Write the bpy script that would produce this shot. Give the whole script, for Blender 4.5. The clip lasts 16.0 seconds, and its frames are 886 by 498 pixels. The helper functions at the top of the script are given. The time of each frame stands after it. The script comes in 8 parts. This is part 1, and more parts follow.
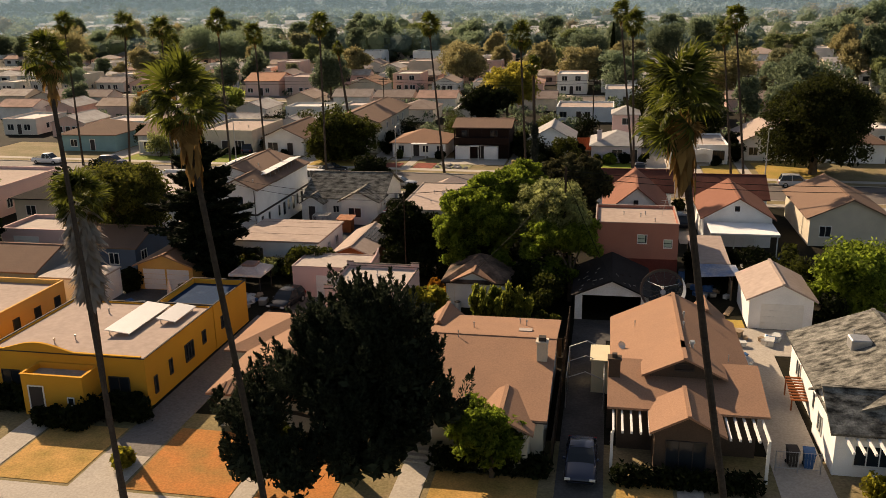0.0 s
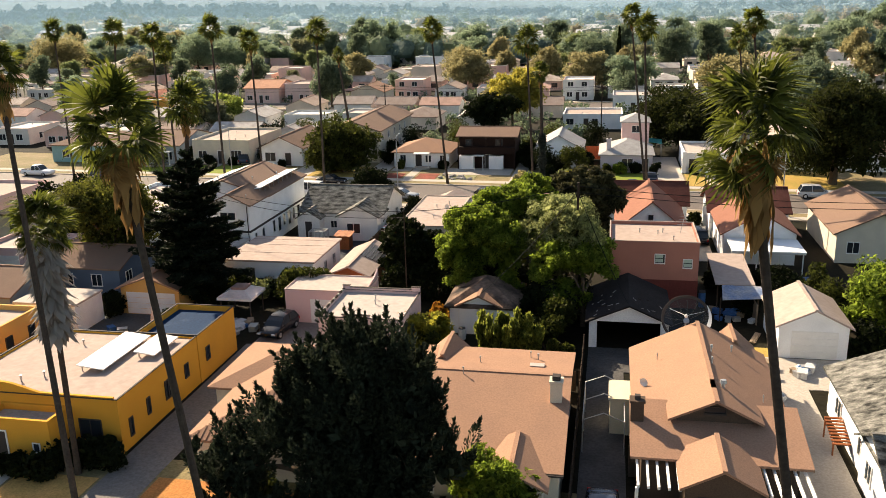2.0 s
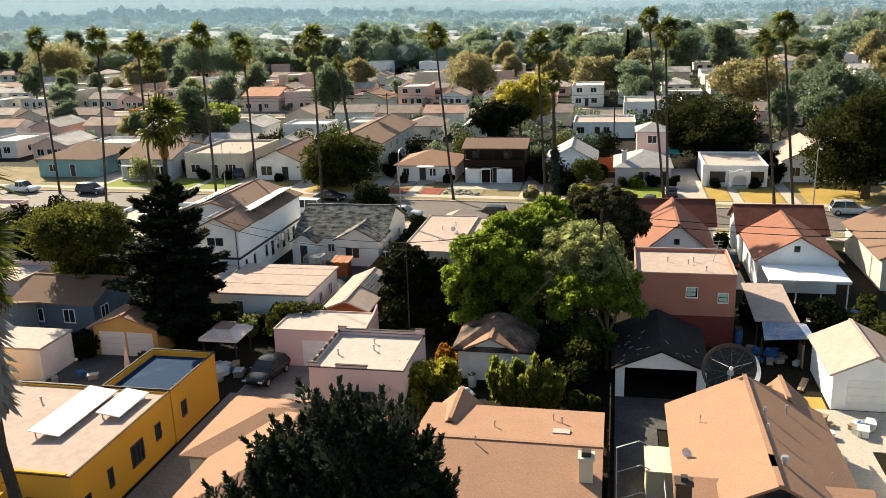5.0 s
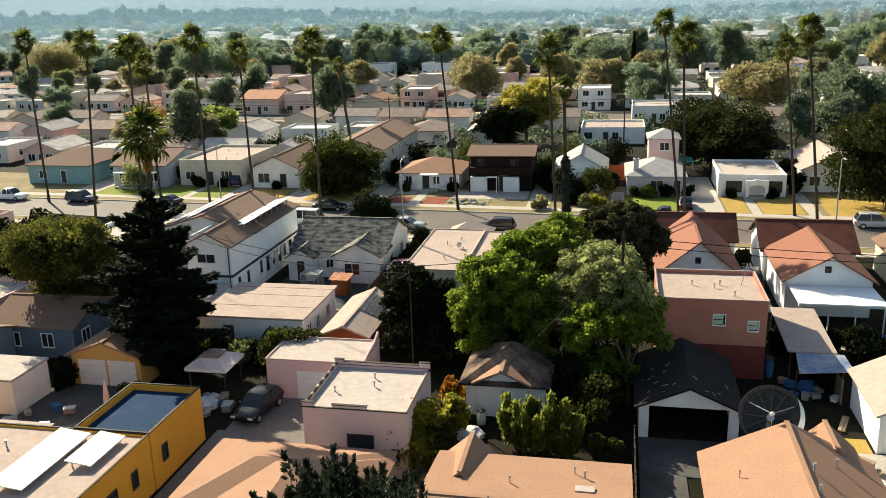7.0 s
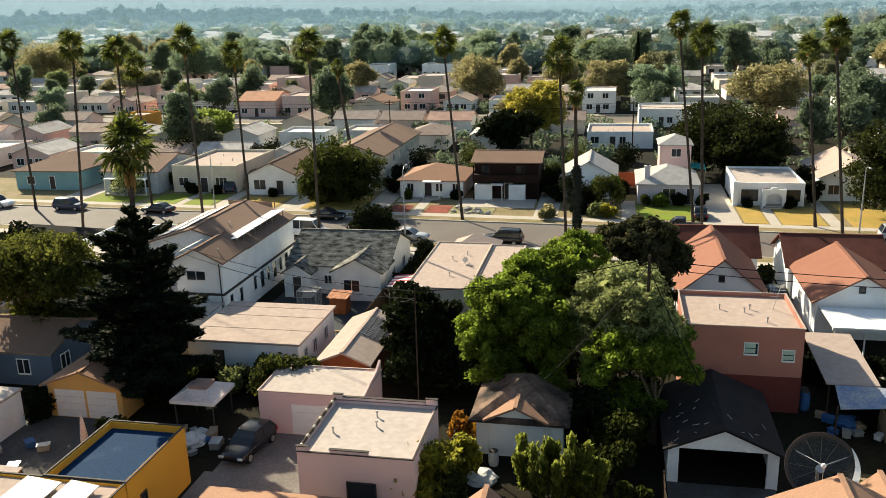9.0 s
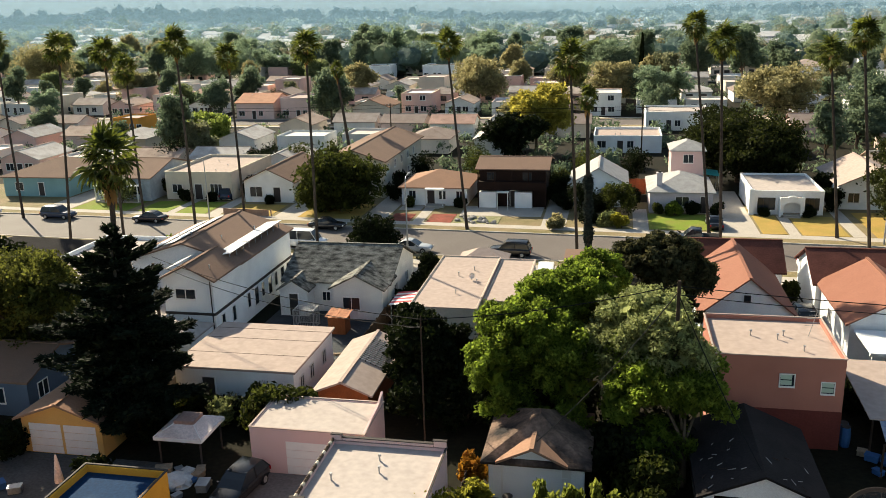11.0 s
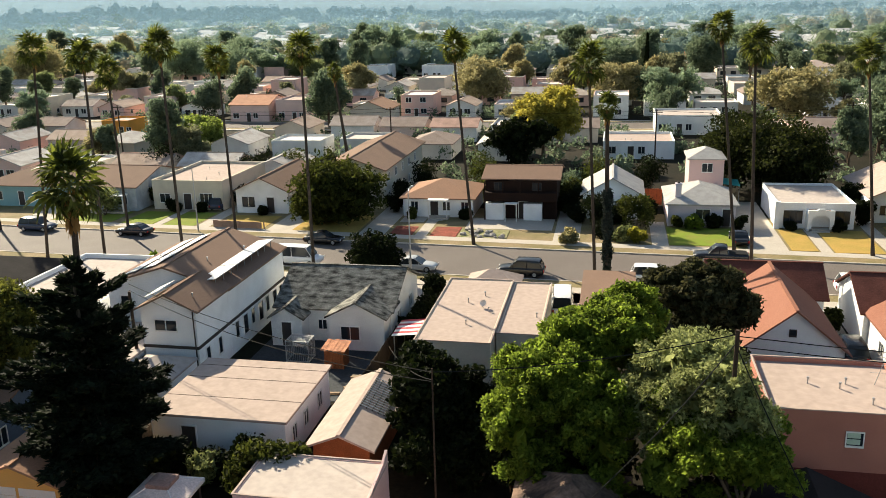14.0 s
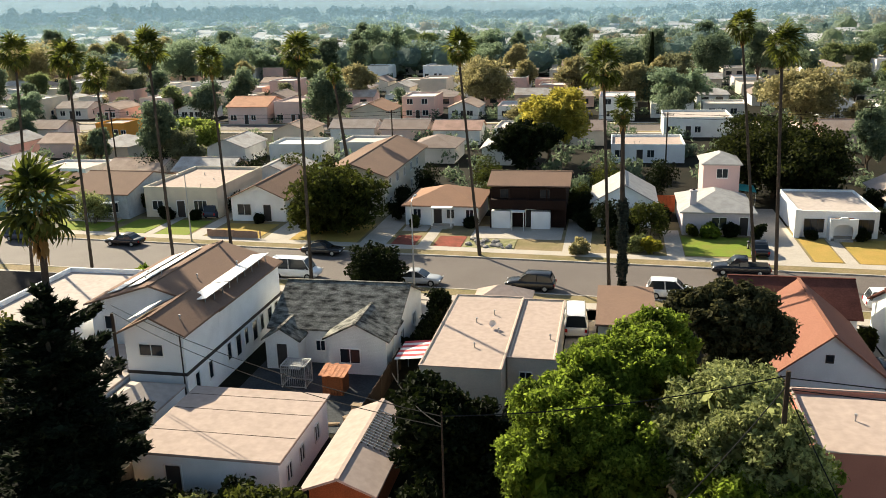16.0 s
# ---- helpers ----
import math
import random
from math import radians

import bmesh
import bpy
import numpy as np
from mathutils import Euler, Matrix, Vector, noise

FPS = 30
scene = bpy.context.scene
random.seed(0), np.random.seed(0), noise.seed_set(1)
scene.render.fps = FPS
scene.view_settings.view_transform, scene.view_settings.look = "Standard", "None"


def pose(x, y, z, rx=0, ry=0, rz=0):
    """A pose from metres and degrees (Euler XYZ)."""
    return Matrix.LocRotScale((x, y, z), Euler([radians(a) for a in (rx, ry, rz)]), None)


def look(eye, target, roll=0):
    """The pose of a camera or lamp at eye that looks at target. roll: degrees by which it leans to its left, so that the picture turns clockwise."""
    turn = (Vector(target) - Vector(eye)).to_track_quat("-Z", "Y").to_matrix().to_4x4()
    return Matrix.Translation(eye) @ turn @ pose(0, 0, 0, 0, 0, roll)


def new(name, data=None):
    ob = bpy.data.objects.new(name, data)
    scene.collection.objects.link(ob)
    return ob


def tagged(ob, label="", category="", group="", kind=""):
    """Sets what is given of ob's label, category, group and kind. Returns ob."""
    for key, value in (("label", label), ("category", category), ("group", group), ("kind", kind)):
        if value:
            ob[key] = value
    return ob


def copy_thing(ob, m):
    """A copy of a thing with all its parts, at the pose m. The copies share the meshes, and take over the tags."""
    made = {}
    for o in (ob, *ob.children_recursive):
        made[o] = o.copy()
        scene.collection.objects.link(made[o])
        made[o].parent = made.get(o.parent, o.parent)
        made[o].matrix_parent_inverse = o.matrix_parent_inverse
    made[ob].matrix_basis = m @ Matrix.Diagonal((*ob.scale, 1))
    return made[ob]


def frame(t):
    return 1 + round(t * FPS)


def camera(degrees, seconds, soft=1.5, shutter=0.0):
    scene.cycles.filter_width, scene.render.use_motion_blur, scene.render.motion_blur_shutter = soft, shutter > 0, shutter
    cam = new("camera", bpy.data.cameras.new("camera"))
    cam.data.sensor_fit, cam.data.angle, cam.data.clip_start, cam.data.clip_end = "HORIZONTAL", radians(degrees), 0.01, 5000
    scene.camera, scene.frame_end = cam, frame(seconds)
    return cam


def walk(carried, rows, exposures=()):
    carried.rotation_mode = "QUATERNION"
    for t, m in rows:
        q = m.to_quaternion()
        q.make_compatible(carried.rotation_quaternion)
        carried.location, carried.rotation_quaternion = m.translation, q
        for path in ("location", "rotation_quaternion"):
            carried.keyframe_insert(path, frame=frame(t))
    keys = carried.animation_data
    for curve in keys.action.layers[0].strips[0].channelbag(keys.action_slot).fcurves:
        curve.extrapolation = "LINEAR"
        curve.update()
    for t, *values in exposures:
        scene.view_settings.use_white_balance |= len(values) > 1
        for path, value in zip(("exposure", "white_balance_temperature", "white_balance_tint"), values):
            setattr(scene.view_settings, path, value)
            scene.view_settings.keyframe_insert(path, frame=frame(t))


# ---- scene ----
cam = camera(55.0, 16.0, soft=0.85)
PATH = [
    (0, (1.86, -66.894, 25.757), (1.49, -65.012, 25.192), -1.1),
    (0.5, (1.616, -65.605, 25.716), (1.243, -63.723, 25.153), -1.1),
    (1, (1.371, -64.326, 25.663), (0.997, -62.442, 25.104), -1.3),
    (1.5, (1.16, -63.031, 25.64), (0.783, -61.147, 25.084), -1.3),
    (2, (0.934, -61.63, 25.639), (0.554, -59.747, 25.085), -1.4),
    (2.5, (0.705, -60.288, 25.69), (0.323, -58.404, 25.138), -1.6),
    (3, (0.485, -58.995, 25.725), (0.1, -57.111, 25.175), -1.7),
    (3.5, (0.254, -57.807, 25.725), (-0.135, -55.923, 25.176), -1.8),
    (4, (-0.016, -56.592, 25.756), (-0.406, -54.709, 25.208), -1.8),
    (6.5, (-1.72, -50.215, 25.984), (-2.115, -48.331, 25.438), -1.8),
    (7, (-2.045, -48.974, 26.028), (-2.44, -47.091, 25.482), -1.7),
    (7.5, (-2.44, -47.755, 26.055), (-2.835, -45.872, 25.508), -1.7),
    (8, (-2.825, -46.57, 26.078), (-3.219, -44.687, 25.531), -1.7),
    (8.5, (-3.272, -45.358, 26.081), (-3.665, -43.475, 25.535), -1.6),
    (9, (-3.618, -44.159, 26.115), (-4.01, -42.276, 25.569), -1.6),
    (11.5, (-5.434, -38.464, 26.184), (-5.825, -36.58, 25.638), -1.6),
    (12, (-5.816, -37.306, 26.195), (-6.205, -35.422, 25.65), -1.6),
    (12.5, (-6.162, -36.163, 26.214), (-6.55, -34.279, 25.665), -1.4),
    (13, (-6.564, -35.04, 26.253), (-6.95, -33.156, 25.705), -1.5),
    (13.5, (-6.916, -33.885, 26.258), (-7.302, -32.001, 25.711), -1.5),
    (14, (-7.297, -32.722, 26.262), (-7.682, -30.838, 25.713), -1.5),
    (14.5, (-7.665, -31.602, 26.285), (-8.049, -29.717, 25.735), -1.5),
    (15, (-7.983, -30.425, 26.304), (-8.367, -28.542, 25.753), -1.5),
    (15.5, (-8.285, -29.296, 26.282), (-8.67, -27.412, 25.731), -1.5),
    (16, (-8.634, -28.216, 26.235), (-9.02, -26.332, 25.685), -1.6),
]
EXPOSURES = [(0, 0.42, 8900, 17), (0.5, 0.84, 8500, 15), (1.0, 1.09, 8100, 13), (2.5, 1.24, 7700, 11), (4.2, 1.25, 7400, 8), (7, 1.12, 7150, 2), (9, 1.07, 7150, 2), (12.5, 1.1, 7150, 4), (16, 1.15, 7150, 4)]
walk(cam, [(t, look(e, a, r)) for t, e, a, r in PATH], EXPOSURES)

# ---- world, sun, exposure ----
SUN_DIR = Vector((-1.25, 1.22, 1.0)).normalized()
world = bpy.data.worlds.new("world")
scene.world = world
world.use_nodes = True
wn = world.node_tree.nodes
sky = wn.new("ShaderNodeTexSky")
sky.sky_type = "NISHITA"
sky.sun_disc = False
sky.sun_elevation = math.asin(SUN_DIR.z)
sky.sun_rotation = math.atan2(SUN_DIR.x, SUN_DIR.y)
sky.air_density, sky.dust_density, sky.ozone_density = 1.0, 1.0, 1.5
world.node_tree.links.new(sky.outputs[0], wn["Background"].inputs[0])
wn["Background"].inputs[1].default_value = 0.085
sun = new("sun", bpy.data.lights.new("sun", "SUN"))
sun.data.energy, sun.data.angle, sun.data.color = 5.0, radians(0.53), (1.0, 0.90, 0.76)
sun.matrix_world = look(SUN_DIR * 100, (0, 0, 0))

# ---- materials ----
MATS = {}


def mat(name, col, rough=0.85, var=0.25, scale=1.2, fine=14.0, bump=0.15, dirt=None, metal=0.0, bands=0.0, spread=None, trans=0.0, patch=0.5, stretch=None, spec=0.1):
    """A worn surface: base colour varied at two scales, optional dirt colour, optional courses by height, optional spread of hues by object."""
    if name in MATS:
        return MATS[name]
    m = bpy.data.materials.new(name)
    m.use_nodes = True
    MATS[name] = m
    nt = m.node_tree
    n, ln = nt.nodes, nt.links
    b = n["Principled BSDF"]
    b.inputs["Roughness"].default_value = rough
    b.inputs["Metallic"].default_value = metal
    b.inputs["Specular IOR Level"].default_value = spec
    tc = n.new("ShaderNodeTexCoord")
    big, small = n.new("ShaderNodeTexNoise"), n.new("ShaderNodeTexNoise")
    big.inputs["Scale"].default_value, big.inputs["Detail"].default_value = scale, 5
    small.inputs["Scale"].default_value, small.inputs["Detail"].default_value = fine, 3
    if stretch:
        mp = n.new("ShaderNodeMapping")
        mp.inputs["Scale"].default_value = stretch
        ln.new(tc.outputs["Object"], mp.inputs["Vector"])
        ln.new(mp.outputs[0], big.inputs["Vector"])
    else:
        ln.new(tc.outputs["Object"], big.inputs["Vector"])
    ln.new(tc.outputs["Object"], small.inputs["Vector"])
    if spread:
        info, ramp = n.new("ShaderNodeObjectInfo"), n.new("ShaderNodeValToRGB")
        ln.new(info.outputs["Random"], ramp.inputs[0])
        ramp.color_ramp.interpolation = "CONSTANT"
        el = ramp.color_ramp.elements
        while len(el) < len(spread):
            el.new(0.5)
        for i, c in enumerate(spread):
            el[i].position, el[i].color = i / len(spread), (*c, 1)
        base = ramp.outputs[0]
    else:
        rgb = n.new("ShaderNodeRGB")
        rgb.outputs[0].default_value = (*col, 1)
        base = rgb.outputs[0]
    d = dirt or tuple(c * 0.55 for c in col)
    mix = n.new("ShaderNodeMixRGB")
    rr = n.new("ShaderNodeMapRange")
    rr.inputs[1].default_value, rr.inputs[2].default_value = patch - 0.12, patch + 0.22
    rr.inputs[4].default_value = var * 2
    ln.new(big.outputs[0], rr.inputs[0])
    ln.new(rr.outputs[0], mix.inputs[0])
    ln.new(base, mix.inputs[1])
    mix.inputs[2].default_value = (*d, 1)
    hsv = n.new("ShaderNodeHueSaturation")
    vr = n.new("ShaderNodeMapRange")
    vr.inputs[1].default_value, vr.inputs[2].default_value, vr.inputs[3].default_value, vr.inputs[4].default_value = 0.3, 0.7, 1 - var * 0.6, 1 + var * 0.6
    ln.new(small.outputs[0], vr.inputs[0])
    ln.new(vr.outputs[0], hsv.inputs["Value"])
    ln.new(mix.outputs[0], hsv.inputs["Color"])
    ln.new(hsv.outputs[0], b.inputs["Base Color"])
    if bump:
        bp = n.new("ShaderNodeBump")
        bp.inputs["Strength"].default_value, bp.inputs["Distance"].default_value = bump, 0.05
        h = small.outputs[0]
        if bands:
            wv = n.new("ShaderNodeTexWave")
            wv.bands_direction, wv.wave_profile = "Z", "SAW"
            wv.inputs["Scale"].default_value = bands
            wv.inputs["Distortion"].default_value = 0.6
            ln.new(tc.outputs["Object"], wv.inputs["Vector"])
            ad = n.new("ShaderNodeMath")
            ln.new(wv.outputs["Fac"], ad.inputs[0])
            ln.new(h, ad.inputs[1])
            h = ad.outputs[0]
        ln.new(h, bp.inputs["Height"])
        ln.new(bp.outputs[0], b.inputs["Normal"])
    if trans:
        tr, ms = n.new("ShaderNodeBsdfTranslucent"), n.new("ShaderNodeMixShader")
        ms.inputs[0].default_value = trans
        ln.new(hsv.outputs[0], tr.inputs["Color"])
        ln.new(b.outputs[0], ms.inputs[1])
        ln.new(tr.outputs[0], ms.inputs[2])
        ln.new(ms.outputs[0], n["Material Output"].inputs[0])
    return m


def leafmat(name, a, b, trans=0.35, gloss=0.42, rough=0.8, spec=0.08):
    """Foliage: leaf colour varied leaf by leaf between a and b, with light coming through."""
    if name in MATS:
        return MATS[name]
    m = bpy.data.materials.new(name)
    m.use_nodes = True
    MATS[name] = m
    n, ln = m.node_tree.nodes, m.node_tree.links
    geo, ramp, noi, tc, add = (n.new("ShaderNode" + k) for k in ("NewGeometry", "ValToRGB", "TexNoise", "TexCoord", "Math"))
    noi.inputs["Scale"].default_value = 0.6
    ln.new(tc.outputs["Object"], noi.inputs["Vector"])
    add.operation = "MULTIPLY_ADD"
    ln.new(geo.outputs["Random Per Island"], add.inputs[0])
    add.inputs[1].default_value = 0.6
    sub = n.new("ShaderNodeMath")
    sub.operation = "SUBTRACT"
    ln.new(noi.outputs[0], sub.inputs[0])
    sub.inputs[1].default_value = 0.3
    ln.new(sub.outputs[0], add.inputs[2])
    ln.new(add.outputs[0], ramp.inputs[0])
    ramp.color_ramp.elements[0].color, ramp.color_ramp.elements[1].color = (*a, 1), (*b, 1)
    p = n["Principled BSDF"]
    p.inputs["Roughness"].default_value = rough
    p.inputs["Specular IOR Level"].default_value = spec
    dim, glow = n.new("ShaderNodeHueSaturation"), n.new("ShaderNodeHueSaturation")
    dim.inputs["Value"].default_value, glow.inputs["Value"].default_value = gloss, 1.5
    ln.new(ramp.outputs[0], dim.inputs["Color"])
    ln.new(ramp.outputs[0], glow.inputs["Color"])
    ln.new(dim.outputs[0], p.inputs["Base Color"])
    tr, ms = n.new("ShaderNodeBsdfTranslucent"), n.new("ShaderNodeMixShader")
    ms.inputs[0].default_value = trans
    ln.new(glow.outputs[0], tr.inputs["Color"])
    ln.new(p.outputs[0], ms.inputs[1])
    ln.new(tr.outputs[0], ms.inputs[2])
    ln.new(ms.outputs[0], n["Material Output"].inputs[0])
    return m


def glassmat(name, col=(0.02, 0.025, 0.03), rough=0.08):
    if name in MATS:
        return MATS[name]
    m = bpy.data.materials.new(name)
    m.use_nodes = True
    MATS[name] = m
    b = m.node_tree.nodes["Principled BSDF"]
    b.inputs["Base Color"].default_value = (*col, 1)
    b.inputs["Roughness"].default_value = rough
    b.inputs["Specular IOR Level"].default_value = 0.35
    return m


GLASS = glassmat("window_glass")
ASPHALT = mat("asphalt", (0.15, 0.128, 0.115), 0.78, 0.3, 0.25, 9, 0.3, dirt=(0.12, 0.10, 0.09))
CONCRETE = mat("concrete", (0.44, 0.39, 0.335), 0.9, 0.22, 0.5, 7, 0.2, dirt=(0.33, 0.30, 0.26))
OLDCONC = mat("old_concrete", (0.36, 0.33, 0.30), 0.9, 0.3, 0.4, 6, 0.25, dirt=(0.2, 0.18, 0.16))
# Nearly black soil: the deep shade of the yards is put into its colour.
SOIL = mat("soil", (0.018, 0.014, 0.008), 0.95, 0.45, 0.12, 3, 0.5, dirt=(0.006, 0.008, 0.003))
DRYGRASS = mat("dry_grass", (0.52, 0.29, 0.10), 0.95, 0.35, 0.45, 9, 0.7, dirt=(0.17, 0.15, 0.04))
LAWN = mat("lawn", (0.17, 0.23, 0.03), 0.95, 0.35, 0.5, 10, 0.7, dirt=(0.22, 0.19, 0.05))
GOLDLAWN = mat("yellowed_lawn", (0.40, 0.26, 0.075), 0.95, 0.3, 0.4, 10, 0.7, dirt=(0.24, 0.21, 0.05))
WHITE = mat("white_stucco", (0.86, 0.86, 0.85), 0.9, 0.14, 0.6, 18, 0.2)
CREAM = mat("cream_stucco", (0.62, 0.55, 0.44), 0.9, 0.16, 0.6, 18, 0.2)
TRIM = mat("white_trim", (0.78, 0.76, 0.72), 0.6, 0.08, 2, 20, 0.05)
DARKTRIM = mat("dark_trim", (0.06, 0.05, 0.045), 0.7, 0.15, 2, 20, 0.1)
YELLOW = mat("yellow_stucco", (0.68, 0.33, 0.045), 0.9, 0.15, 0.5, 20, 0.25, dirt=(0.5, 0.25, 0.04))
ORANGE = mat("orange_stucco", (0.70, 0.40, 0.13), 0.9, 0.14, 0.5, 20, 0.25)
PINK = mat("pink_stucco", (0.68, 0.47, 0.44), 0.9, 0.14, 0.5, 20, 0.2, dirt=(0.52, 0.38, 0.34))
REDWALL = mat("red_stucco", (0.41, 0.175, 0.13), 0.9, 0.16, 0.4, 18, 0.25)
LILAC = mat("lilac_stucco", (0.62, 0.55, 0.58), 0.9, 0.12, 0.5, 18, 0.2)
GREYW = mat("grey_siding", (0.76, 0.76, 0.74), 0.85, 0.15, 0.6, 12, 0.3, bands=3.0)
BLUEW = mat("blue_siding", (0.10, 0.14, 0.20), 0.8, 0.15, 0.6, 12, 0.3, bands=3.0)
TEALW = mat("teal_stucco", (0.22, 0.38, 0.40), 0.9, 0.15, 0.6, 12, 0.2)
BROWNW = mat("brown_siding", (0.024, 0.013, 0.010), 0.85, 0.2, 0.6, 12, 0.3)
FLATROOF = mat("rolled_roofing", (0.41, 0.32, 0.275), 0.92, 0.16, 0.3, 2.2, 0.06, dirt=(0.33, 0.26, 0.22))
FLATWHITE = mat("white_roof_coating", (0.45, 0.385, 0.345), 0.9, 0.16, 0.3, 2.2, 0.06, dirt=(0.36, 0.30, 0.26))
TANSH = mat("tan_shingles", (0.33, 0.19, 0.125), 0.92, 0.2, 0.5, 10, 0.18, bands=2.6, dirt=(0.24, 0.145, 0.105))
BROWNSH = mat("brown_shingles", (0.205, 0.13, 0.095), 0.92, 0.25, 0.5, 10, 0.2, bands=2.6, dirt=(0.17, 0.11, 0.085))
REDSH = mat("red_shingles", (0.255, 0.115, 0.08), 0.9, 0.25, 0.5, 10, 0.12, bands=2.6, dirt=(0.22, 0.09, 0.06))
GREYSH = mat("grey_shingles", (0.27, 0.26, 0.23), 0.92, 0.5, 1.5, 9, 1.0, bands=2.6, dirt=(0.028, 0.028, 0.025), stretch=(0.8, 1.5, 1.5), patch=0.45)
DARKSH = mat("dark_shingles", (0.026, 0.022, 0.022), 0.92, 0.3, 0.8, 8, 0.6, bands=2.6)
MAROONSH = mat("maroon_shingles", (0.12, 0.045, 0.035), 0.92, 0.3, 0.8, 8, 0.2, bands=2.6)
CLAY = mat("clay_tiles", (0.50, 0.25, 0.15), 0.85, 0.25, 0.7, 8, 0.5, dirt=(0.33, 0.16, 0.1))
METALG = mat("galvanised_metal", (0.45, 0.45, 0.45), 0.45, 0.2, 1.0, 8, 0.1, metal=0.6)
WOODD = mat("dark_wood", (0.05, 0.035, 0.025), 0.85, 0.3, 0.8, 12, 0.4)
WOODR = mat("rust_red_boards", (0.26, 0.085, 0.035), 0.85, 0.3, 0.8, 12, 0.4)
TRUNK = mat("palm_trunk", (0.075, 0.06, 0.05), 0.95, 0.35, 1.5, 9, 0.7, bands=3.5)
BARK = mat("bark", (0.11, 0.08, 0.055), 0.95, 0.35, 2, 12, 0.8)
DEADF = leafmat("dead_fronds", (0.16, 0.085, 0.03), (0.40, 0.24, 0.09), 0.25, 0.9)
GREYF = leafmat("old_grey_fronds", (0.19, 0.16, 0.135), (0.34, 0.30, 0.26), 0.1, 0.95)
FROND = leafmat("palm_fronds", (0.008, 0.018, 0.003), (0.18, 0.20, 0.035), 0.38, 0.55, 0.55, 0.16)
L_MID = leafmat("mid_green_leaves", (0.006, 0.010, 0.002), (0.13, 0.15, 0.03), 0.25)
L_TOWNB = leafmat("town_green_leaves", (0.085, 0.11, 0.05), (0.23, 0.26, 0.11), 0.5, 0.85)
L_GREEN = leafmat("green_leaves", (0.012, 0.028, 0.004), (0.33, 0.43, 0.06), 0.45, 0.5)
# Near-black low ends of the dark leaf colours hold the crowns' shade.
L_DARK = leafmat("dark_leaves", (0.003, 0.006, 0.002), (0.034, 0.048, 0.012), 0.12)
L_OLIVE = leafmat("olive_leaves", (0.016, 0.026, 0.006), (0.46, 0.49, 0.20), 0.38, 0.72)
L_GLOSS = leafmat("glossy_leaves", (0.006, 0.009, 0.003), (0.20, 0.19, 0.085), 0.15)
L_YELL = leafmat("yellow_leaves", (0.12, 0.125, 0.02), (0.46, 0.41, 0.06), 0.5)
L_BROWN = leafmat("brown_leaves", (0.15, 0.14, 0.07), (0.37, 0.32, 0.16), 0.5, 0.85)
L_DEEP = leafmat("deep_green_leaves", (0.004, 0.007, 0.002), (0.085, 0.10, 0.024), 0.22)
L_BAMB = leafmat("bamboo_leaves", (0.03, 0.045, 0.008), (0.34, 0.36, 0.07), 0.45, 0.5)
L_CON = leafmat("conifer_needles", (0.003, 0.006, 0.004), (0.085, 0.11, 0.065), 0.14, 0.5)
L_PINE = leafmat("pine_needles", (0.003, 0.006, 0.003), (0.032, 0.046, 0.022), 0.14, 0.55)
# The dark mottling stands in for dappled tree shade on brown shingles.
MOTTLED = mat("shade_mottled_shingles", (0.26, 0.17, 0.125), 0.92, 0.5, 0.45, 5, 0.6, bands=2.6, dirt=(0.022, 0.020, 0.020), patch=0.4)
# Haze is put into the town leaf colours, town_green_leaves and brown_leaves included.
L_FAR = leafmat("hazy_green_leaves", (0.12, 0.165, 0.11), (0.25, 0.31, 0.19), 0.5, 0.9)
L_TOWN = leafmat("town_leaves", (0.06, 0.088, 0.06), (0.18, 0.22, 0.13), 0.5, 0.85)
CARPAINT = {k: mat("paint_" + k, c, 0.25, 0.03, 2, 20, 0, spec=0.5) for k, c in dict(black=(0.012, 0.012, 0.014), white=(0.75, 0.75, 0.75), silver=(0.4, 0.41, 0.42), navy=(0.03, 0.04, 0.07)).items()}
RUBBER = mat("rubber", (0.015, 0.015, 0.015), 0.8, 0.1, 3, 20, 0)
PANELW = mat("pale_panel", (0.72, 0.70, 0.68), 0.35, 0.06, 1.5, 10, 0, spec=0.4)
FARWALL = mat("house_paint", (0.6, 0.55, 0.5), 0.9, 0.15, 0.4, 12, 0.1, spread=[(0.72, 0.67, 0.60), (0.68, 0.57, 0.46), (0.76, 0.73, 0.69), (0.70, 0.45, 0.39), (0.60, 0.58, 0.54), (0.72, 0.60, 0.46), (0.78, 0.76, 0.72), (0.72, 0.52, 0.45)])
FARROOF = mat("house_roofing", (0.3, 0.2, 0.15), 0.92, 0.25, 0.5, 9, 0.3, spread=[(0.40, 0.30, 0.24), (0.32, 0.27, 0.24), (0.46, 0.29, 0.23), (0.40, 0.38, 0.36), (0.47, 0.39, 0.33), (0.28, 0.22, 0.19), (0.50, 0.47, 0.44)])
FARFLAT = mat("house_flat_roofing", (0.55, 0.5, 0.45), 0.92, 0.2, 0.4, 9, 0.2, spread=[(0.68, 0.59, 0.53), (0.62, 0.52, 0.46), (0.70, 0.66, 0.61), (0.60, 0.49, 0.44)])

# ---- mesh helpers ----


def part(name, bm, material, parent=None, label=""):
    me = bpy.data.meshes.new(name)
    bm.normal_update()
    bm.to_mesh(me)
    bm.free()
    me.materials.append(material)
    ob = new(name, me)
    if parent:
        ob.parent = parent
    return tagged(ob, label)


def raw(name, verts, faces, material, parent=None, label="", smooth=False):
    me = bpy.data.meshes.new(name)
    me.from_pydata(verts, [], faces)
    me.materials.append(material)
    if smooth:
        me.shade_smooth()
    ob = new(name, me)
    if parent:
        ob.parent = parent
    return tagged(ob, label)


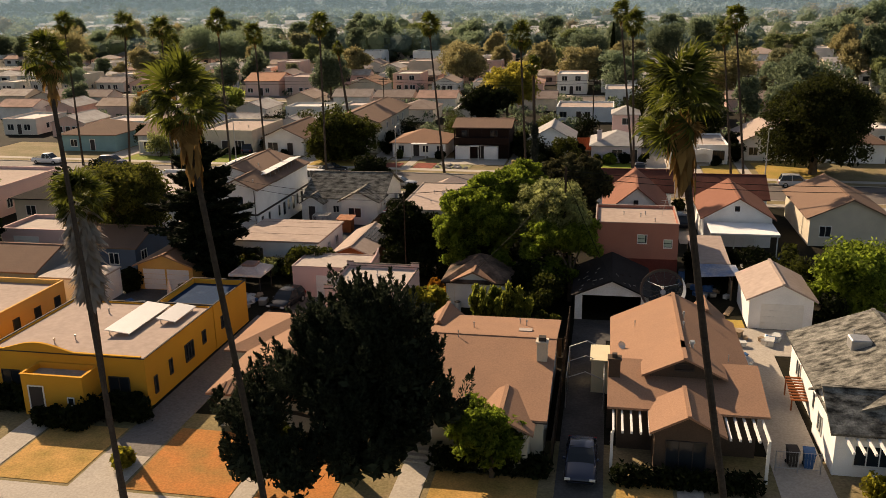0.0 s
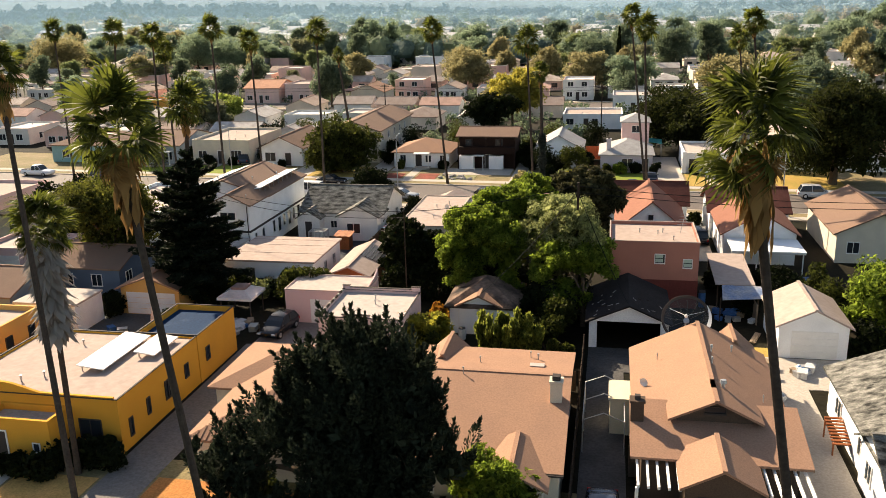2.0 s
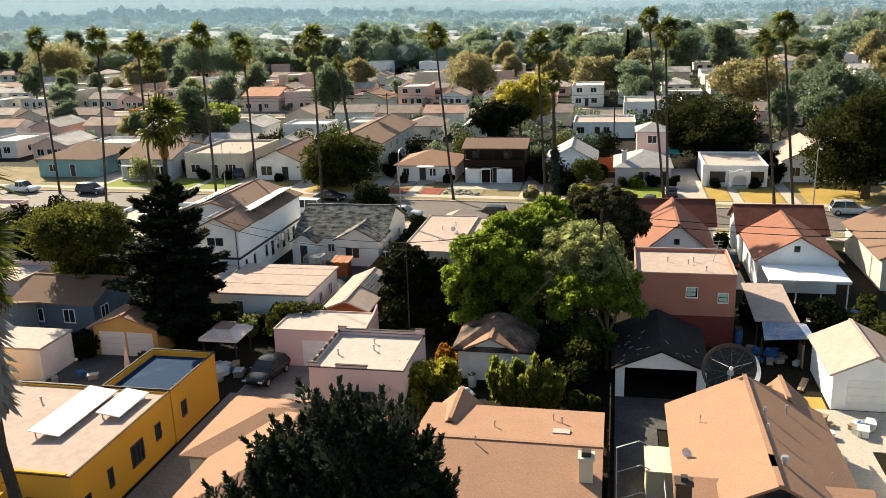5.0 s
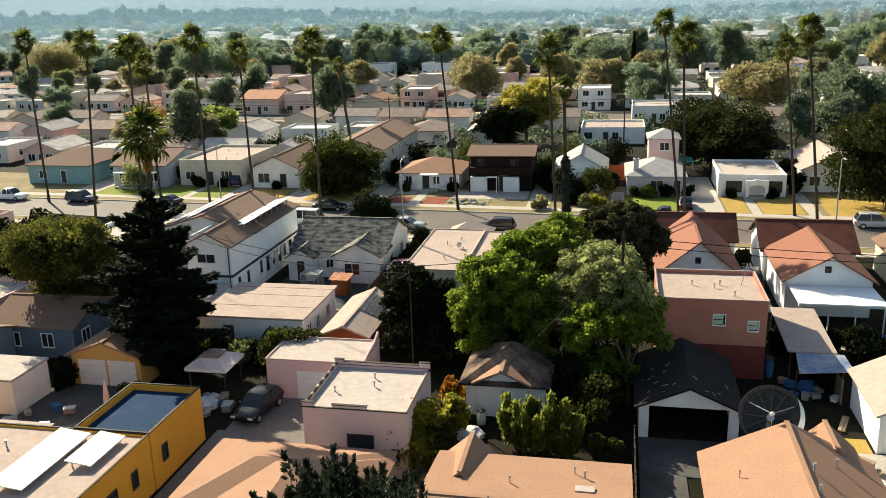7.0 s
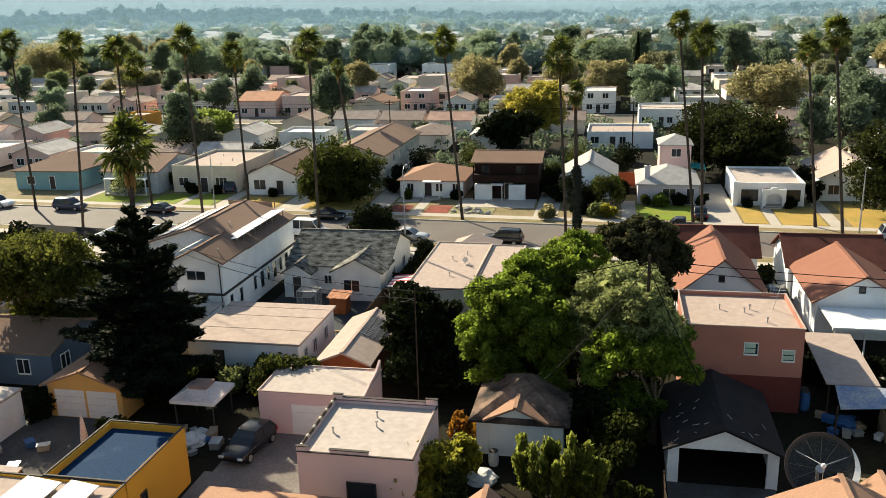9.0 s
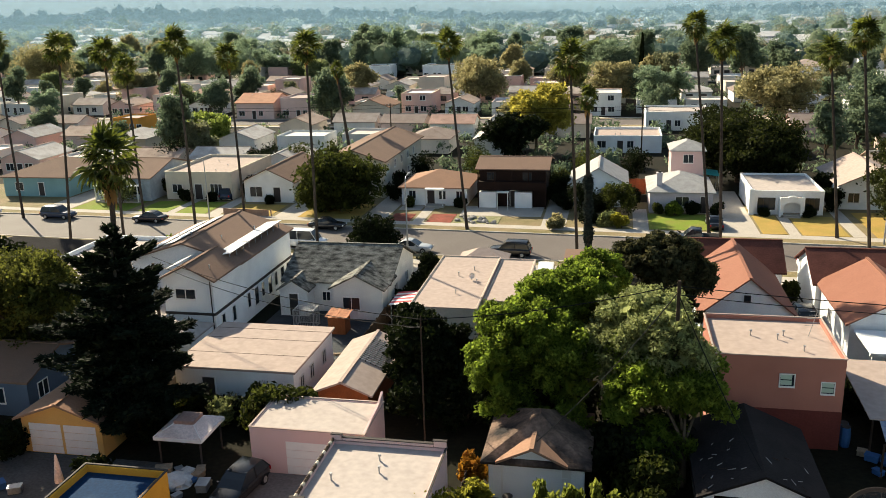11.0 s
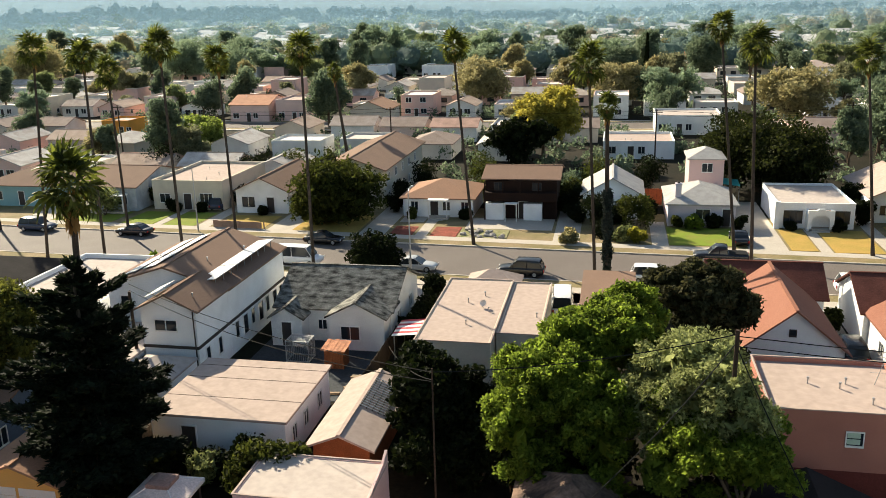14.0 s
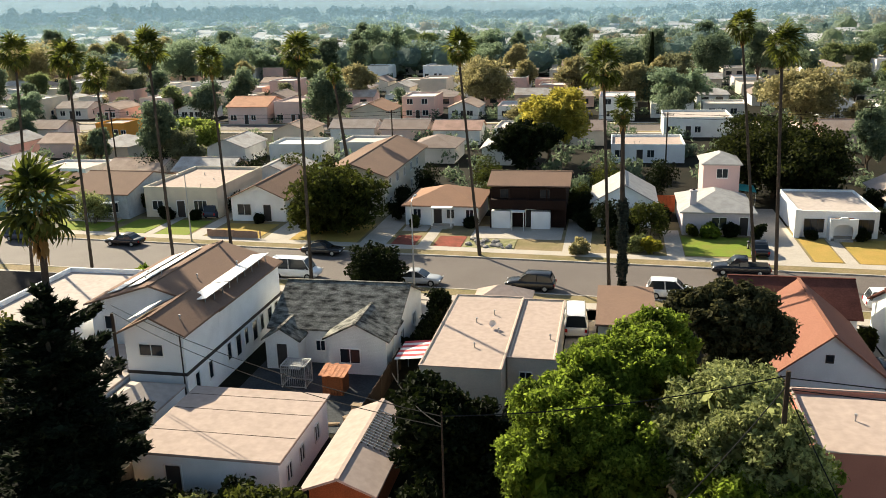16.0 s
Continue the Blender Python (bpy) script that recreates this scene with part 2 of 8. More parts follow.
def thing(name, x, y, z, label, category, group="", kind="", rz=0):
    ob = new(name)
    ob.empty_display_size = 0.3
    ob.matrix_basis = pose(x, y, z, 0, 0, rz)
    return tagged(ob, label, category, group, kind)


def box(bm, x0, x1, y0, y1, z0, z1, bevel=0.0):
    v = [bm.verts.new((x, y, z)) for z in (z0, z1) for x, y in ((x0, y0), (x1, y0), (x1, y1), (x0, y1))]
    f = [bm.faces.new([v[i] for i in q]) for q in ((3, 2, 1, 0), (4, 5, 6, 7), (0, 1, 5, 4), (1, 2, 6, 5), (2, 3, 7, 6), (3, 0, 4, 7))]
    if bevel:
        bmesh.ops.bevel(bm, geom=list({e for q in f for e in q.edges}), offset=bevel, segments=1, affect="EDGES")
    return bm


def boxes(*rows, bevel=0.0):
    bm = bmesh.new()
    for r in rows:
        box(bm, *r, bevel=bevel)
    return bm


def slab(bm, quad, t):
    """A sheet of thickness t below the polygon."""
    n = (Vector(quad[1]) - Vector(quad[0])).cross(Vector(quad[2]) - Vector(quad[0])).normalized()
    if n.z < 0:
        quad, n = quad[::-1], -n
    a = [bm.verts.new(q) for q in quad]
    b = [bm.verts.new(Vector(q) - Vector((0, 0, t))) for q in quad]
    bm.faces.new(a)
    bm.faces.new(b[::-1])
    k = len(quad)
    for i in range(k):
        bm.faces.new((a[i], b[i], b[(i + 1) % k], a[(i + 1) % k]))
    return bm


def tube(bm, pts, radii, seg=8, cap=True):
    rings = []
    for i, (p, r) in enumerate(zip(pts, radii)):
        p = Vector(p)
        d = (Vector(pts[min(i + 1, len(pts) - 1)]) - Vector(pts[max(i - 1, 0)])).normalized()
        a = d.cross(Vector((0.3, 1, 0.1))).normalized()
        b = d.cross(a)
        rings.append([bm.verts.new(p + (a * math.cos(k * 2 * math.pi / seg) + b * math.sin(k * 2 * math.pi / seg)) * r) for k in range(seg)])
    for r0, r1 in zip(rings, rings[1:]):
        for k in range(seg):
            bm.faces.new((r0[k], r0[(k + 1) % seg], r1[(k + 1) % seg], r1[k]))
    if cap:
        bm.faces.new(rings[0])
        bm.faces.new(rings[-1][::-1])
    return bm


def gable_roof(bm, x0, x1, y0, y1, h, rise, over, axis, t=0.14):
    """Two slopes; the ridge runs along axis. h: eave height at the wall."""
    if axis == "y":
        c, half = (x0 + x1) / 2, (x1 - x0) / 2
        k = rise / half
        e = h - over * k
        for s in (-1, 1):
            slab(bm, [(c, y0 - over, h + rise + t), (c, y1 + over, h + rise + t), (c + s * (half + over), y1 + over, e + t), (c + s * (half + over), y0 - over, e + t)], t)
    else:
        c, half = (y0 + y1) / 2, (y1 - y0) / 2
        k = rise / half
        e = h - over * k
        for s in (-1, 1):
            slab(bm, [(x0 - over, c, h + rise + t), (x1 + over, c, h + rise + t), (x1 + over, c + s * (half + over), e + t), (x0 - over, c + s * (half + over), e + t)], t)
    return bm


def gable_wall(bm, x0, x1, y0, y1, h, rise, axis):
    """A solid block with a pointed top."""
    if axis == "y":
        c = (x0 + x1) / 2
        pr = [[(x0, y, 0), (x1, y, 0), (x1, y, h), (c, y, h + rise), (x0, y, h)] for y in (y0, y1)]
    else:
        c = (y0 + y1) / 2
        pr = [[(x, y1, 0), (x, y0, 0), (x, y0, h), (x, c, h + rise), (x, y1, h)] for x in (x0, x1)]
    a, b = [[bm.verts.new(p) for p in q] for q in pr]
    bm.faces.new(a)
    bm.faces.new(b[::-1])
    for i in range(5):
        bm.faces.new((a[i], b[i], b[(i + 1) % 5], a[(i + 1) % 5]))
    return bm


def hip_roof(bm, x0, x1, y0, y1, h, rise, over, t=0.14):
    X0, X1, Y0, Y1 = x0 - over, x1 + over, y0 - over, y1 + over
    w, d = X1 - X0, Y1 - Y0
    z, zt = h - 0.1, h + rise
    if w >= d:
        a, b = (X0 + d / 2, (Y0 + Y1) / 2, zt), (X1 - d / 2, (Y0 + Y1) / 2, zt)
    else:
        a, b = ((X0 + X1) / 2, Y0 + w / 2, zt), ((X0 + X1) / 2, Y1 - w / 2, zt)
    p = [(X0, Y0, z), (X1, Y0, z), (X1, Y1, z), (X0, Y1, z)]
    lo = [bm.verts.new((x, y, q - t)) for x, y, q in p]
    hi = [bm.verts.new(q) for q in p]
    A, B = bm.verts.new(a), bm.verts.new(b)
    for i in range(4):
        bm.faces.new((lo[i], lo[(i + 1) % 4], hi[(i + 1) % 4], hi[i]))
    bm.faces.new(lo[::-1])
    if w >= d:
        fs = ((0, 1, B, A), (1, 2, B), (2, 3, A, B), (3, 0, A))
    else:
        fs = ((0, 1, A), (1, 2, B, A), (2, 3, B), (3, 0, A, B))
    for f in fs:
        bm.faces.new([hi[q] if isinstance(q, int) else q for q in f])
    return bm


def on_wall(side, x0, x1, y0, y1):
    """The frame of a wall's outside: origin, way along, way out."""
    return {"f": (Vector((x0, y0, 0)), Vector((1, 0, 0)), Vector((0, -1, 0))), "b": (Vector((x1, y1, 0)), Vector((-1, 0, 0)), Vector((0, 1, 0))),
            "r": (Vector((x1, y0, 0)), Vector((0, 1, 0)), Vector((1, 0, 0))), "l": (Vector((x0, y1, 0)), Vector((0, -1, 0)), Vector((-1, 0, 0)))}[side]


def obox(bm, o, u, n, a0, a1, z0, z1, d0, d1):
    """A box on a wall: a0..a1 along it, z0..z1 up, d0..d1 out of it."""
    v = [bm.verts.new(o + u * a + n * d + Vector((0, 0, z))) for z in (z0, z1) for a, d in ((a0, d1), (a1, d1), (a1, d0), (a0, d0))]
    for q in ((3, 2, 1, 0), (4, 5, 6, 7), (0, 1, 5, 4), (1, 2, 6, 5), (2, 3, 7, 6), (3, 0, 4, 7)):
        bm.faces.new([v[i] for i in q])


def window(parent, fr, a, w, z0, z1, trim=TRIM, bars=1, pane=GLASS, name="window"):
    o, u, n = fr
    bm, f = bmesh.new(), 0.055
    cut = [a, a + f]
    for i in range(bars):
        c = a + w * (i + 1) / (bars + 1)
        cut += [c - 0.025, c + 0.025]
    cut += [a + w - f, a + w]
    lev = [z0 - 0.05, z0 + f, z1 - f, z1]
    fv, bv = [[[bm.verts.new(o + u * x + n * d + Vector((0, 0, z))) for z in lev] for x in cut] for d in (0.07, -0.02)]

    def solid(i, j):
        return 0 <= i < len(cut) - 1 and 0 <= j < 3 and (j != 1 or i % 2 == 0)
    for i in range(len(cut) - 1):
        for j in range(3):
            if solid(i, j):
                bm.faces.new((fv[i][j], fv[i + 1][j], fv[i + 1][j + 1], fv[i][j + 1]))
                for p, q, k, l in ((i, j, i, j + 1), (i + 1, j + 1, i + 1, j), (i + 1, j, i, j), (i, j + 1, i + 1, j + 1)):
                    side = (i - 1, j) if p == k == i else (i + 1, j) if p == k else (i, j - 1) if q == j else (i, j + 1)
                    if not solid(*side):
                        bm.faces.new((fv[p][q], fv[k][l], bv[k][l], bv[p][q]))
    wob = part(name, bm, trim, parent)
    bm = bmesh.new()
    obox(bm, o, u, n, a + f, a + w - f, z0 + f, z1 - f, -0.02, 0.015)
    part("pane", bm, pane, wob)
    return wob


def door(parent, fr, a, w, h, material=DARKTRIM, trim=TRIM, z0=0.1, name="door"):
    o, u, n = fr
    bm = bmesh.new()
    obox(bm, o, u, n, a - 0.08, a, z0, z0 + h + 0.08, -0.02, 0.06)
    obox(bm, o, u, n, a + w, a + w + 0.08, z0, z0 + h + 0.08, -0.02, 0.06)
    obox(bm, o, u, n, a, a + w, z0 + h, z0 + h + 0.08, -0.02, 0.06)
    fob = part(name, bm, trim, parent)
    bm = bmesh.new()
    obox(bm, o, u, n, a, a + w, z0, z0 + h, -0.02, 0.02)
    part("leaf", bm, material, fob)
    return fob


def garage_door(parent, fr, a, w, h, material=TRIM, rows=4):
    o, u, n = fr
    bm = bmesh.new()
    for i in range(rows):
        obox(bm, o, u, n, a, a + w, 0.05 + i * h / rows, 0.05 + (i + 1) * h / rows - 0.03, -0.02, 0.03)
    return part("garage_door", bm, material, parent)


def house(name, label, x0, x1, y0, y1, h, roof="flat", rise=1.5, over=0.45, wall=WHITE, top=FLATROOF, openings=(), category="house", vents=0, chimney=None, parapet=0.35, z=0.0, group="", trim=TRIM, coping=None, into=None):
    """openings: (side, along, width, z0, z1, kind). Sides: f towards the near street, b, l, r."""
    cx, cy = (x0 + x1) / 2, (y0 + y1) / 2
    if into:
        ob, cx, cy = into, into.location.x, into.location.y
    else:
        ob = thing(name, cx, cy, z, label, category, group)
    X0, X1, Y0, Y1 = x0 - cx, x1 - cx, y0 - cy, y1 - cy
    mx, my = (X0 + X1) / 2, (Y0 + Y1) / 2
    bm = bmesh.new()
    if roof == "flat":
        t = 0.14
        zr = h - parapet
        v = [[bm.verts.new((x, y, q)) for x, y in ((X0 + i, Y0 + i), (X1 - i, Y0 + i), (X1 - i, Y1 - i), (X0 + i, Y1 - i))] for i, q in ((0, 0), (0, h), (t, h), (t, zr - 0.16))]
        for r0, r1 in zip(v, v[1:]):
            for i in range(4):
                bm.faces.new((r0[i], r0[(i + 1) % 4], r1[(i + 1) % 4], r1[i]))
        bm.faces.new(v[3])
        part("wall", bm, wall, ob)
        part("roof", boxes((X0 + t, X1 - t, Y0 + t, Y1 - t, zr - 0.15, zr)), top, ob)
        c = bmesh.new()
        q = 0.05
        for r in ((X0 - q, X1 + q, Y0 - q, Y0 + t), (X0 - q, X1 + q, Y1 - t, Y1 + q), (X0 - q, X0 + t, Y0 + t, Y1 - t), (X1 - t, X1 + q, Y0 + t, Y1 - t)) if coping is None else ((X0 - q, X1 + q, Y0 - q, Y0 + 0.06), (X0 - q, X1 + q, Y1 - 0.06, Y1 + q), (X0 - q, X0 + 0.06, Y0 + 0.06, Y1 - 0.06), (X1 - 0.06, X1 + q, Y0 + 0.06, Y1 - 0.06)):
            box(c, *r, h, h + 0.06)
        part("coping", c, coping or wall, ob)
        ztop = zr
    elif roof == "slab":
        part("wall", box(bm, X0, X1, Y0, Y1, 0, h), wall, ob)
        part("roof", boxes((X0 - over, X1 + over, Y0 - over, Y1 + over, h, h + 0.16)), top, ob)
        ztop = h + 0.16
    elif roof == "hip":
        part("wall", box(bm, X0, X1, Y0, Y1, 0, h - 0.1), wall, ob)
        part("roof", hip_roof(bmesh.new(), X0, X1, Y0, Y1, h, rise, over), top, ob)
        ztop = h + rise * 0.5
    else:
        ax = roof[-1]
        part("wall", gable_wall(bm, X0, X1, Y0, Y1, h, rise, ax), wall, ob)
        part("roof", gable_roof(bmesh.new(), X0, X1, Y0, Y1, h, rise, over, ax), top, ob)
        b = bmesh.new()
        k = 0.14
        if ax == "y":
            box(b, mx - 0.12, mx + 0.12, Y0 - over - 0.02, Y1 + over + 0.02, h + rise + k - 0.03, h + rise + k + 0.04)
        else:
            box(b, X0 - over - 0.02, X1 + over + 0.02, my - 0.12, my + 0.12, h + rise + k - 0.03, h + rise + k + 0.04)
        part("ridge_cap", b, top, ob)
        ztop = h + rise * 0.5
    for side, a, w, z0, z1, kind in openings:
        fr = on_wall(side, X0, X1, Y0, Y1)
        if kind == "d":
            door(ob, fr, a, w, z1 - z0, trim=trim, z0=z0)
        elif kind == "g":
            garage_door(ob, fr, a, w, z1)
        elif kind == "v":
            window(ob, fr, a, w, z0, z1, DARKTRIM, 0, name="vent")
        else:
            window(ob, fr, a, w, z0, z1, trim, int(kind) if kind else 1)
    rr = random.Random(int(abs(x0 * 7 + y0 * 13)))
    for i in range(vents):
        vx, vy = mx + (X1 - mx) * rr.uniform(-0.7, 0.7), my + (Y1 - my) * rr.uniform(-0.7, 0.7)
        zz = ztop
        if roof[0] in "gh":
            k = abs(vx - mx) / (X1 - mx) if roof != "gable_x" else abs(vy - my) / (Y1 - my)
            zz = h + rise * (1 - k) + 0.05 if roof != "hip" else h + rise * 0.3
        b = bmesh.new()
        tube(b, [(vx, vy, zz - 0.1), (vx, vy, zz + 0.28), (vx, vy, zz + 0.29), (vx, vy, zz + 0.4)], [0.045, 0.045, 0.085, 0.07], 6)
        part("vent_pipe", b, METALG, ob)
    if chimney:
        px, py, zt = chimney
        px, py = px - cx, py - cy
        ch = part("chimney", boxes((px - 0.35, px + 0.35, py - 0.3, py + 0.3, 0, zt), (px - 0.42, px + 0.42, py - 0.37, py + 0.37, zt, zt + 0.12)), wall, ob)
        part("flue", boxes((px - 0.15, px + 0.15, py - 0.15, py + 0.15, zt + 0.12, zt + 0.35)), DARKTRIM, ch)
    return ob

# ---- plants ----


def leaves(rng, blobs, n, size, flat=0.0, shell=0.55, clump=0.0, tall=1.0):
    """Vertices and faces of n small leaf sprays in and on the blobs (x, y, z, rx, ry, rz). clump: radius of the tufts into which each blob breaks up."""
    if clump:
        tufts = []
        for b in blobs:
            k = max(6, int(1.1 * (b[3] * b[4] + b[4] * b[5] + b[3] * b[5]) / (clump * clump)))
            d = rng.normal(size=(k, 3))
            d /= np.linalg.norm(d, axis=1)[:, None]
            d[:, 2] = np.where(d[:, 2] < -0.5, -d[:, 2], d[:, 2])
            r = (0.55 + 0.5 * rng.random(k) ** 0.5) * (1 + (0.42 * rng.random(k) ** 2 if tall > 1.5 else 0))
            c = np.array(b[:3]) + d * np.array(b[3:]) * r[:, None]
            q = clump * (0.6 + 0.7 * rng.random(k))
            tufts += [(*p, t, t, t * 0.8 * tall) for p, t in zip(c, q)]
        blobs, shell = tufts, 0.15
    vol = np.array([b[3] * b[4] * b[5] for b in blobs]) ** 0.67
    which = rng.choice(len(blobs), n, p=vol / vol.sum())
    B = np.array(blobs)[which]
    d = rng.normal(size=(n, 3))
    d /= np.linalg.norm(d, axis=1)[:, None]
    lump = 1 + 0.16 * np.sin(d[:, 0] * 7 + which * 1.7) * np.cos(d[:, 1] * 6 + which) + 0.12 * np.sin(d[:, 2] * 11 + which * 2.3)
    r = (shell + (1.06 - shell) * rng.random(n) ** 0.6) * lump
    c = B[:, :3] + d * B[:, 3:] * r[:, None]
    nrm = d * 0.6 + rng.normal(size=(n, 3)) * 0.8
    nrm[:, 2] += flat
    nrm /= np.linalg.norm(nrm, axis=1)[:, None]
    u = np.cross(nrm, rng.normal(size=(n, 3)))
    if tall > 1.5:
        u = u * 0.5 + np.array((0, 0, 1.0))
    u /= np.linalg.norm(u, axis=1)[:, None] + 1e-9
    v = np.cross(nrm, u)
    s = (size * (0.6 + 0.8 * rng.random(n)))[:, None]
    q = np.stack([c - u * s * 0.9, c + v * s * 0.5 + nrm * s * 0.15, c + u * s, c - v * s * 0.5 + nrm * s * 0.15], 1).reshape(-1, 3)
    f = np.arange(4 * n).reshape(-1, 4)
    return q.tolist(), f.tolist()


def tree(name, label, x, y, h, blobs, n, size, material, seed=1, trunk_r=0.25, group="", lean=(0, 0), fork=0.35, clump=0.0, tall=1.0):
    """blobs in metres from the foot of the trunk."""
    rng = np.random.default_rng(seed)
    ob = thing(name, x, y, 0, label, "tree", group)
    zf = h * fork
    f = Vector((lean[0], lean[1], zf))
    bm = tube(bmesh.new(), [(0, 0, -0.1), (lean[0] * 0.3, lean[1] * 0.3, zf * 0.5), f], [trunk_r * 1.25, trunk_r, trunk_r * 0.8], 8)
    part("trunk", bm, BARK, ob)
    big = sorted(blobs, key=lambda b: -b[3] * b[4] * b[5])[:7]
    for b in big:
        tip = Vector(b[:3])
        mid = f.lerp(tip, 0.5) + Vector((0, 0, 0.2))
        part("limb", tube(bmesh.new(), [f - Vector((0, 0, 0.2)), mid, tip], [trunk_r * 0.6, trunk_r * 0.35, trunk_r * 0.12], 5), BARK, ob)
    v, fc = leaves(rng, blobs, n, size, 0, 0.55, clump, tall)
    big = [(b[0], b[1], b[2], b[3] * 0.64, b[4] * 0.64, b[5] * 0.64) for b in blobs]
    v2, f2 = leaves(rng, big, 240 * len(blobs), min(0.42, sum(b[3] for b in blobs) / len(blobs) * 0.26), 0, 0.2)
    fc = fc + [tuple(q + len(v) for q in w) for w in f2]
    v = v + v2
    raw("crown", v, fc, material, ob)
    return ob


def blobs_round(seed, r, z0, z1, k=9, squash=0.55):
    """An uneven crown of k clumps between heights z0 and z1."""
    g = random.Random(seed)
    out = []
    for i in range(k):
        a, q = g.uniform(0, 6.28), math.sqrt(g.random()) * r * 0.65
        t = g.random()
        cr = r * g.uniform(0.32, 0.55)
        out.append((math.cos(a) * q, math.sin(a) * q, z0 + (z1 - z0) * (0.25 + 0.6 * t), cr, cr, cr * squash * g.uniform(1.0, 1.5)))
    return out


def fan(rng, petiole, radius, segs, droop):
    """One fan leaf that grows along +x from the origin: a stalk, pleated blades joined to half their length, and tips that hang."""
    v, f = [], []

    def face(*pts):
        k = len(v)
        v.extend(tuple(p) for p in pts)
        f.append(tuple(range(k, k + len(pts))))
    p0 = Vector((petiole, 0, 0))
    face((0, -0.03, 0), (0, 0.03, 0), (petiole, 0.015, 0.0), (petiole, -0.015, 0.0))
    w = 3.7 / segs / 2
    for i in range(segs):
        a = -1.85 + 3.7 * (i + 0.5) / segs
        L = radius * (1 - 0.25 * abs(a) / 1.85) * rng.uniform(0.82, 1.1)
        m, q = L * 0.52, L * 0.8
        fold = 0.05 * radius * (1 if i % 2 else -1)
        curl = -0.06 * abs(a) * radius
        lo, hi = [p0 + Vector((math.cos(a + k * w) * m, math.sin(a + k * w) * m, curl + k * fold)) for k in (-1, 1)]
        dz = droop * L * rng.uniform(0.5, 1.3)
        lo2, hi2 = [p0 + Vector((math.cos(a + k * w * 0.45) * q, math.sin(a + k * w * 0.45) * q, curl - dz * 0.3)) for k in (-1, 1)]
        tip = p0 + Vector((math.cos(a) * L * 0.97, math.sin(a) * L * 0.97, curl - dz))
        face(p0, lo, hi)
        face(lo, lo2, hi2, hi)
        face(lo2, tip, hi2)
    return v, f


FANS = {}


def fan_mesh(kind, material):
    if (kind, material.name) not in FANS:
        rng = random.Random(kind)
        v, f = fan(rng, (0.75, 0.9, 0.65, 0.8)[kind], (1.12, 1.0, 1.18, 0.9)[kind], 24, (0.25, 0.5, 0.75, 0.4)[kind])
        me = bpy.data.meshes.new("frond")
        me.from_pydata(v, [], f)
        me.materials.append(material)
        FANS[kind, material.name] = me
    return FANS[kind, material.name]


def frond_poses(seed, n, scale):
    g = random.Random(seed)
    for i in range(n):
        t = (i + 0.5) / n
        el = 86 - 148 * t + g.uniform(-22, 22)
        az = i * 137.5 + g.uniform(-12, 12)
        s = scale * g.uniform(0.66, 1.18) * (0.75 if t > 0.8 else 1.0)
        yield t, az, el, s, g.uniform(-55, 55)


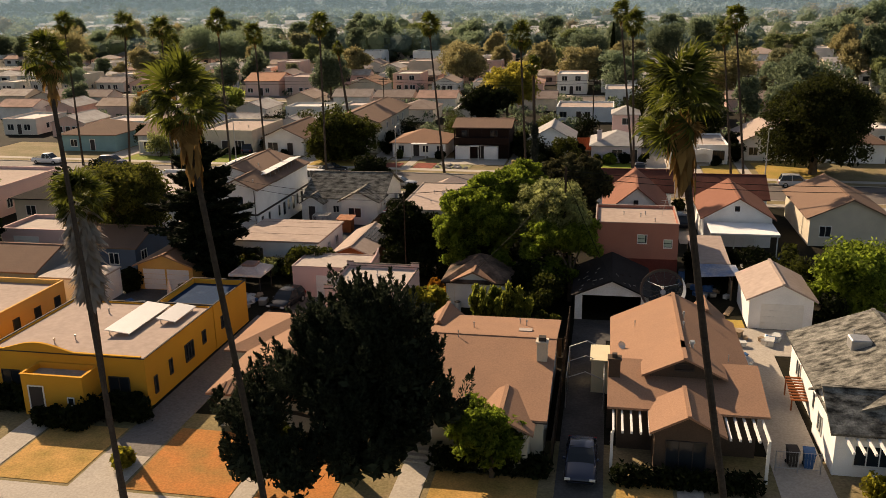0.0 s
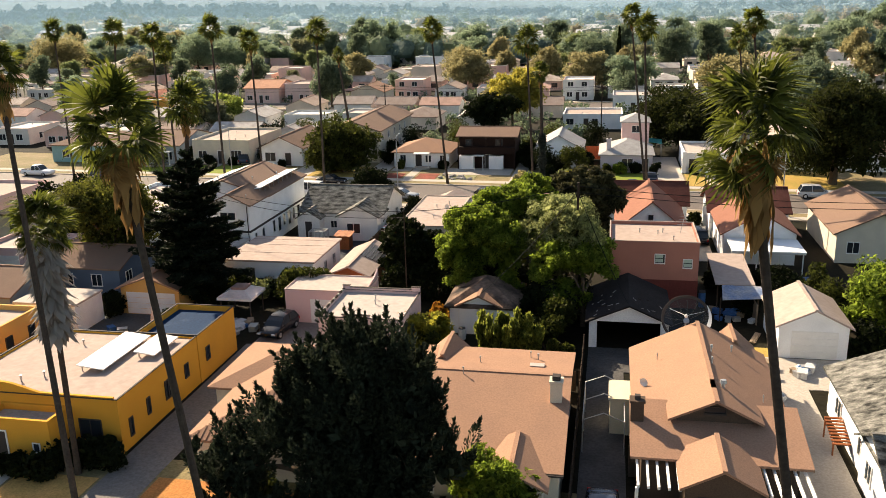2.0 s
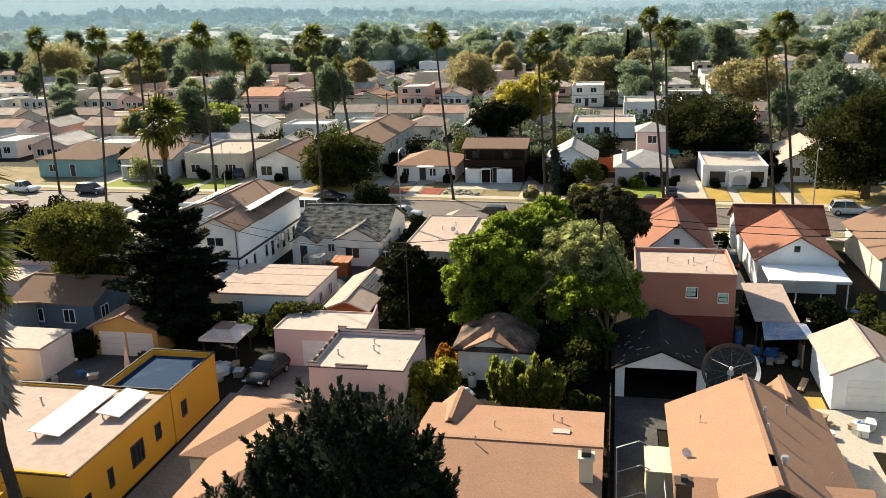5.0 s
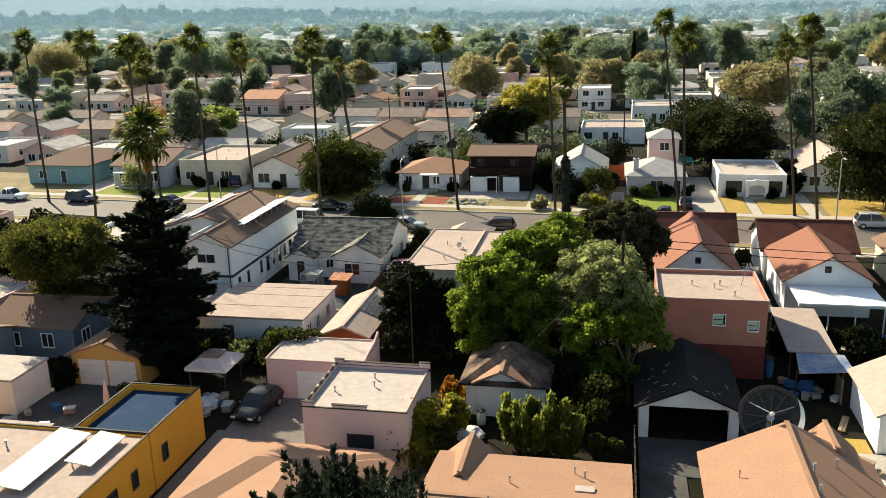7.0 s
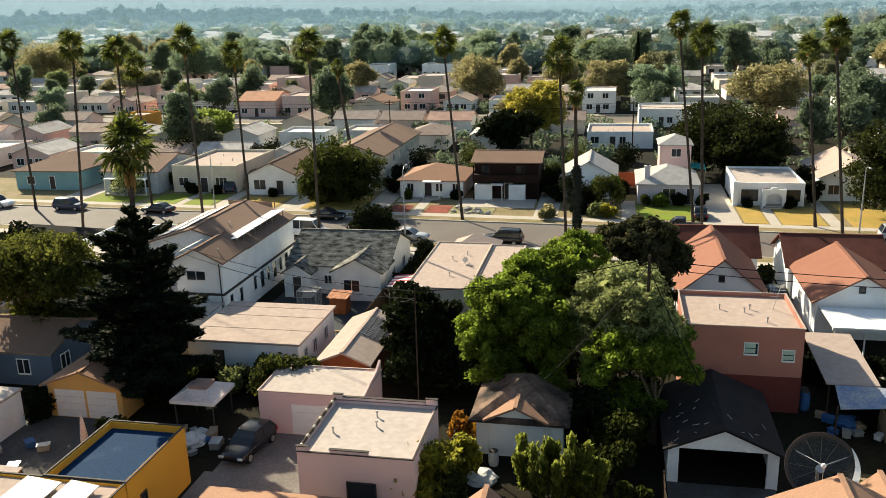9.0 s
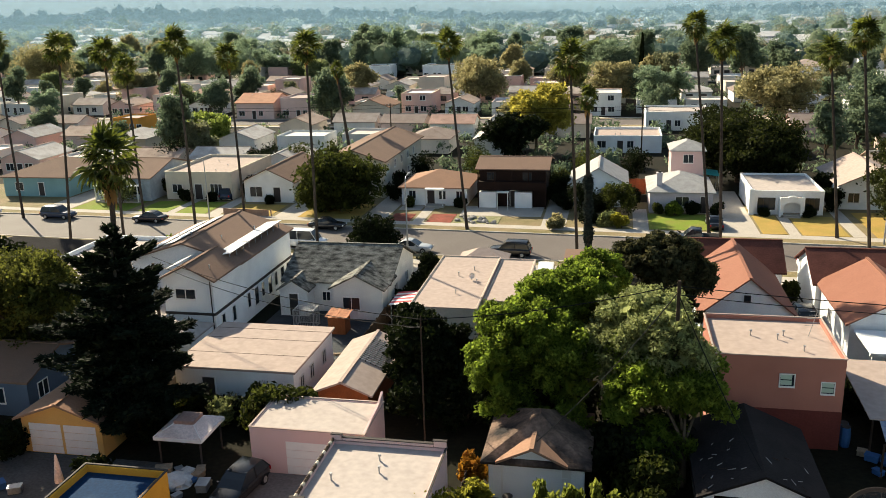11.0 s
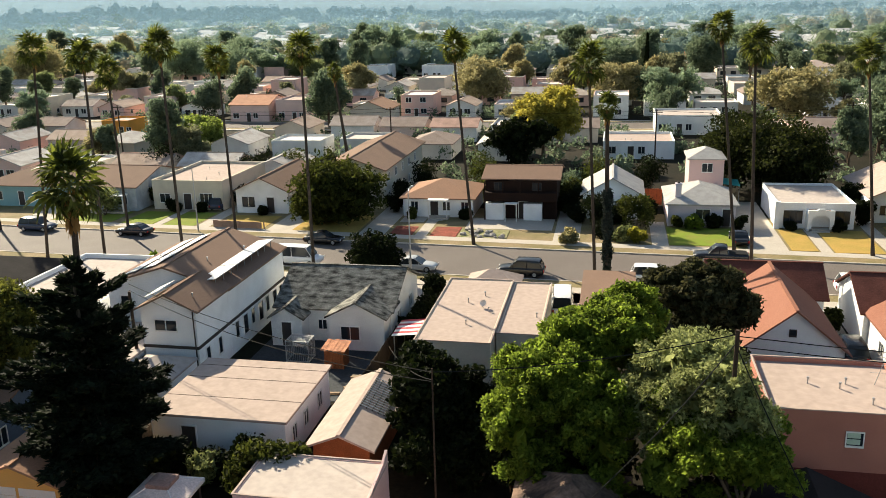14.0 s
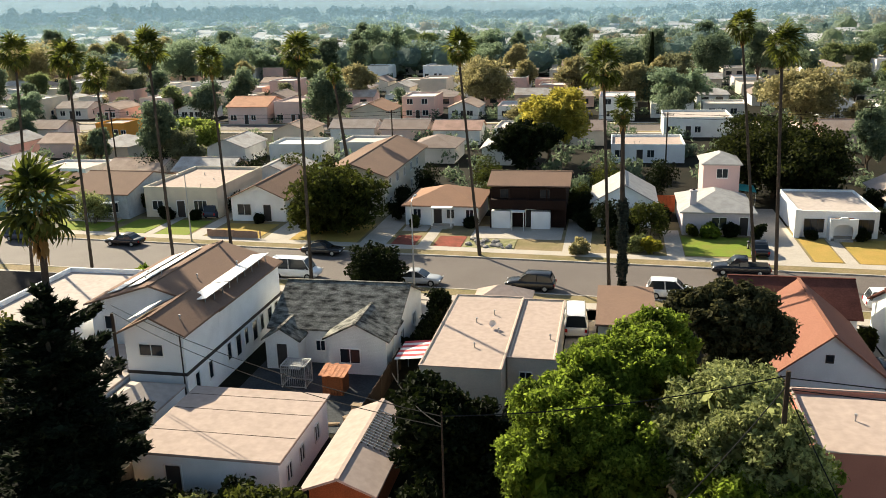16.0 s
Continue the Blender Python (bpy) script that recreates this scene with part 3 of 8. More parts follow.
def palm(label, x, y, top, neck, r0=0.33, r1=0.2, crown=1.25, skirt=1.5, skirt_r=0.75, near=False, seed=1, fronds=46, grey=False, group="tall fan palms", bend=0.0):
    """A fan palm. neck: where the trunk ends (x, y, z); skirt: the length of the beard of dead fronds."""
    ob = thing("fan_palm", x, y, 0, label, "palm", group)
    d = Vector((neck[0] - x, neck[1] - y, neck[2]))
    pts, rad = [], []
    for i in range(13):
        t = i / 12
        p = d * t
        p.x = d.x * (t + bend * math.sin(t * math.pi))
        pts.append(p if i else Vector((0, 0, -0.1)))
        rad.append((r0 * 1.35 if i == 0 else r0 + (r1 - r0) * t) * (1 + 0.04 * (i % 2)))
    part("trunk", tube(bmesh.new(), pts, rad, 10), TRUNK, ob)
    neckv = Vector((d.x, d.y, d.z))
    rng = np.random.default_rng(seed)
    g = random.Random(seed)
    up = neckv + Vector((0, 0, 0.25))
    if near:
        for t, az, el, s, tw in frond_poses(seed, fronds, crown):
            fr = new("frond", fan_mesh(g.randrange(4), FROND if t < 0.8 else DEADF))
            fr.parent = ob
            fr.matrix_basis = Matrix.Translation(up + Vector((0, 0, 0.75 * (1 - t) - 0.15))) @ pose(0, 0, 0, 0, 0, az) @ pose(0, 0, 0, 0, -el, 0) @ pose(0, 0, 0, tw, 0, 0) @ Matrix.Scale(s, 4)
    else:
        V, F = [], []
        for t, az, el, s, tw in frond_poses(seed, fronds, crown):
            v, f = fan(g, 0.8, 1.15, 12, 0.5)
            m = Matrix.Translation(up + Vector((0, 0, 0.75 * (1 - t) - 0.15))) @ pose(0, 0, 0, 0, 0, az) @ pose(0, 0, 0, 0, -el, 0) @ pose(0, 0, 0, tw, 0, 0) @ Matrix.Scale(s, 4)
            k = len(V)
            V += [tuple(m @ Vector(q)) for q in v]
            F += [tuple(k + j for j in q) for q in f]
        raw("crown", V, F, FROND, ob)
    V, F = [], []
    for i in range(int(skirt * ((130 if grey else 26) if near else 20))):
        a, t = g.uniform(0, 6.28), g.random()
        z = neckv.z + 0.2 - skirt * t
        rr = skirt_r * (1.0 - (0.15 if grey else 0.6) * t) * g.uniform(0.35, 1)
        L = g.uniform(0.5, 1.0)
        base = Vector((neckv.x * (z / neckv.z) + math.cos(a) * 0.2, neckv.y * (z / neckv.z) + math.sin(a) * 0.2, z + 0.3))
        tip = Vector((neckv.x * (z / neckv.z) + math.cos(a) * rr, neckv.y * (z / neckv.z) + math.sin(a) * rr, z - L))
        side = Vector((-math.sin(a), math.cos(a), 0)) * g.uniform(0.06, 0.3 if grey else 0.2)
        k = len(V)
        V += [tuple(base), tuple(base.lerp(tip, 0.6) + side), tuple(tip), tuple(base.lerp(tip, 0.6) - side)]
        F.append((k, k + 1, k + 2, k + 3))
    raw("skirt", V, F, GREYF if grey else DEADF, ob)
    return ob


def conifer(label, x, y, h, r, seed=1, tiers=13, n=500):
    """Tiers of limbs, each a flat spray of needles that thins towards its tip; n needles to the longest limb."""
    rng = np.random.default_rng(seed)
    g = random.Random(seed)
    ob = thing("conifer", x, y, 0, label, "tree")
    part("trunk", tube(bmesh.new(), [(0, 0, -0.1), (0, 0, h * 0.5), (0, 0, h)], [0.32, 0.2, 0.04], 8), BARK, ob)
    V = []
    for i in range(tiers):
        t = i / (tiers - 1)
        z = h * (0.22 + 0.76 * t)
        R = r * (1 - t) ** 0.72 * (0.86 + 0.4 * min(t, 0.36)) * g.uniform(0.85, 1.1) + 0.4
        k = max(4, int(9 * (1 - t)) + 3)
        off = g.uniform(0, 6.28)
        for j in range(k):
            a = off + 6.28 * j / k + g.uniform(-0.25, 0.25)
            L = R * g.uniform(0.45, 1.12)
            zz = z + g.uniform(-0.25, 0.25)
            slope = 0.05 + 0.5 * t
            out, side = np.array((math.cos(a), math.sin(a), slope)), np.array((-math.sin(a), math.cos(a), 0.0))
            m = int(n * L / r * (1.4 if t > 0.5 else 1.0)) + 40
            u = rng.random(m) ** 0.75
            w = (rng.random(m) * 2 - 1) * (0.1 + 0.3 * L * (1.02 - u) ** 0.6 * (0.35 + u))
            c = np.array((0, 0, zz)) + out * (u * L)[:, None] + side * w[:, None]
            c[:, 2] += -0.12 * L * u * (1 - 0.4 * u) - 0.18 * np.abs(w) + rng.normal(size=m) * 0.07
            d = out * 0.7 + side * (np.sign(w) * 0.6)[:, None] + rng.normal(size=(m, 3)) * 0.35
            d /= np.linalg.norm(d, axis=1)[:, None]
            nrm = np.array((0, 0, 1.0)) + rng.normal(size=(m, 3)) * 0.5
            e = np.cross(nrm, d)
            e /= np.linalg.norm(e, axis=1)[:, None]
            s = (0.22 + 0.24 * rng.random(m))[:, None]
            V.append(np.stack([c - d * s * 0.4, c + e * s * 0.3, c + d * s, c - e * s * 0.3], 1).reshape(-1, 3))
            if t < 0.85:
                part("limb", tube(bmesh.new(), [(0, 0, zz), (out[0] * L * 0.85, out[1] * L * 0.85, zz + slope * L * 0.85 - 0.08 * L)], [0.06, 0.02], 4), BARK, ob)
    V = np.concatenate(V)
    raw("crown", V.tolist(), np.arange(len(V)).reshape(-1, 4).tolist(), L_PINE, ob)
    return ob


def spire_tree(name, label, x, y, h, dome, count, each, material, seed=1, trunk_r=0.4):
    """A dark crown of upright, flame-shaped sprays over the blobs of the dome."""
    rng = np.random.default_rng(seed)
    ob = thing(name, x, y, 0, label, "tree")
    fork = Vector((0, 0, h * 0.3))
    part("trunk", tube(bmesh.new(), [(0, 0, -0.1), (0.1, 0, h * 0.15), fork], [trunk_r * 1.3, trunk_r, trunk_r * 0.8], 8), BARK, ob)
    for b in sorted(dome, key=lambda q: -q[3] * q[4] * q[5])[:8]:
        part("limb", tube(bmesh.new(), [fork - Vector((0, 0, 0.3)), fork.lerp(Vector(b[:3]), 0.55), Vector(b[:3])], [trunk_r * 0.6, trunk_r * 0.35, 0.05], 5), BARK, ob)
    vol = np.array([q[3] * q[4] + q[4] * q[5] + q[3] * q[5] for q in dome])
    which = rng.choice(len(dome), count, p=vol / vol.sum())
    B = np.array(dome)[which]
    d = rng.normal(size=(count, 3))
    d[:, 2] = np.where(d[:, 2] < -0.35 * np.abs(d[:, 0] + 0.1), -d[:, 2], d[:, 2])
    d /= np.linalg.norm(d, axis=1)[:, None]
    base = B[:, :3] + d * B[:, 3:] * (0.55 + 0.42 * rng.random(count))[:, None]
    axis = d * 0.55 + np.array((0, 0, 1.0)) + rng.normal(size=(count, 3)) * 0.16
    axis /= np.linalg.norm(axis, axis=1)[:, None]
    length = 0.7 + 1.3 * rng.random(count) ** 1.5
    k = np.repeat(np.arange(count), each)
    m = len(k)
    u = rng.random(m) ** 0.8
    ring = rng.normal(size=(m, 3))
    ring -= axis[k] * np.sum(ring * axis[k], axis=1)[:, None]
    ring /= np.linalg.norm(ring, axis=1)[:, None]
    rad = (0.03 + 0.22 * np.sin(np.minimum(1, u * 1.05 + 0.12) * np.pi)) * (0.55 + 0.45 * rng.random(m)) * (0.7 + 0.5 * length[k])
    c = base[k] + axis[k] * (u * length[k])[:, None] + ring * rad[:, None]
    along = axis[k] + ring * 0.7 + rng.normal(size=(m, 3)) * 0.25
    along /= np.linalg.norm(along, axis=1)[:, None]
    e = np.cross(along, ring + rng.normal(size=(m, 3)) * 0.4)
    e /= np.linalg.norm(e, axis=1)[:, None] + 1e-9
    s = (0.10 + 0.10 * rng.random(m))[:, None]
    V = np.stack([c - along * s * 0.6, c + e * s * 0.36, c + along * s, c - e * s * 0.36], 1).reshape(-1, 3)
    v2, f2 = leaves(rng, [(q[0], q[1], q[2], q[3] * 0.66, q[4] * 0.66, q[5] * 0.66) for q in dome], 700 * len(dome), 0.28, 0, 0.2)
    f = np.arange(len(V)).reshape(-1, 4).tolist()
    raw("crown", V.tolist() + v2, f + [tuple(q + len(V) for q in w) for w in f2], material, ob)
    return ob


def shrub(label, x, y, blobs, n, size, material, seed=1, name="shrub", group="", tall=1.0):
    rng = np.random.default_rng(seed)
    ob = thing(name, x, y, 0, label, "shrub", group)
    stem = bmesh.new()
    for b in blobs[:5]:
        tube(stem, [(b[0] * 0.2, b[1] * 0.2, -0.05), (b[0], b[1], b[2])], [0.06, 0.02], 5)
    part("stem", stem, BARK, ob)
    v, f = leaves(rng, blobs, n, size, 0, 0.3, 0.0, tall)
    raw("foliage", v, f, material, ob)
    return ob


# ---- ground, streets ----


def sheet(name, label, rects, z0, z1, material, category="ground", kind="structure"):
    ob = part(name, boxes(*[(a, b, c, d, z0, z1) for a, b, c, d in rects]), material)
    return tagged(ob, label, category, "", kind)


def climb(x, y):
    """The plain climbs gently in the far distance, towards one side."""
    return max(0.0, y - 480) * 0.032 * min(1.0, max(0.0, (-0.12 - x / (abs(y) + 45)) / 0.5))


bm = bmesh.new()
xs = [-3000, -1500, -900, -600, -300, -120, -60, 0, 60, 150, 400, 900, 3000]
ys = [-400, -120, -40, 0, 45, 90, 160, 300, 480, 600, 800, 1000, 1200, 1500, 3500]
grid = [[bm.verts.new((x, y, climb(x, y))) for x in xs] for y in ys]
for j in range(len(ys) - 1):
    for i in range(len(xs) - 1):
        bm.faces.new((grid[j][i], grid[j][i + 1], grid[j + 1][i + 1], grid[j + 1][i]))
tagged(part("ground", bm, SOIL), "bare soil and dry weeds of the yards, darkened by painted-in shade", "ground", "", "structure")

SKEW = -0.055  # the middle street runs slightly askew to the lots


def askew(bm, x0, x1, y0, y1, z0, z1):
    v = [bm.verts.new((x, y + SKEW * x, z)) for z in (z0, z1) for x, y in ((x0, y0), (x1, y0), (x1, y1), (x0, y1))]
    for q in ((3, 2, 1, 0), (4, 5, 6, 7), (0, 1, 5, 4), (1, 2, 6, 5), (2, 3, 7, 6), (3, 0, 4, 7)):
        bm.faces.new([v[i] for i in q])


def strip(name, label, rects, z0, z1, material, category):
    bm = bmesh.new()
    for r in rects:
        askew(bm, *r, z0, z1)
    return tagged(part(name, bm, material), label, category, "", "structure")


VERGE = mat("dusty_verge", (0.25, 0.19, 0.11), 0.95, 0.4, 0.3, 6, 0.5, dirt=(0.14, 0.13, 0.05))
STREETS = [(-43.0, -33.6), (46.6, 57.2), (153.0, 163.0), (262.0, 272.0), (372.0, 382.0)]
for i, (a, b) in enumerate(STREETS):
    make = strip if i == 1 else sheet
    w = 220 if b < 100 else 420
    make("road_%d" % (i + 1), "grey worn asphalt residential street", [(-w, w, a, b)], 0.004, 0.03, ASPHALT, "road")
    make("kerb_%d" % (i + 1), "pale concrete kerb along the street", [(-w, w, a - 0.2, a), (-w, w, b, b + 0.2)], 0.0, 0.16, CONCRETE, "kerb")
    make("pavement_%d" % (i + 1), "pale concrete pavement along the street", [(-w, w, a - 3.6, a - 2.0), (-w, w, b + 2.0, b + 3.6)], 0.0, 0.13, CONCRETE, "pavement")
    make("verge_%d" % (i + 1), "yellowed grass verge between kerb and pavement", [(-w, w, a - 2.0, a - 0.2), (-w, w, b + 0.2, b + 2.0)], 0.0, 0.12, VERGE, "verge")

# ---- front row, along the near street ----
YB = house("yellow_bungalow", "yellow stucco mission bungalow with flat pale roof", -39, -27.3, -20.4, -10.3, 3.55, "flat", wall=YELLOW, top=FLATROOF, vents=3, parapet=0.12, coping=DARKTRIM,
      openings=[("r", 0.9, 0.45, 0.7, 1.9, "0"), ("r", 3.0, 0.45, 1.1, 2.2, "0"), ("r", 5.3, 1.3, 1.0, 2.3, "2"), ("r", 8.0, 0.6, 1.3, 2.3, "0"), ("f", 1.0, 1.4, 0.9, 2.2, "1"), ("f", 9.0, 1.5, 0.9, 2.2, "1")], trim=DARKTRIM)
# Annex roof: blue shade and paler patches are painted into its colour.
house("", "", -31.9, -27.25, -10.25, -4.2, 3.6, "flat", wall=YELLOW, top=mat("blue_shade_roofing", (0.008, 0.034, 0.085), 0.75, 0.3, 0.6, 6, 0.2, dirt=(0.05, 0.09, 0.15), patch=0.66, spec=0.03), parapet=0.4, coping=DARKTRIM, openings=[("r", 1.0, 0.6, 1.3, 2.3, "0")], trim=DARKTRIM, into=YB)
house("", "", -35.0, -30.6, -22.4, -20.45, 2.9, "flat", wall=YELLOW, top=OLDCONC, parapet=0.35, openings=[("f", 0.5, 1.0, 0, 2.1, "d"), ("f", 3.2, 0.5, 0.9, 1.5, "0")], into=YB)
scallop = bmesh.new()
prof = [(-5.6, 0), (-5.6, 0.12), (-4.6, 0.12), (-3.9, 0.3)] + [(-3.9 + 3.9 * i / 12, 0.3 + 0.38 * math.sin(math.pi * i / 12)) for i in range(1, 12)] + [(0, 0.3), (0.7, 0.12), (5.6, 0.1), (5.6, 0)]
fv = [[scallop.verts.new((x, y, 3.58 + q)) for x, q in prof] for y in (-5.05, -4.86)]
scallop.faces.new(fv[0])
scallop.faces.new(fv[1][::-1])
for i in range(len(prof)):
    j = (i + 1) % len(prof)
    scallop.faces.new((fv[0][j], fv[0][i], fv[1][i], fv[1][j]))
part("parapet", scallop, YELLOW, YB)
house("orange_bungalow", "orange stucco bungalow with flat roof and small windows", -54, -43.2, -19.5, -5.5, 3.3, "flat", wall=ORANGE, top=FLATROOF, openings=[("r", 2 + 2.6 * i, 0.8, 1.0, 2.3, "0") for i in range(5)], trim=DARKTRIM)
TH = house("tile_roof_house", "low cream house with tan ribbed tile hip roof", -21.7, -13.8, -21.9, -9.4, 2.6, "hip", 1.55, 0.45, CREAM, TANSH, openings=[("l", 8, 1.0, 1.0, 2.1, ""), ("f", 1, 1.2, 1.0, 2.1, "")])
house("", "", -23.5, -13.9, -15.4, -8.6, 2.6, "hip", 1.2, 0.4, CREAM, TANSH, openings=[("l", 2, 1.0, 1.0, 2.1, "")], into=TH)
for hx0, hx1, hy0, hy1, he, rise in ((-22.15, -13.35, -22.35, -8.95, 2.6, 1.55),):
    half = min(hx1 - hx0, hy1 - hy0) / 2
    k = (rise + 0.1) / half
    x = hx0 + 0.3
    while x < hx1 - 0.2:
        up = min(x - hx0, hx1 - x, half)
        rb = bmesh.new()
        slab(rb, [(x - 0.05 + 17.75, hy0 + 15.65, he - 0.06), (x + 0.05 + 17.75, hy0 + 15.65, he - 0.06), (x + 0.05 + 17.75, hy0 + up + 15.65, he - 0.06 + k * up), (x - 0.05 + 17.75, hy0 + up + 15.65, he - 0.06 + k * up)], 0.05)
        part("tile_rib", rb, TANSH, TH)
        x += 0.34
TB = thing("tan_bungalow", -5.75, -16.5, 0, "bungalow with broad tan shingle roof", "house")
prof = [(-6.5, 0), (-6.5, 2.75), (1.6, 4.15), (6.4, 3.5), (6.4, 0)]
bw = bmesh.new()
ends = [[bw.verts.new((x, y, z)) for y, z in prof] for x in (-4.7, 4.6)]
bw.faces.new(ends[0])
bw.faces.new(ends[1][::-1])
for k in range(5):
    bw.faces.new((ends[0][(k + 1) % 5], ends[0][k], ends[1][k], ends[1][(k + 1) % 5]))
part("wall", bw, CREAM, TB)
bw = bmesh.new()
slab(bw, [(-5.0, -6.95, 2.81), (4.85, -6.95, 2.81), (4.85, 1.6, 4.32), (-5.0, 1.6, 4.32)], 0.14)
part("front_roof", bw, TANSH, TB)
bw = bmesh.new()
slab(bw, [(-5.0, 1.62, 4.31), (4.85, 1.62, 4.31), (4.85, 6.7, 3.68), (-5.0, 6.7, 3.68)], 0.14)
part("rear_roof", bw, TANSH, TB)
part("ridge_cap", boxes((-5.02, 4.87, 1.5, 1.74, 4.29, 4.36)), TANSH, TB)
part("gutter", boxes((-5.0, 4.85, -7.06, -6.955, 2.66, 2.76)), DARKTRIM, TB)
window(TB, on_wall("f", -4.7, 4.6, -6.5, 6.4), 1.2, 1.6, 0.9, 2.1)
for a in (2.0, 6.0, 9.5):
    window(TB, on_wall("r", -4.7, 4.6, -6.5, 6.4), a, 1.1, 1.0, 2.1)
bc = part("chimney", boxes((3.75, 4.4, -1.1, -0.45, 3.3, 5.05), (3.68, 4.47, -1.17, -0.38, 5.05, 5.15)), CREAM, TB)
part("flue", boxes((3.85, 4.3, -1.0, -0.55, 5.15, 5.4)), DARKTRIM, bc)
for vx, vy, vr in ((-0.9, 3.4, 0.8), (2.1, 5.0, 0.7), (2.6, 4.6, 1.0), (-1.6, 1.2, 0.7)):
    vz = 4.3 - 0.125 * max(0.0, vy - 1.6)
    part("vent_pipe", tube(bmesh.new(), [(vx, vy, vz - 0.1), (vx, vy, vz + 0.3), (vx, vy, vz + 0.31), (vx, vy, vz + 0.42)], [0.045 * vr, 0.045 * vr, 0.08 * vr, 0.07 * vr], 8), METALG, TB)
part("roof_hatch", boxes((2.2, 3.1, 3.0, 3.5, 4.06, 4.2)), FLATWHITE, TB)
house("", "", -5.0, -1.9, -24.6, -21.0, 2.7, "gable_y", 0.75, 0.35, CREAM, TANSH, openings=[("f", 0.9, 1.2, 0.9, 2.1, "")], into=TB)
house("", "", -10.3, -8.0, -12.6, -9.2, 3.2, "gable_y", 1.0, 0.3, CREAM, TANSH, into=TB)
# Brown clapboard, darkened further: the deep porch shade is put into its colour.
DARKBRICK = mat("brown_clapboard", (0.10, 0.07, 0.052), 0.85, 0.2, 0.6, 12, 0.3, bands=3.0)
CH = house("craftsman_house", "craftsman house with broad tan gable roofs", 3.0, 10.8, -16.4, -7.0, 2.95, "gable_y", 1.9, 0.45, DARKBRICK, TANSH, openings=[("l", 2, 1.1, 1.0, 2.1, ""), ("l", 6, 1.1, 1.0, 2.1, "")], chimney=(2.78, -18.1, 4.55))
for vx, vy, vr in ((0.44, 0.56, 1.0), (0.26, -1.47, 0.8), (1.88, 2.37, 1.0), (0.57, -4.4, 2.2), (2.9, -3.6, 0.5), (-2.7, 1.4, 0.5)):
    vz = 2.95 + 1.9 * (1 - abs(vx) / 3.9) + 0.12
    part("vent_pipe", tube(bmesh.new(), [(vx, vy, vz - 0.1), (vx, vy, vz + 0.3), (vx, vy, vz + 0.31), (vx, vy, vz + 0.48)], [0.05 * vr, 0.05 * vr, 0.09 * vr, 0.07 * vr], 8), METALG, CH)
house("", "", 4.9, 8.9, -18.0, -16.3, 3.88, "gable_y", 0.97, 0.5, DARKBRICK, TANSH, openings=[("f", 1.4, 1.2, 4.0, 4.45, "v")], into=CH)
box_wall = boxes((-3.9, 3.9, -9.1, -4.7, 0, 2.75))
part("front_room", box_wall, DARKBRICK, CH)
pent = bmesh.new()
slab(pent, [(-4.5, -4.6, 3.85), (4.5, -4.6, 3.85), (4.5, -9.55, 2.9), (-4.5, -9.55, 2.9)], 0.14)
part("pent_roof", pent, TANSH, CH)
house("", "", 5.0, 8.5, -23.6, -20.4, 2.85, "gable_y", 0.95, 0.3, DARKBRICK, TANSH, openings=[("f", 0.6, 2.2, 0.4, 2.3, "2")], into=CH, trim=DARKTRIM)
part("side_bay", boxes((-5.55, -3.95, -1.9, 0.6, 0, 2.35), (-5.65, -3.95, -2.0, 0.7, 2.35, 2.45)), mat("pale_yellow_stucco", (0.74, 0.66, 0.46), 0.9, 0.14, 0.5, 18, 0.2), CH, "pale yellow side bay beside the drive")
for x in [2.75 + 0.5 * i for i in range(5)] + [9.0 + 0.5 * i for i in range(5)]:
    part("pergola_beam", boxes((x - 6.95, x - 6.83, -11.9, -9.2, 2.5, 2.66)), TRIM, CH, "white pergola beam")
for x in (2.7, 11.0):
    part("pergola_post", boxes((x - 6.98, x - 6.82, -11.9, -11.75, 0, 2.5)), TRIM, CH)
house("", "", 8.0, 10.6, -7.0, -4.6, 2.7, "gable_y", 1.2, 0.35, DARKBRICK, TANSH, into=CH)
house("white_garage", "white garage with pale shingle gable roof", 13.4, 18.2, 0.0, 6.2, 2.55, "gable_y", 1.2, 0.3, WHITE, FLATROOF, openings=[("f", 0.9, 3.2, 0, 2.1, "g")], category="garage")
GR = house("grey_roof_house", "white house with weathered grey shingle roof", 15.0, 25.0, -20.5, -8.5, 2.95, "gable_y", 1.9, 0.4, WHITE, GREYSH, vents=3, openings=[("l", 2, 1.2, 0.9, 2.1, ""), ("l", 7, 1.2, 0.9, 2.1, ""), ("f", 1.0, 2.2, 0.8, 2.0, "2")])
house("", "", 14.7, 19.0, -22.0, -17.0, 2.8, "gable_x", 1.3, 0.35, WHITE, GREYSH, openings=[("l", 1.2, 1.0, 0.9, 2.1, ""), ("f", 1, 2.0, 0.7, 2.0, "2")], into=GR)
part("roof_unit", boxes((-2.6, -1.4, 1.0, 2.2, 3.6, 4.7), bevel=0.06), METALG, GR, "dented metal air-conditioning box on the roof")
for x in range(6):
    part("pergola_beam", boxes((-4.9 + 0.55 * x, -4.78 + 0.55 * x, -9.4, -7.6, 2.4, 2.55)), TRIM, GR, "white pergola beam")
for k in range(9):
    part("louvre", boxes((-6.05, -5.05, 0.1 + 0.27 * k, 0.28 + 0.27 * k, 0.75 + 0.07 * k, 0.82 + 0.07 * k)), WOODR, GR, "red-brown slat of a side awning")
for k in (0.12, 2.3):
    part("louvre_post", boxes((-6.03, -5.95, k, k + 0.08, 0, 0.75 + 0.26 * k)), WOODR, GR)

# ---- back yards ----
OG = thing("open_garage", 2.65, 3.8, 0, "open white garage with a debris-strewn grey roof", "garage")
g = bmesh.new()
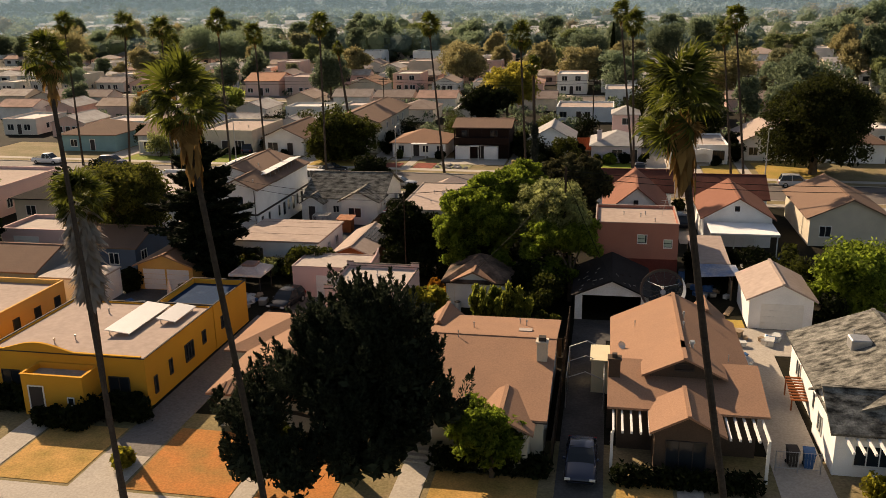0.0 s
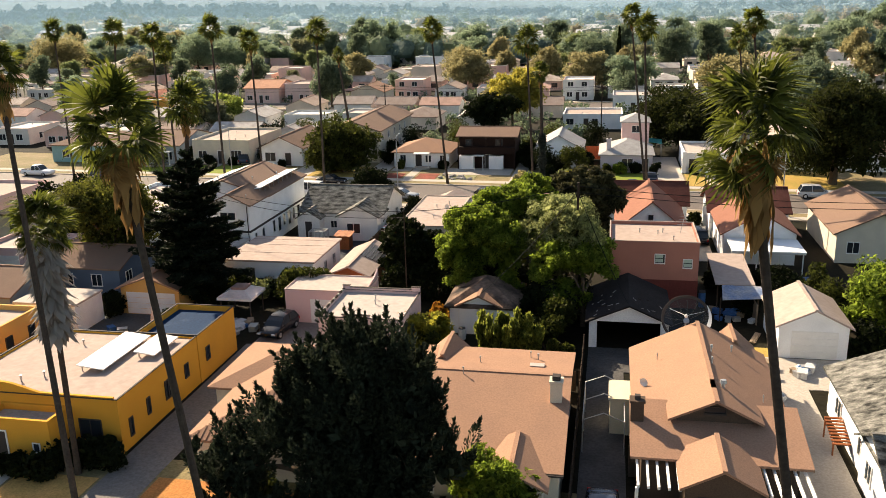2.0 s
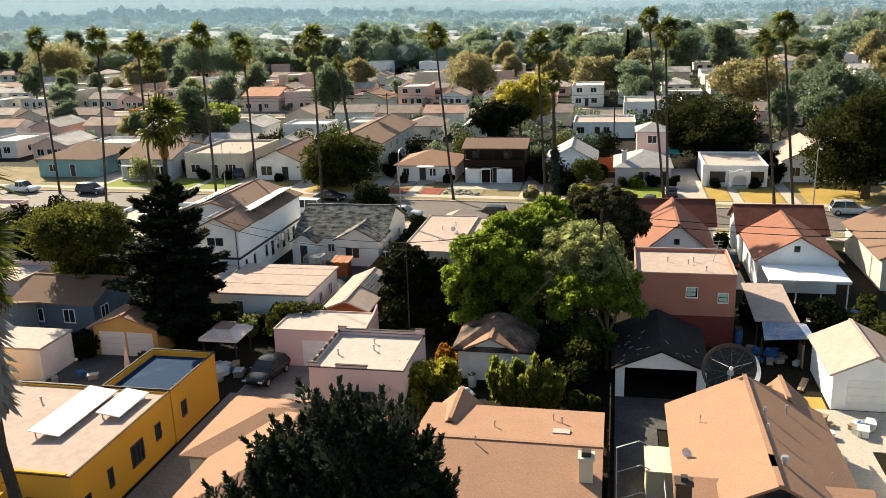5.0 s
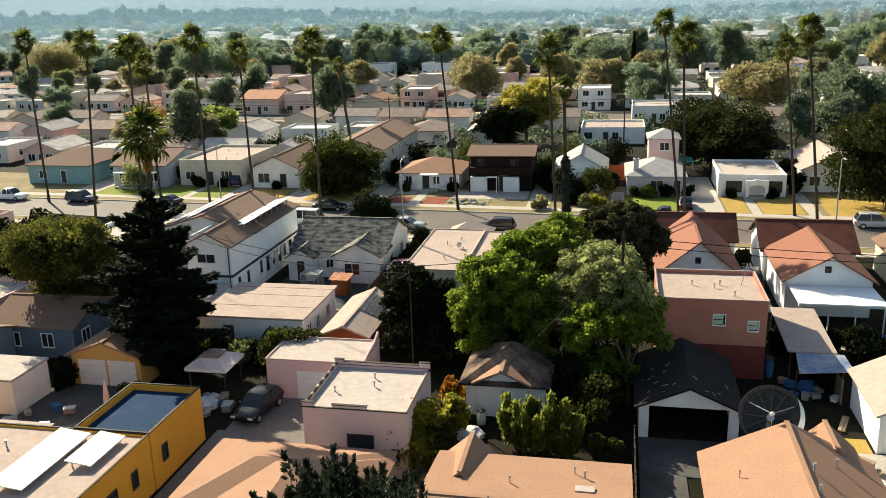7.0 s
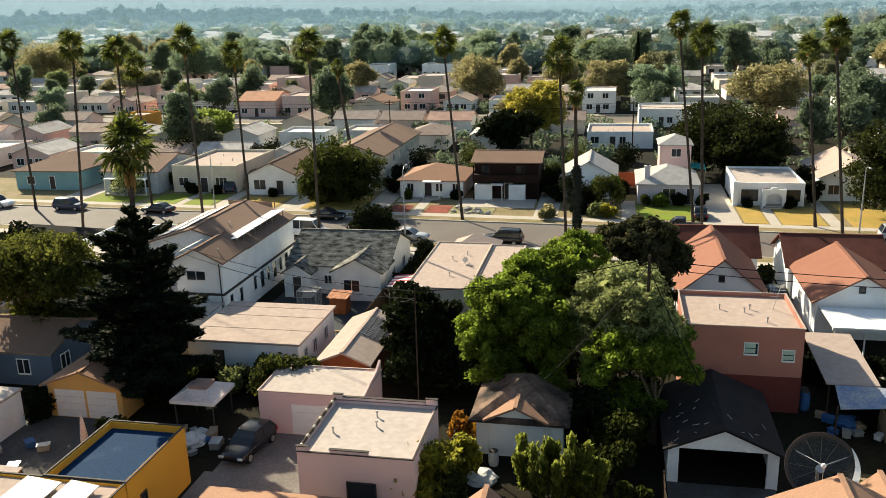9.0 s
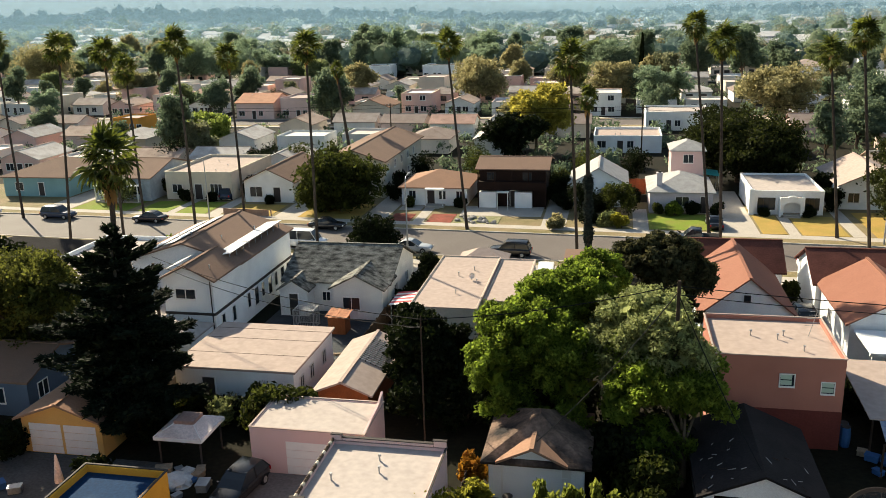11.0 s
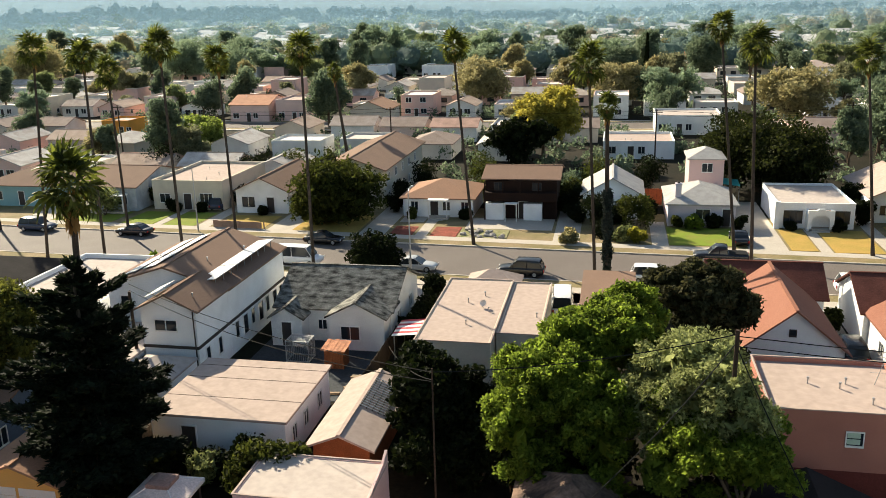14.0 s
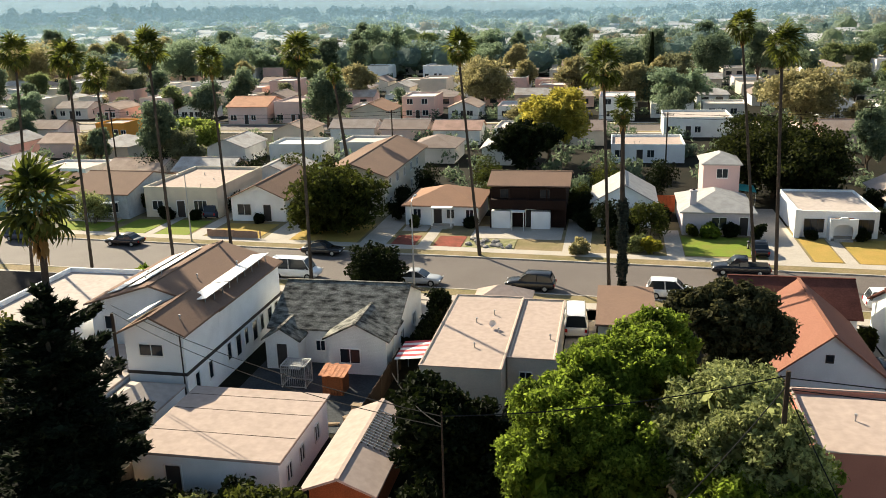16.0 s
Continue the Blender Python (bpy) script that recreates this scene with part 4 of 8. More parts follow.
box(g, -2.95, -2.35, -3.8, -3.6, 0, 2.2)
box(g, 2.35, 2.95, -3.8, -3.6, 0, 2.2)
box(g, -2.95, -2.8, -3.6, 3.8, 0, 2.2)
box(g, 2.8, 2.95, -3.6, 3.8, 0, 2.2)
box(g, -2.8, 2.8, 3.65, 3.8, 0, 2.2)
for y in (-3.8, 3.65):
    a = [g.verts.new((x, y, z)) for x, z in ((-2.95, 2.2), (2.95, 2.2), (0, 3.5))]
    b = [g.verts.new((x, y + 0.15, z)) for x, z in ((-2.95, 2.2), (2.95, 2.2), (0, 3.5))]
    g.faces.new(a)
    g.faces.new(b[::-1])
    for i in range(3):
        g.faces.new((a[i], b[i], b[(i + 1) % 3], a[(i + 1) % 3]))
part("wall", g, WHITE, OG)
# Tree shade over this roof is carried by the near-black shingle colour.
part("roof", gable_roof(bmesh.new(), -2.95, 2.95, -3.8, 3.8, 2.2, 1.3, 0.3, "y"), DARKSH, OG)
RD = house("red_house", "two-storey brick-red stucco house with pale flat roof", 1.1, 8.5, 9.8, 16.7, 5.85, "flat", wall=REDWALL, top=FLATROOF, vents=4, parapet=0.25, coping=FLATROOF, openings=[("f", 3.75, 0.9, 3.95, 4.8, "0"), ("f", 6.1, 0.8, 3.6, 4.4, "0"), ("r", 1.5, 1.0, 3.7, 4.8, ""), ("f", 1.0, 1.0, 0.9, 2.0, "")])
part("dado", boxes((-3.71, 3.71, -3.464, -3.44, 0.0, 2.5)), mat("maroon_stucco", (0.15, 0.040, 0.032), 0.9, 0.2, 0.5, 14, 0.25), RD, "darker maroon band round the ground floor")
for a, z0, z1 in ((0.05, 3.95, 4.8), (2.4, 3.6, 4.4)):
    for i in range(2):
        part("blind", boxes((a + 0.08, a + 0.72, -3.475, -3.466, z0 + 0.12 + (z1 - z0) * 0.42 * i, z0 + 0.06 + (z1 - z0) * (0.42 + 0.42 * i))), mat("pale_green_blind", (0.42, 0.52, 0.42), 0.7, 0.1), RD)
sticks = random.Random(19)
for i in range(26):
    x, y = sticks.uniform(-3.0, -0.6) if i < 18 else sticks.uniform(0.4, 2.6), sticks.uniform(-3.9, 0.5)
    z = 2.2 + 1.3 * (1 - abs(x) / 2.95) + 0.19
    a, L = sticks.uniform(0, 3.14), sticks.uniform(0.15, 0.45)
    dx, dy = math.cos(a) * L / 2, math.sin(a) * L / 2
    k = 1.3 / 2.95 * (1 if x < 0 else -1)
    part("debris", tube(bmesh.new(), [(x - dx, y - dy, z - dx * k), (x + dx, y + dy, z + dx * k)], [0.03, 0.02], 4), OLDCONC if i % 3 else WOODD, OG, "fallen sticks and leaves on the roof")
GG = house("grey_garage", "white garage with brown hip roof, tree shade mottled into its colour", -11.4, -6.2, 1.6, 7.4, 2.5, "hip", 1.5, 0.4, WHITE, MOTTLED, openings=[("f", 0.7, 3.8, 0, 2.0, "g")], category="garage")
house("", "", -10.6, -7.4, 1.5, 3.6, 2.5, "gable_y", 0.75, 0.35, WHITE, TANSH, into=GG)
PB = house("pink_box_house", "pale pink stucco house with stepped parapet and flat roof", -19.4, -13.2, -7.0, -0.8, 4.2, "flat", wall=PINK, top=FLATWHITE, vents=3, parapet=0.16, coping=DARKTRIM, openings=[("f", 2.6, 1.6, 1.6, 2.7, "0"), ("f", 1.5, 0.4, 1.2, 1.6, "0"), ("f", 5.2, 0.5, 1.2, 1.9, "0")], trim=DARKTRIM)
for a0, a1, y, z1 in ((-3.1, -2.45, -3.03, 0.24), (-1.3, 0.75, -3.03, 0.16), (-2.5, 2.4, 3.03, 0.16), (-3.1, -2.54, 3.03, 0.3), (2.44, 3.1, 3.03, 0.34)):
    k = 0.07
    part("parapet", boxes((a0, a1, y - k, y + k, 4.262, 4.26 + z1)), PINK, PB)
    part("coping", boxes((a0 - 0.04, a1 + 0.04, y - k - 0.03, y + k + 0.03, 4.262 + z1, 4.31 + z1)), DARKTRIM, PB)
for i in range(17):
    part("coping_tile", tube(bmesh.new(), [(-3.03, -2.75 + 0.34 * i, 4.3), (-3.03, -2.47 + 0.34 * i, 4.3)], [0.1, 0.085], 7), DARKBRICK if i % 3 else CREAM, PB)
PG = house("pink_garage", "pale pink stucco garage with flat roof", -25.6, -18.6, 2.2, 6.4, 2.9, "flat", wall=PINK, top=FLATWHITE, coping=FLATROOF, parapet=0.04, openings=[("f", 2.2, 2.6, 0, 2.1, "g"), ("f", 5.3, 0.8, 0.1, 2.0, "d")], category="garage")
wedge = bmesh.new()
side = [[wedge.verts.new((x, y, z)) for y, z in ((-2.0, 2.963), (2.1, 2.963), (2.1, 3.65), (1.2, 3.3), (-1.2, 3.0))] for x in (3.36, 3.5)]
wedge.faces.new(side[0])
wedge.faces.new(side[1][::-1])
for k in range(5):
    wedge.faces.new((side[0][(k + 1) % 5], side[0][k], side[1][k], side[1][(k + 1) % 5]))
part("side_parapet", wedge, PINK, PG)
FO = house("flat_white_outbuilding", "white outbuilding with broad pale flat roof", -34.6, -25.9, 10.1, 18.2, 2.75, "slab", 0, 0.2, WHITE, FLATROOF, openings=[("r", 1.0, 0.8, 0.9, 2.0, ""), ("r", 3.0, 0.8, 0.9, 2.0, ""), ("r", 5.6, 0.8, 0.9, 2.0, ""), ("f", 2, 0.9, 0.1, 2.1, "d")], category="outbuilding")
for k, y in enumerate((-1.6, 1.2, 3.1)):
    part("seam", boxes((-4.5, 4.5, y - 0.018, y + 0.018, 2.909, 2.925)), DARKBRICK, FO, "dark tarred roof seam")
house("wooden_shed", "shed with pale sheet roof and red-brown gable", -23.8, -20.4, 9.0, 17.5, 2.2, "gable_y", 0.7, 0.4, WOODR, FLATROOF, category="shed")
house("yellow_garage", "yellow garage with tan gable roof and pale doors", -40.9, -35.4, 2.3, 8.2, 2.4, "gable_y", 1.0, 0.35, ORANGE, TANSH, openings=[("f", 0.5, 2.2, 0, 2.0, "g"), ("f", 2.9, 2.2, 0, 2.0, "g")], category="garage")
house("blue_cottage", "dark blue sided cottage with white window frames", -51.0, -43.6, 6.5, 13.5, 2.7, "gable_x", 1.2, 0.35, BLUEW, BROWNSH, openings=[("r", 1.0, 1.1, 0.9, 2.1, ""), ("f", 1.5, 1.1, 0.9, 2.1, ""), ("f", 4.5, 1.1, 0.9, 2.1, "")])
house("grey_blue_cottage", "grey-blue cottage with brown roof and white windows", -60.0, -48.6, -2.0, 6.0, 2.7, "gable_x", 1.3, 0.35, mat("grey_blue_siding", (0.22, 0.26, 0.30), 0.85, 0.15, 0.6, 12, 0.3, bands=3.0), BROWNSH, openings=[("f", 2.0, 1.2, 0.8, 2.1, "1"), ("f", 5.0, 1.2, 0.8, 2.1, "1"), ("f", 8.5, 1.2, 0.8, 2.1, "1"), ("r", 2, 1.1, 0.9, 2.1, "")])
house("corner_lot_house", "pale house with dark shingle hip roof", -70.0, -59.5, 24.0, 39.0, 3.2, "hip", 1.8, 0.45, CREAM, DARKSH, openings=[("f", 1.5, 1.4, 0.9, 2.2, "1"), ("f", 6.0, 1.4, 0.9, 2.2, "1"), ("r", 4, 1.1, 0.9, 2.1, "")])
house("pink_lot_house", "pinkish stucco house with flat roof", -84.0, -73.5, 23.0, 39.0, 3.9, "flat", wall=PINK, top=FLATROOF, vents=2, openings=[("f", 1.5, 1.4, 0.9, 2.2, "1"), ("r", 4, 1.1, 0.9, 2.1, "")])
house("lot_garage", "pale garage with flat roof", -62.0, -54.0, 11.0, 17.0, 2.9, "flat", wall=PINK, top=FLATWHITE, openings=[("f", 1.5, 3.0, 0, 2.1, "g")], category="garage")
house("lot_bungalow", "tan bungalow with gable roof", -98.0, -87.5, 24.0, 38.0, 3.1, "gable_y", 1.7, 0.4, CREAM, TANSH, openings=[("r", 4, 1.1, 0.9, 2.1, "")])
house("white_shed", "white shed with flat roof", -47.4, -41.8, -3.0, 0.8, 2.5, "slab", 0, 0.1, WHITE, FLATWHITE, category="shed")
LT = thing("lean_to", 11.7, 12.0, 0, "lean-to with tan sheet roof and blue tarpaulin", "shed")
b = bmesh.new()
slab(b, [(-1.8, -2.8, 2.5), (1.4, -2.8, 2.5), (1.4, 5.0, 2.95), (-1.8, 5.0, 2.95)], 0.08)
part("roof", b, FLATROOF, LT)
b = bmesh.new()
slab(b, [(-1.5, -5.4, 2.0), (2.0, -5.2, 2.2), (1.8, -2.9, 2.45), (-1.3, -2.9, 2.45)], 0.03)
part("tarpaulin", b, mat("blue_tarpaulin", (0.16, 0.22, 0.34), 0.6, 0.4, 0.8, 6, 0.5, dirt=(0.5, 0.45, 0.4)), LT, "faded blue tarpaulin")
for x in (-1.6, 1.3):
    for y in (-5.1, -2.7, 4.8):
        part("post", boxes((x - 0.05, x + 0.05, y - 0.05, y + 0.05, 0, 2.1 if y < -4 else 2.5)), WOODD, LT)
part("back_wall", boxes((-1.7, 1.3, 4.6, 4.7, 0, 2.8)), WOODD, LT)
PC = thing("patio_cover", 15.7, 21.2, 0, "white flat patio cover on posts", "patio cover")
part("roof", boxes((-3.3, 3.3, -2.4, 2.1, 2.6, 2.72)), WHITE, PC)
for x in (-3.1, -1, 1, 3.1):
    part("post", boxes((x - 0.05, x + 0.05, -2.2, -2.1, 0, 2.6)), TRIM, PC)
part("beam", boxes((-3.3, 3.3, -2.25, -2.1, 2.42, 2.6)), TRIM, PC)

# ---- row along the far side of the block ----
W = house("white_two_storey", "long white two-storey house with brown shingle roof", -46.6, -36.4, 25.4, 37.0, 5.6, "gable_y", 1.55, 0.35, WHITE, BROWNSH, vents=5, openings=[("f", 0.8, 0.9, 0.5, 1.6, "0"), ("f", 1.0, 0.9, 3.6, 4.7, "0")] + [("r", 0.8 + 1.55 * i, 0.75 + 0.2 * (i % 2), 1.1 - 0.3 * (i % 2), 2.5, "0") for i in range(7)])
house("", "", -40.7, -36.4, 20.15, 25.38, 5.75, "gable_y", 1.05, 0.35, WHITE, BROWNSH, vents=1, openings=[("f", 1.0, 1.8, 4.0, 4.9, "1"), ("r", 1.0, 0.7, 1.0, 2.4, "0"), ("r", 3.0, 0.7, 1.0, 2.4, "0")], into=W)
part("band", boxes((0.76, 5.2, -11.15, -11.05, 2.7, 2.9), (5.1, 5.2, -11.05, 5.8, 2.7, 2.9)), DARKTRIM, W, "dark painted band between the storeys")
part("downpipe", tube(bmesh.new(), [(4.95, -11.16, 0.2), (4.95, -11.16, 5.6)], [0.05, 0.05], 6), DARKTRIM, W)
for y0, y1 in ((-6.4, -2.6), (-2.4, 5.3)):
    b = bmesh.new()
    slab(b, [(3.0, y0, 6.36), (4.6, y0, 6.6), (4.6, y1, 6.6), (3.0, y1, 6.36)], 0.06)
    pn = part("solar_panel", b, PANELW, W, "pale raised solar panel")
    y = y0 + 0.2
    while y < y1:
        b = boxes((4.4, 4.46, y, y + 0.06, 5.76, 6.53), (3.1, 3.16, y, y + 0.06, 6.15, 6.36))
        part("strut", b, METALG, pn)
        y += 1.4
for x, y0, y1 in ((-1.8, -5.0, 5.0), (-3.4, -5.2, 4.8)):
    b = bmesh.new()
    z = 5.6 + 1.55 * (1 + x / 5.1)
    slab(b, [(x - 0.55, y0, z + 0.12), (x + 0.55, y0, z + 0.46), (x + 0.55, y1, z + 0.46), (x - 0.55, y1, z + 0.12)], 0.05)
    part("solar_panel", b, PANELW, W)
b = bmesh.new()
slab(b, [(0.75, -10.5, 6.28), (2.0, -10.5, 6.86), (2.0, -7.8, 6.86), (0.75, -7.8, 6.28)], 0.05)
part("solar_panel", b, PANELW, W)
house("white_carport", "low white carport with pale sheet roof", -44.5, -40.9, 15.5, 25.0, 2.4, "slab", 0, 0.15, WHITE, FLATWHITE, category="carport")
house("white_annex", "low white annex with pale hipped canvas roof", -40.6, -36.6, 16.2, 20.0, 2.2, "hip", 0.8, 0.12, WHITE, FLATWHITE, openings=[("f", 1.4, 0.9, 0.1, 2.1, "d")], category="outbuilding")
house("white_flat_house", "white house with parapet and flat roof", -57.0, -47.4, 22.5, 38.0, 4.1, "flat", wall=WHITE, top=FLATWHITE, openings=[("r", 2, 0.9, 1.2, 2.4, ""), ("r", 6, 0.9, 1.2, 2.4, "")])
GC = house("grey_cottage", "pale grey cottage with worn mossy grey roof", -34.0, -24.4, 29.4, 38.8, 2.9, "gable_x", 2.1, 0.35, GREYW, GREYSH, openings=[("f", 3.4, 0.8, 1.0, 1.9, "1"), ("r", 2.0, 1.0, 1.0, 2.1, ""), ("r", 6.0, 1.0, 1.0, 2.1, "")])
house("", "", -29.0, -24.5, 27.6, 31.5, 2.9, "gable_y", 1.15, 0.3, GREYW, GREYSH, openings=[("f", 0.9, 1.6, 0.9, 2.1, "1")], trim=TRIM, into=GC)
house("", "", -34.0, -31.4, 27.8, 30.2, 2.5, "gable_y", 0.8, 0.25, GREYW, GREYSH, openings=[("f", 0.9, 0.8, 0.1, 2.1, "d")], into=GC)
TF = house("tan_flat_house", "tan stucco house with pale flat roof", -20.9, -15.4, 22.6, 37.0, 3.3, "flat", wall=CREAM, top=FLATROOF, coping=FLATROOF, parapet=0.05, vents=4, openings=[("f", 1.2, 0.9, 1.2, 2.2, "1")])
house("", "", -15.3, -12.1, 25.0, 37.0, 3.15, "flat", wall=CREAM, top=FLATROOF, coping=FLATROOF, parapet=0.05, vents=1, openings=[("f", 0.8, 0.9, 1.2, 2.2, "1")], into=TF)
house("", "", -19.5, -15.2, 37.1, 40.6, 2.7, "hip", 1.0, 0.3, CREAM, FLATROOF, into=TF)
house("brown_shed", "shed with flat brown roof", -9.4, -5.2, 33.0, 42.0, 2.7, "slab", 0, 0.2, CREAM, BROWNSH, category="shed")
RH = house("red_roof_house", "white house with brick-red gable roof", 1.9, 8.6, 25.2, 36.0, 3.0, "gable_y", 2.75, 0.4, WHITE, REDSH, openings=[("f", 3.0, 0.5, 3.9, 4.4, "v"), ("f", 0.8, 1.2, 1.0, 2.2, ""), ("r", 3, 1.0, 1.0, 2.1, "")])
house("", "", 0.9, 9.6, 36.1, 42.0, 3.1, "gable_x", 1.9, 0.35, WHITE, MAROONSH, into=RH)
RH2 = house("second_red_roof_house", "white house with brick-red gable roof", 12.2, 19.0, 23.6, 33.0, 3.2, "gable_y", 2.0, 0.4, WHITE, REDSH, openings=[("f", 3.0, 0.5, 3.9, 4.4, "v"), ("l", 3, 1.0, 1.0, 2.1, "")])
house("", "", 11.8, 20.0, 33.1, 40.5, 3.1, "gable_x", 1.9, 0.35, WHITE, MAROONSH, into=RH2)
house("brown_roof_house", "pale house with brown gable roof", 23.0, 31.0, 25.0, 38.0, 3.1, "gable_y", 1.9, 0.4, CREAM, BROWNSH, openings=[("f", 1, 1.2, 1, 2.2, "")])

# ---- far side of the middle street ----
house("teal_house", "teal stucco house with dark shingle roof", -97, -86, 73, 86, 3.2, "hip", 1.8, 0.4, TEALW, BROWNSH, openings=[("f", 2, 1.4, 0.9, 2.2, ""), ("f", 6, 0.9, 0.2, 2.2, "d")])
house("hip_roof_house", "grey-blue house with brown roof and porch", -80.5, -71.5, 71.5, 85, 3.4, "gable_x", 1.7, 0.4, mat("pale_blue_stucco", (0.42, 0.46, 0.50)), BROWNSH, openings=[("f", 1, 1.8, 0.9, 2.3, "1"), ("f", 4.0, 1.0, 0.2, 2.2, "d"), ("f", 6, 1.6, 0.9, 2.3, "1")])
house("arched_flat_house", "beige stucco flat-roofed house with arched entrance", -69.8, -59.4, 73, 88, 4.1, "flat", wall=CREAM, top=FLATROOF, vents=3, openings=[("f", 1, 1.6, 1.0, 2.3, "1"), ("f", 4.6, 1.1, 0.1, 2.3, "d"), ("f", 7, 1.9, 0.9, 2.4, "2"), ("r", 3, 1, 1.2, 2.3, ""), ("r", 8, 1, 1.2, 2.3, "")])
house("brown_gable_house", "white house with brown gable roof", -57.0, -49.6, 72.0, 86, 3.1, "gable_y", 1.7, 0.45, WHITE, BROWNSH, openings=[("f", 0.8, 1.9, 0.8, 2.3, "1"), ("f", 4.4, 1.0, 0.1, 2.2, "d"), ("r", 3, 1, 1, 2.1, ""), ("r", 8, 1, 1, 2.1, "")])
house("long_brown_roof_house", "two-storey cream house with long brown roof", -46.4, -37.4, 76, 100, 5.4, "gable_y", 1.5, 0.5, CREAM, BROWNSH, openings=[("r", 2 + 4 * i, 1.1, 3.4, 4.6, "") for i in range(5)] + [("r", 2 + 4 * i, 1.1, 0.9, 2.1, "") for i in range(5)])
house("blue_white_house", "pale blue-white house with tan hip roof", -33.8, -24.7, 72, 81, 2.7, "hip", 1.6, 0.45, WHITE, TANSH, openings=[("f", 1.0, 1.0, 0.9, 2.1, ""), ("f", 3.6, 1.0, 0.3, 2.2, "d"), ("f", 5.2, 1.0, 0.9, 2.1, ""), ("f", 7.6, 1.0, 0.9, 2.1, "")])
house("brown_balcony_house", "two-storey house with dark brown balcony floor", -23.0, -14.0, 72.2, 80, 5.2, "gable_x", 0.9, 0.5, BROWNW, BROWNSH, openings=[("f", 4.2, 1.1, 0.1, 2.2, "d")])
house("white_gable_house", "white house with pale gable roof", -10.8, -3.6, 73, 82, 3.2, "gable_y", 2.0, 0.4, WHITE, mat("pale_grey_shingles", (0.42, 0.40, 0.38), bands=2.6), openings=[("f", 1, 1.4, 0.9, 2.2, ""), ("f", 4.6, 0.9, 0.1, 2.2, "d")])
LH = house("lilac_house", "lilac-white stucco house with grey hip roof", -0.6, 7.2, 70.2, 80, 2.9, "hip", 1.6, 0.35, LILAC, mat("pale_grey_shingles", (0.42, 0.40, 0.38), bands=2.6), chimney=(0.6, 71.6, 4.9), openings=[("f", 3.2, 1.7, 0.9, 2.2, "1"), ("f", 6.3, 0.9, 0.1, 2.2, "d")])
house("", "", 2.6, 7.0, 82, 88, 6.3, "hip", 1.0, 0.3, PINK, mat("pale_grey_shingles", (0.42, 0.40, 0.38), bands=2.6), openings=[("f", 1.6, 1.4, 4.4, 5.6, "1")], into=LH)
MI = house("mission_house", "white mission house with flat roof and arched porch", 11.9, 20.4, 70.4, 82, 3.05, "flat", wall=WHITE, top=FLATWHITE, parapet=0.2, openings=[("f", 0.7, 2.1, 0.7, 2.2, "2"), ("f", 6.2, 1.8, 0.7, 2.2, "2")], trim=DARKTRIM)
pch = bmesh.new()
outer = [(-1.45, 0), (-1.45, 2.5), (-0.5, 2.5), (-0.3, 2.7), (0.3, 2.7), (0.5, 2.5), (1.45, 2.5), (1.45, 0)]
inner = [(-1.0, 0), (-1.0, 1.3)] + [(-math.cos(a) * 1.0, 1.3 + math.sin(a) * 0.65) for a in (0.5, 1.1, 2.04, 2.64)] + [(1.0, 1.3), (1.0, 0)]
vo = [[pch.verts.new((x + 0.35, y, z)) for x, z in outer] for y in (-7.1, -6.85)]
vi = [[pch.verts.new((x + 0.35, y, z)) for x, z in inner] for y in (-7.1, -6.85)]
for k in range(7):
    pch.faces.new((vo[0][k], vo[0][k + 1], vi[0][k + 1], vi[0][k]))
    pch.faces.new((vo[1][k + 1], vo[1][k], vi[1][k], vi[1][k + 1]))
    pch.faces.new((vo[0][k + 1], vo[0][k], vo[1][k], vo[1][k + 1]))
    pch.faces.new((vi[0][k], vi[0][k + 1], vi[1][k + 1], vi[1][k]))
box(pch, -1.1, -0.9, -6.85, -5.8, 0, 2.4)
box(pch, 1.6, 1.8, -6.85, -5.8, 0, 2.4)
part("porch", pch, WHITE, MI, "white porch with an arched opening")
part("porch_roof", boxes((-0.9, 1.6, -6.85, -5.8, 2.2, 2.35)), CLAY, MI)
part("porch_step", boxes((-0.6, 1.3, -7.7, -7.1, 0, 0.16), (-0.9, 1.6, -7.1, -5.8, 0, 0.3)), CONCRETE, MI)
part("pier", boxes((-4.6, -4.0, -6.2, -5.75, 0, 3.3)), WHITE, MI)
house("white_cross_gable", "white house with pale gable roof", 23.0, 31.5, 74, 86, 3.2, "gable_y", 2.0, 0.4, WHITE, FLATROOF, openings=[("f", 1, 1.4, 0.9, 2.2, ""), ("f", 5, 1.4, 0.9, 2.2, ""), ("l", 8, 1.0, 0.9, 2.1, "")])
house("white_street_house", "white house with brown roof", 35, 44, 73, 86, 3.2, "hip", 1.8, 0.4, WHITE, BROWNSH, openings=[("f", 1, 1.4, 0.9, 2.2, ""), ("f", 5, 1.4, 0.9, 2.2, "")])

# ---- palms ----
PN = "tall fan palm with green crown and brown skirt beside the street"
palm("fan palm with long grey beard of dead fronds", -28.7, -22.9, 16, (-29.0, -22.3, 14.0), 0.17, 0.15, 1.15, 5.6, 1.6, True, 3, 44, True)
palm(PN, -22.9, -30.9, 23, (-27.2, -26.0, 22.6), 0.17, 0.11, 0.78, 1.6, 0.75, True, 4, 40)
palm(PN, -7.8, -43.7, 23, (-10.35, -43.7, 22.45), 0.125, 0.085, 0.74, 1.5, 0.62, True, 5, 42)
palm(PN, 7.85, -44.3, 23.5, (3.7, -44.3, 22.6), 0.13, 0.09, 0.74, 1.6, 0.65, True, 6, 42, bend=0.04)
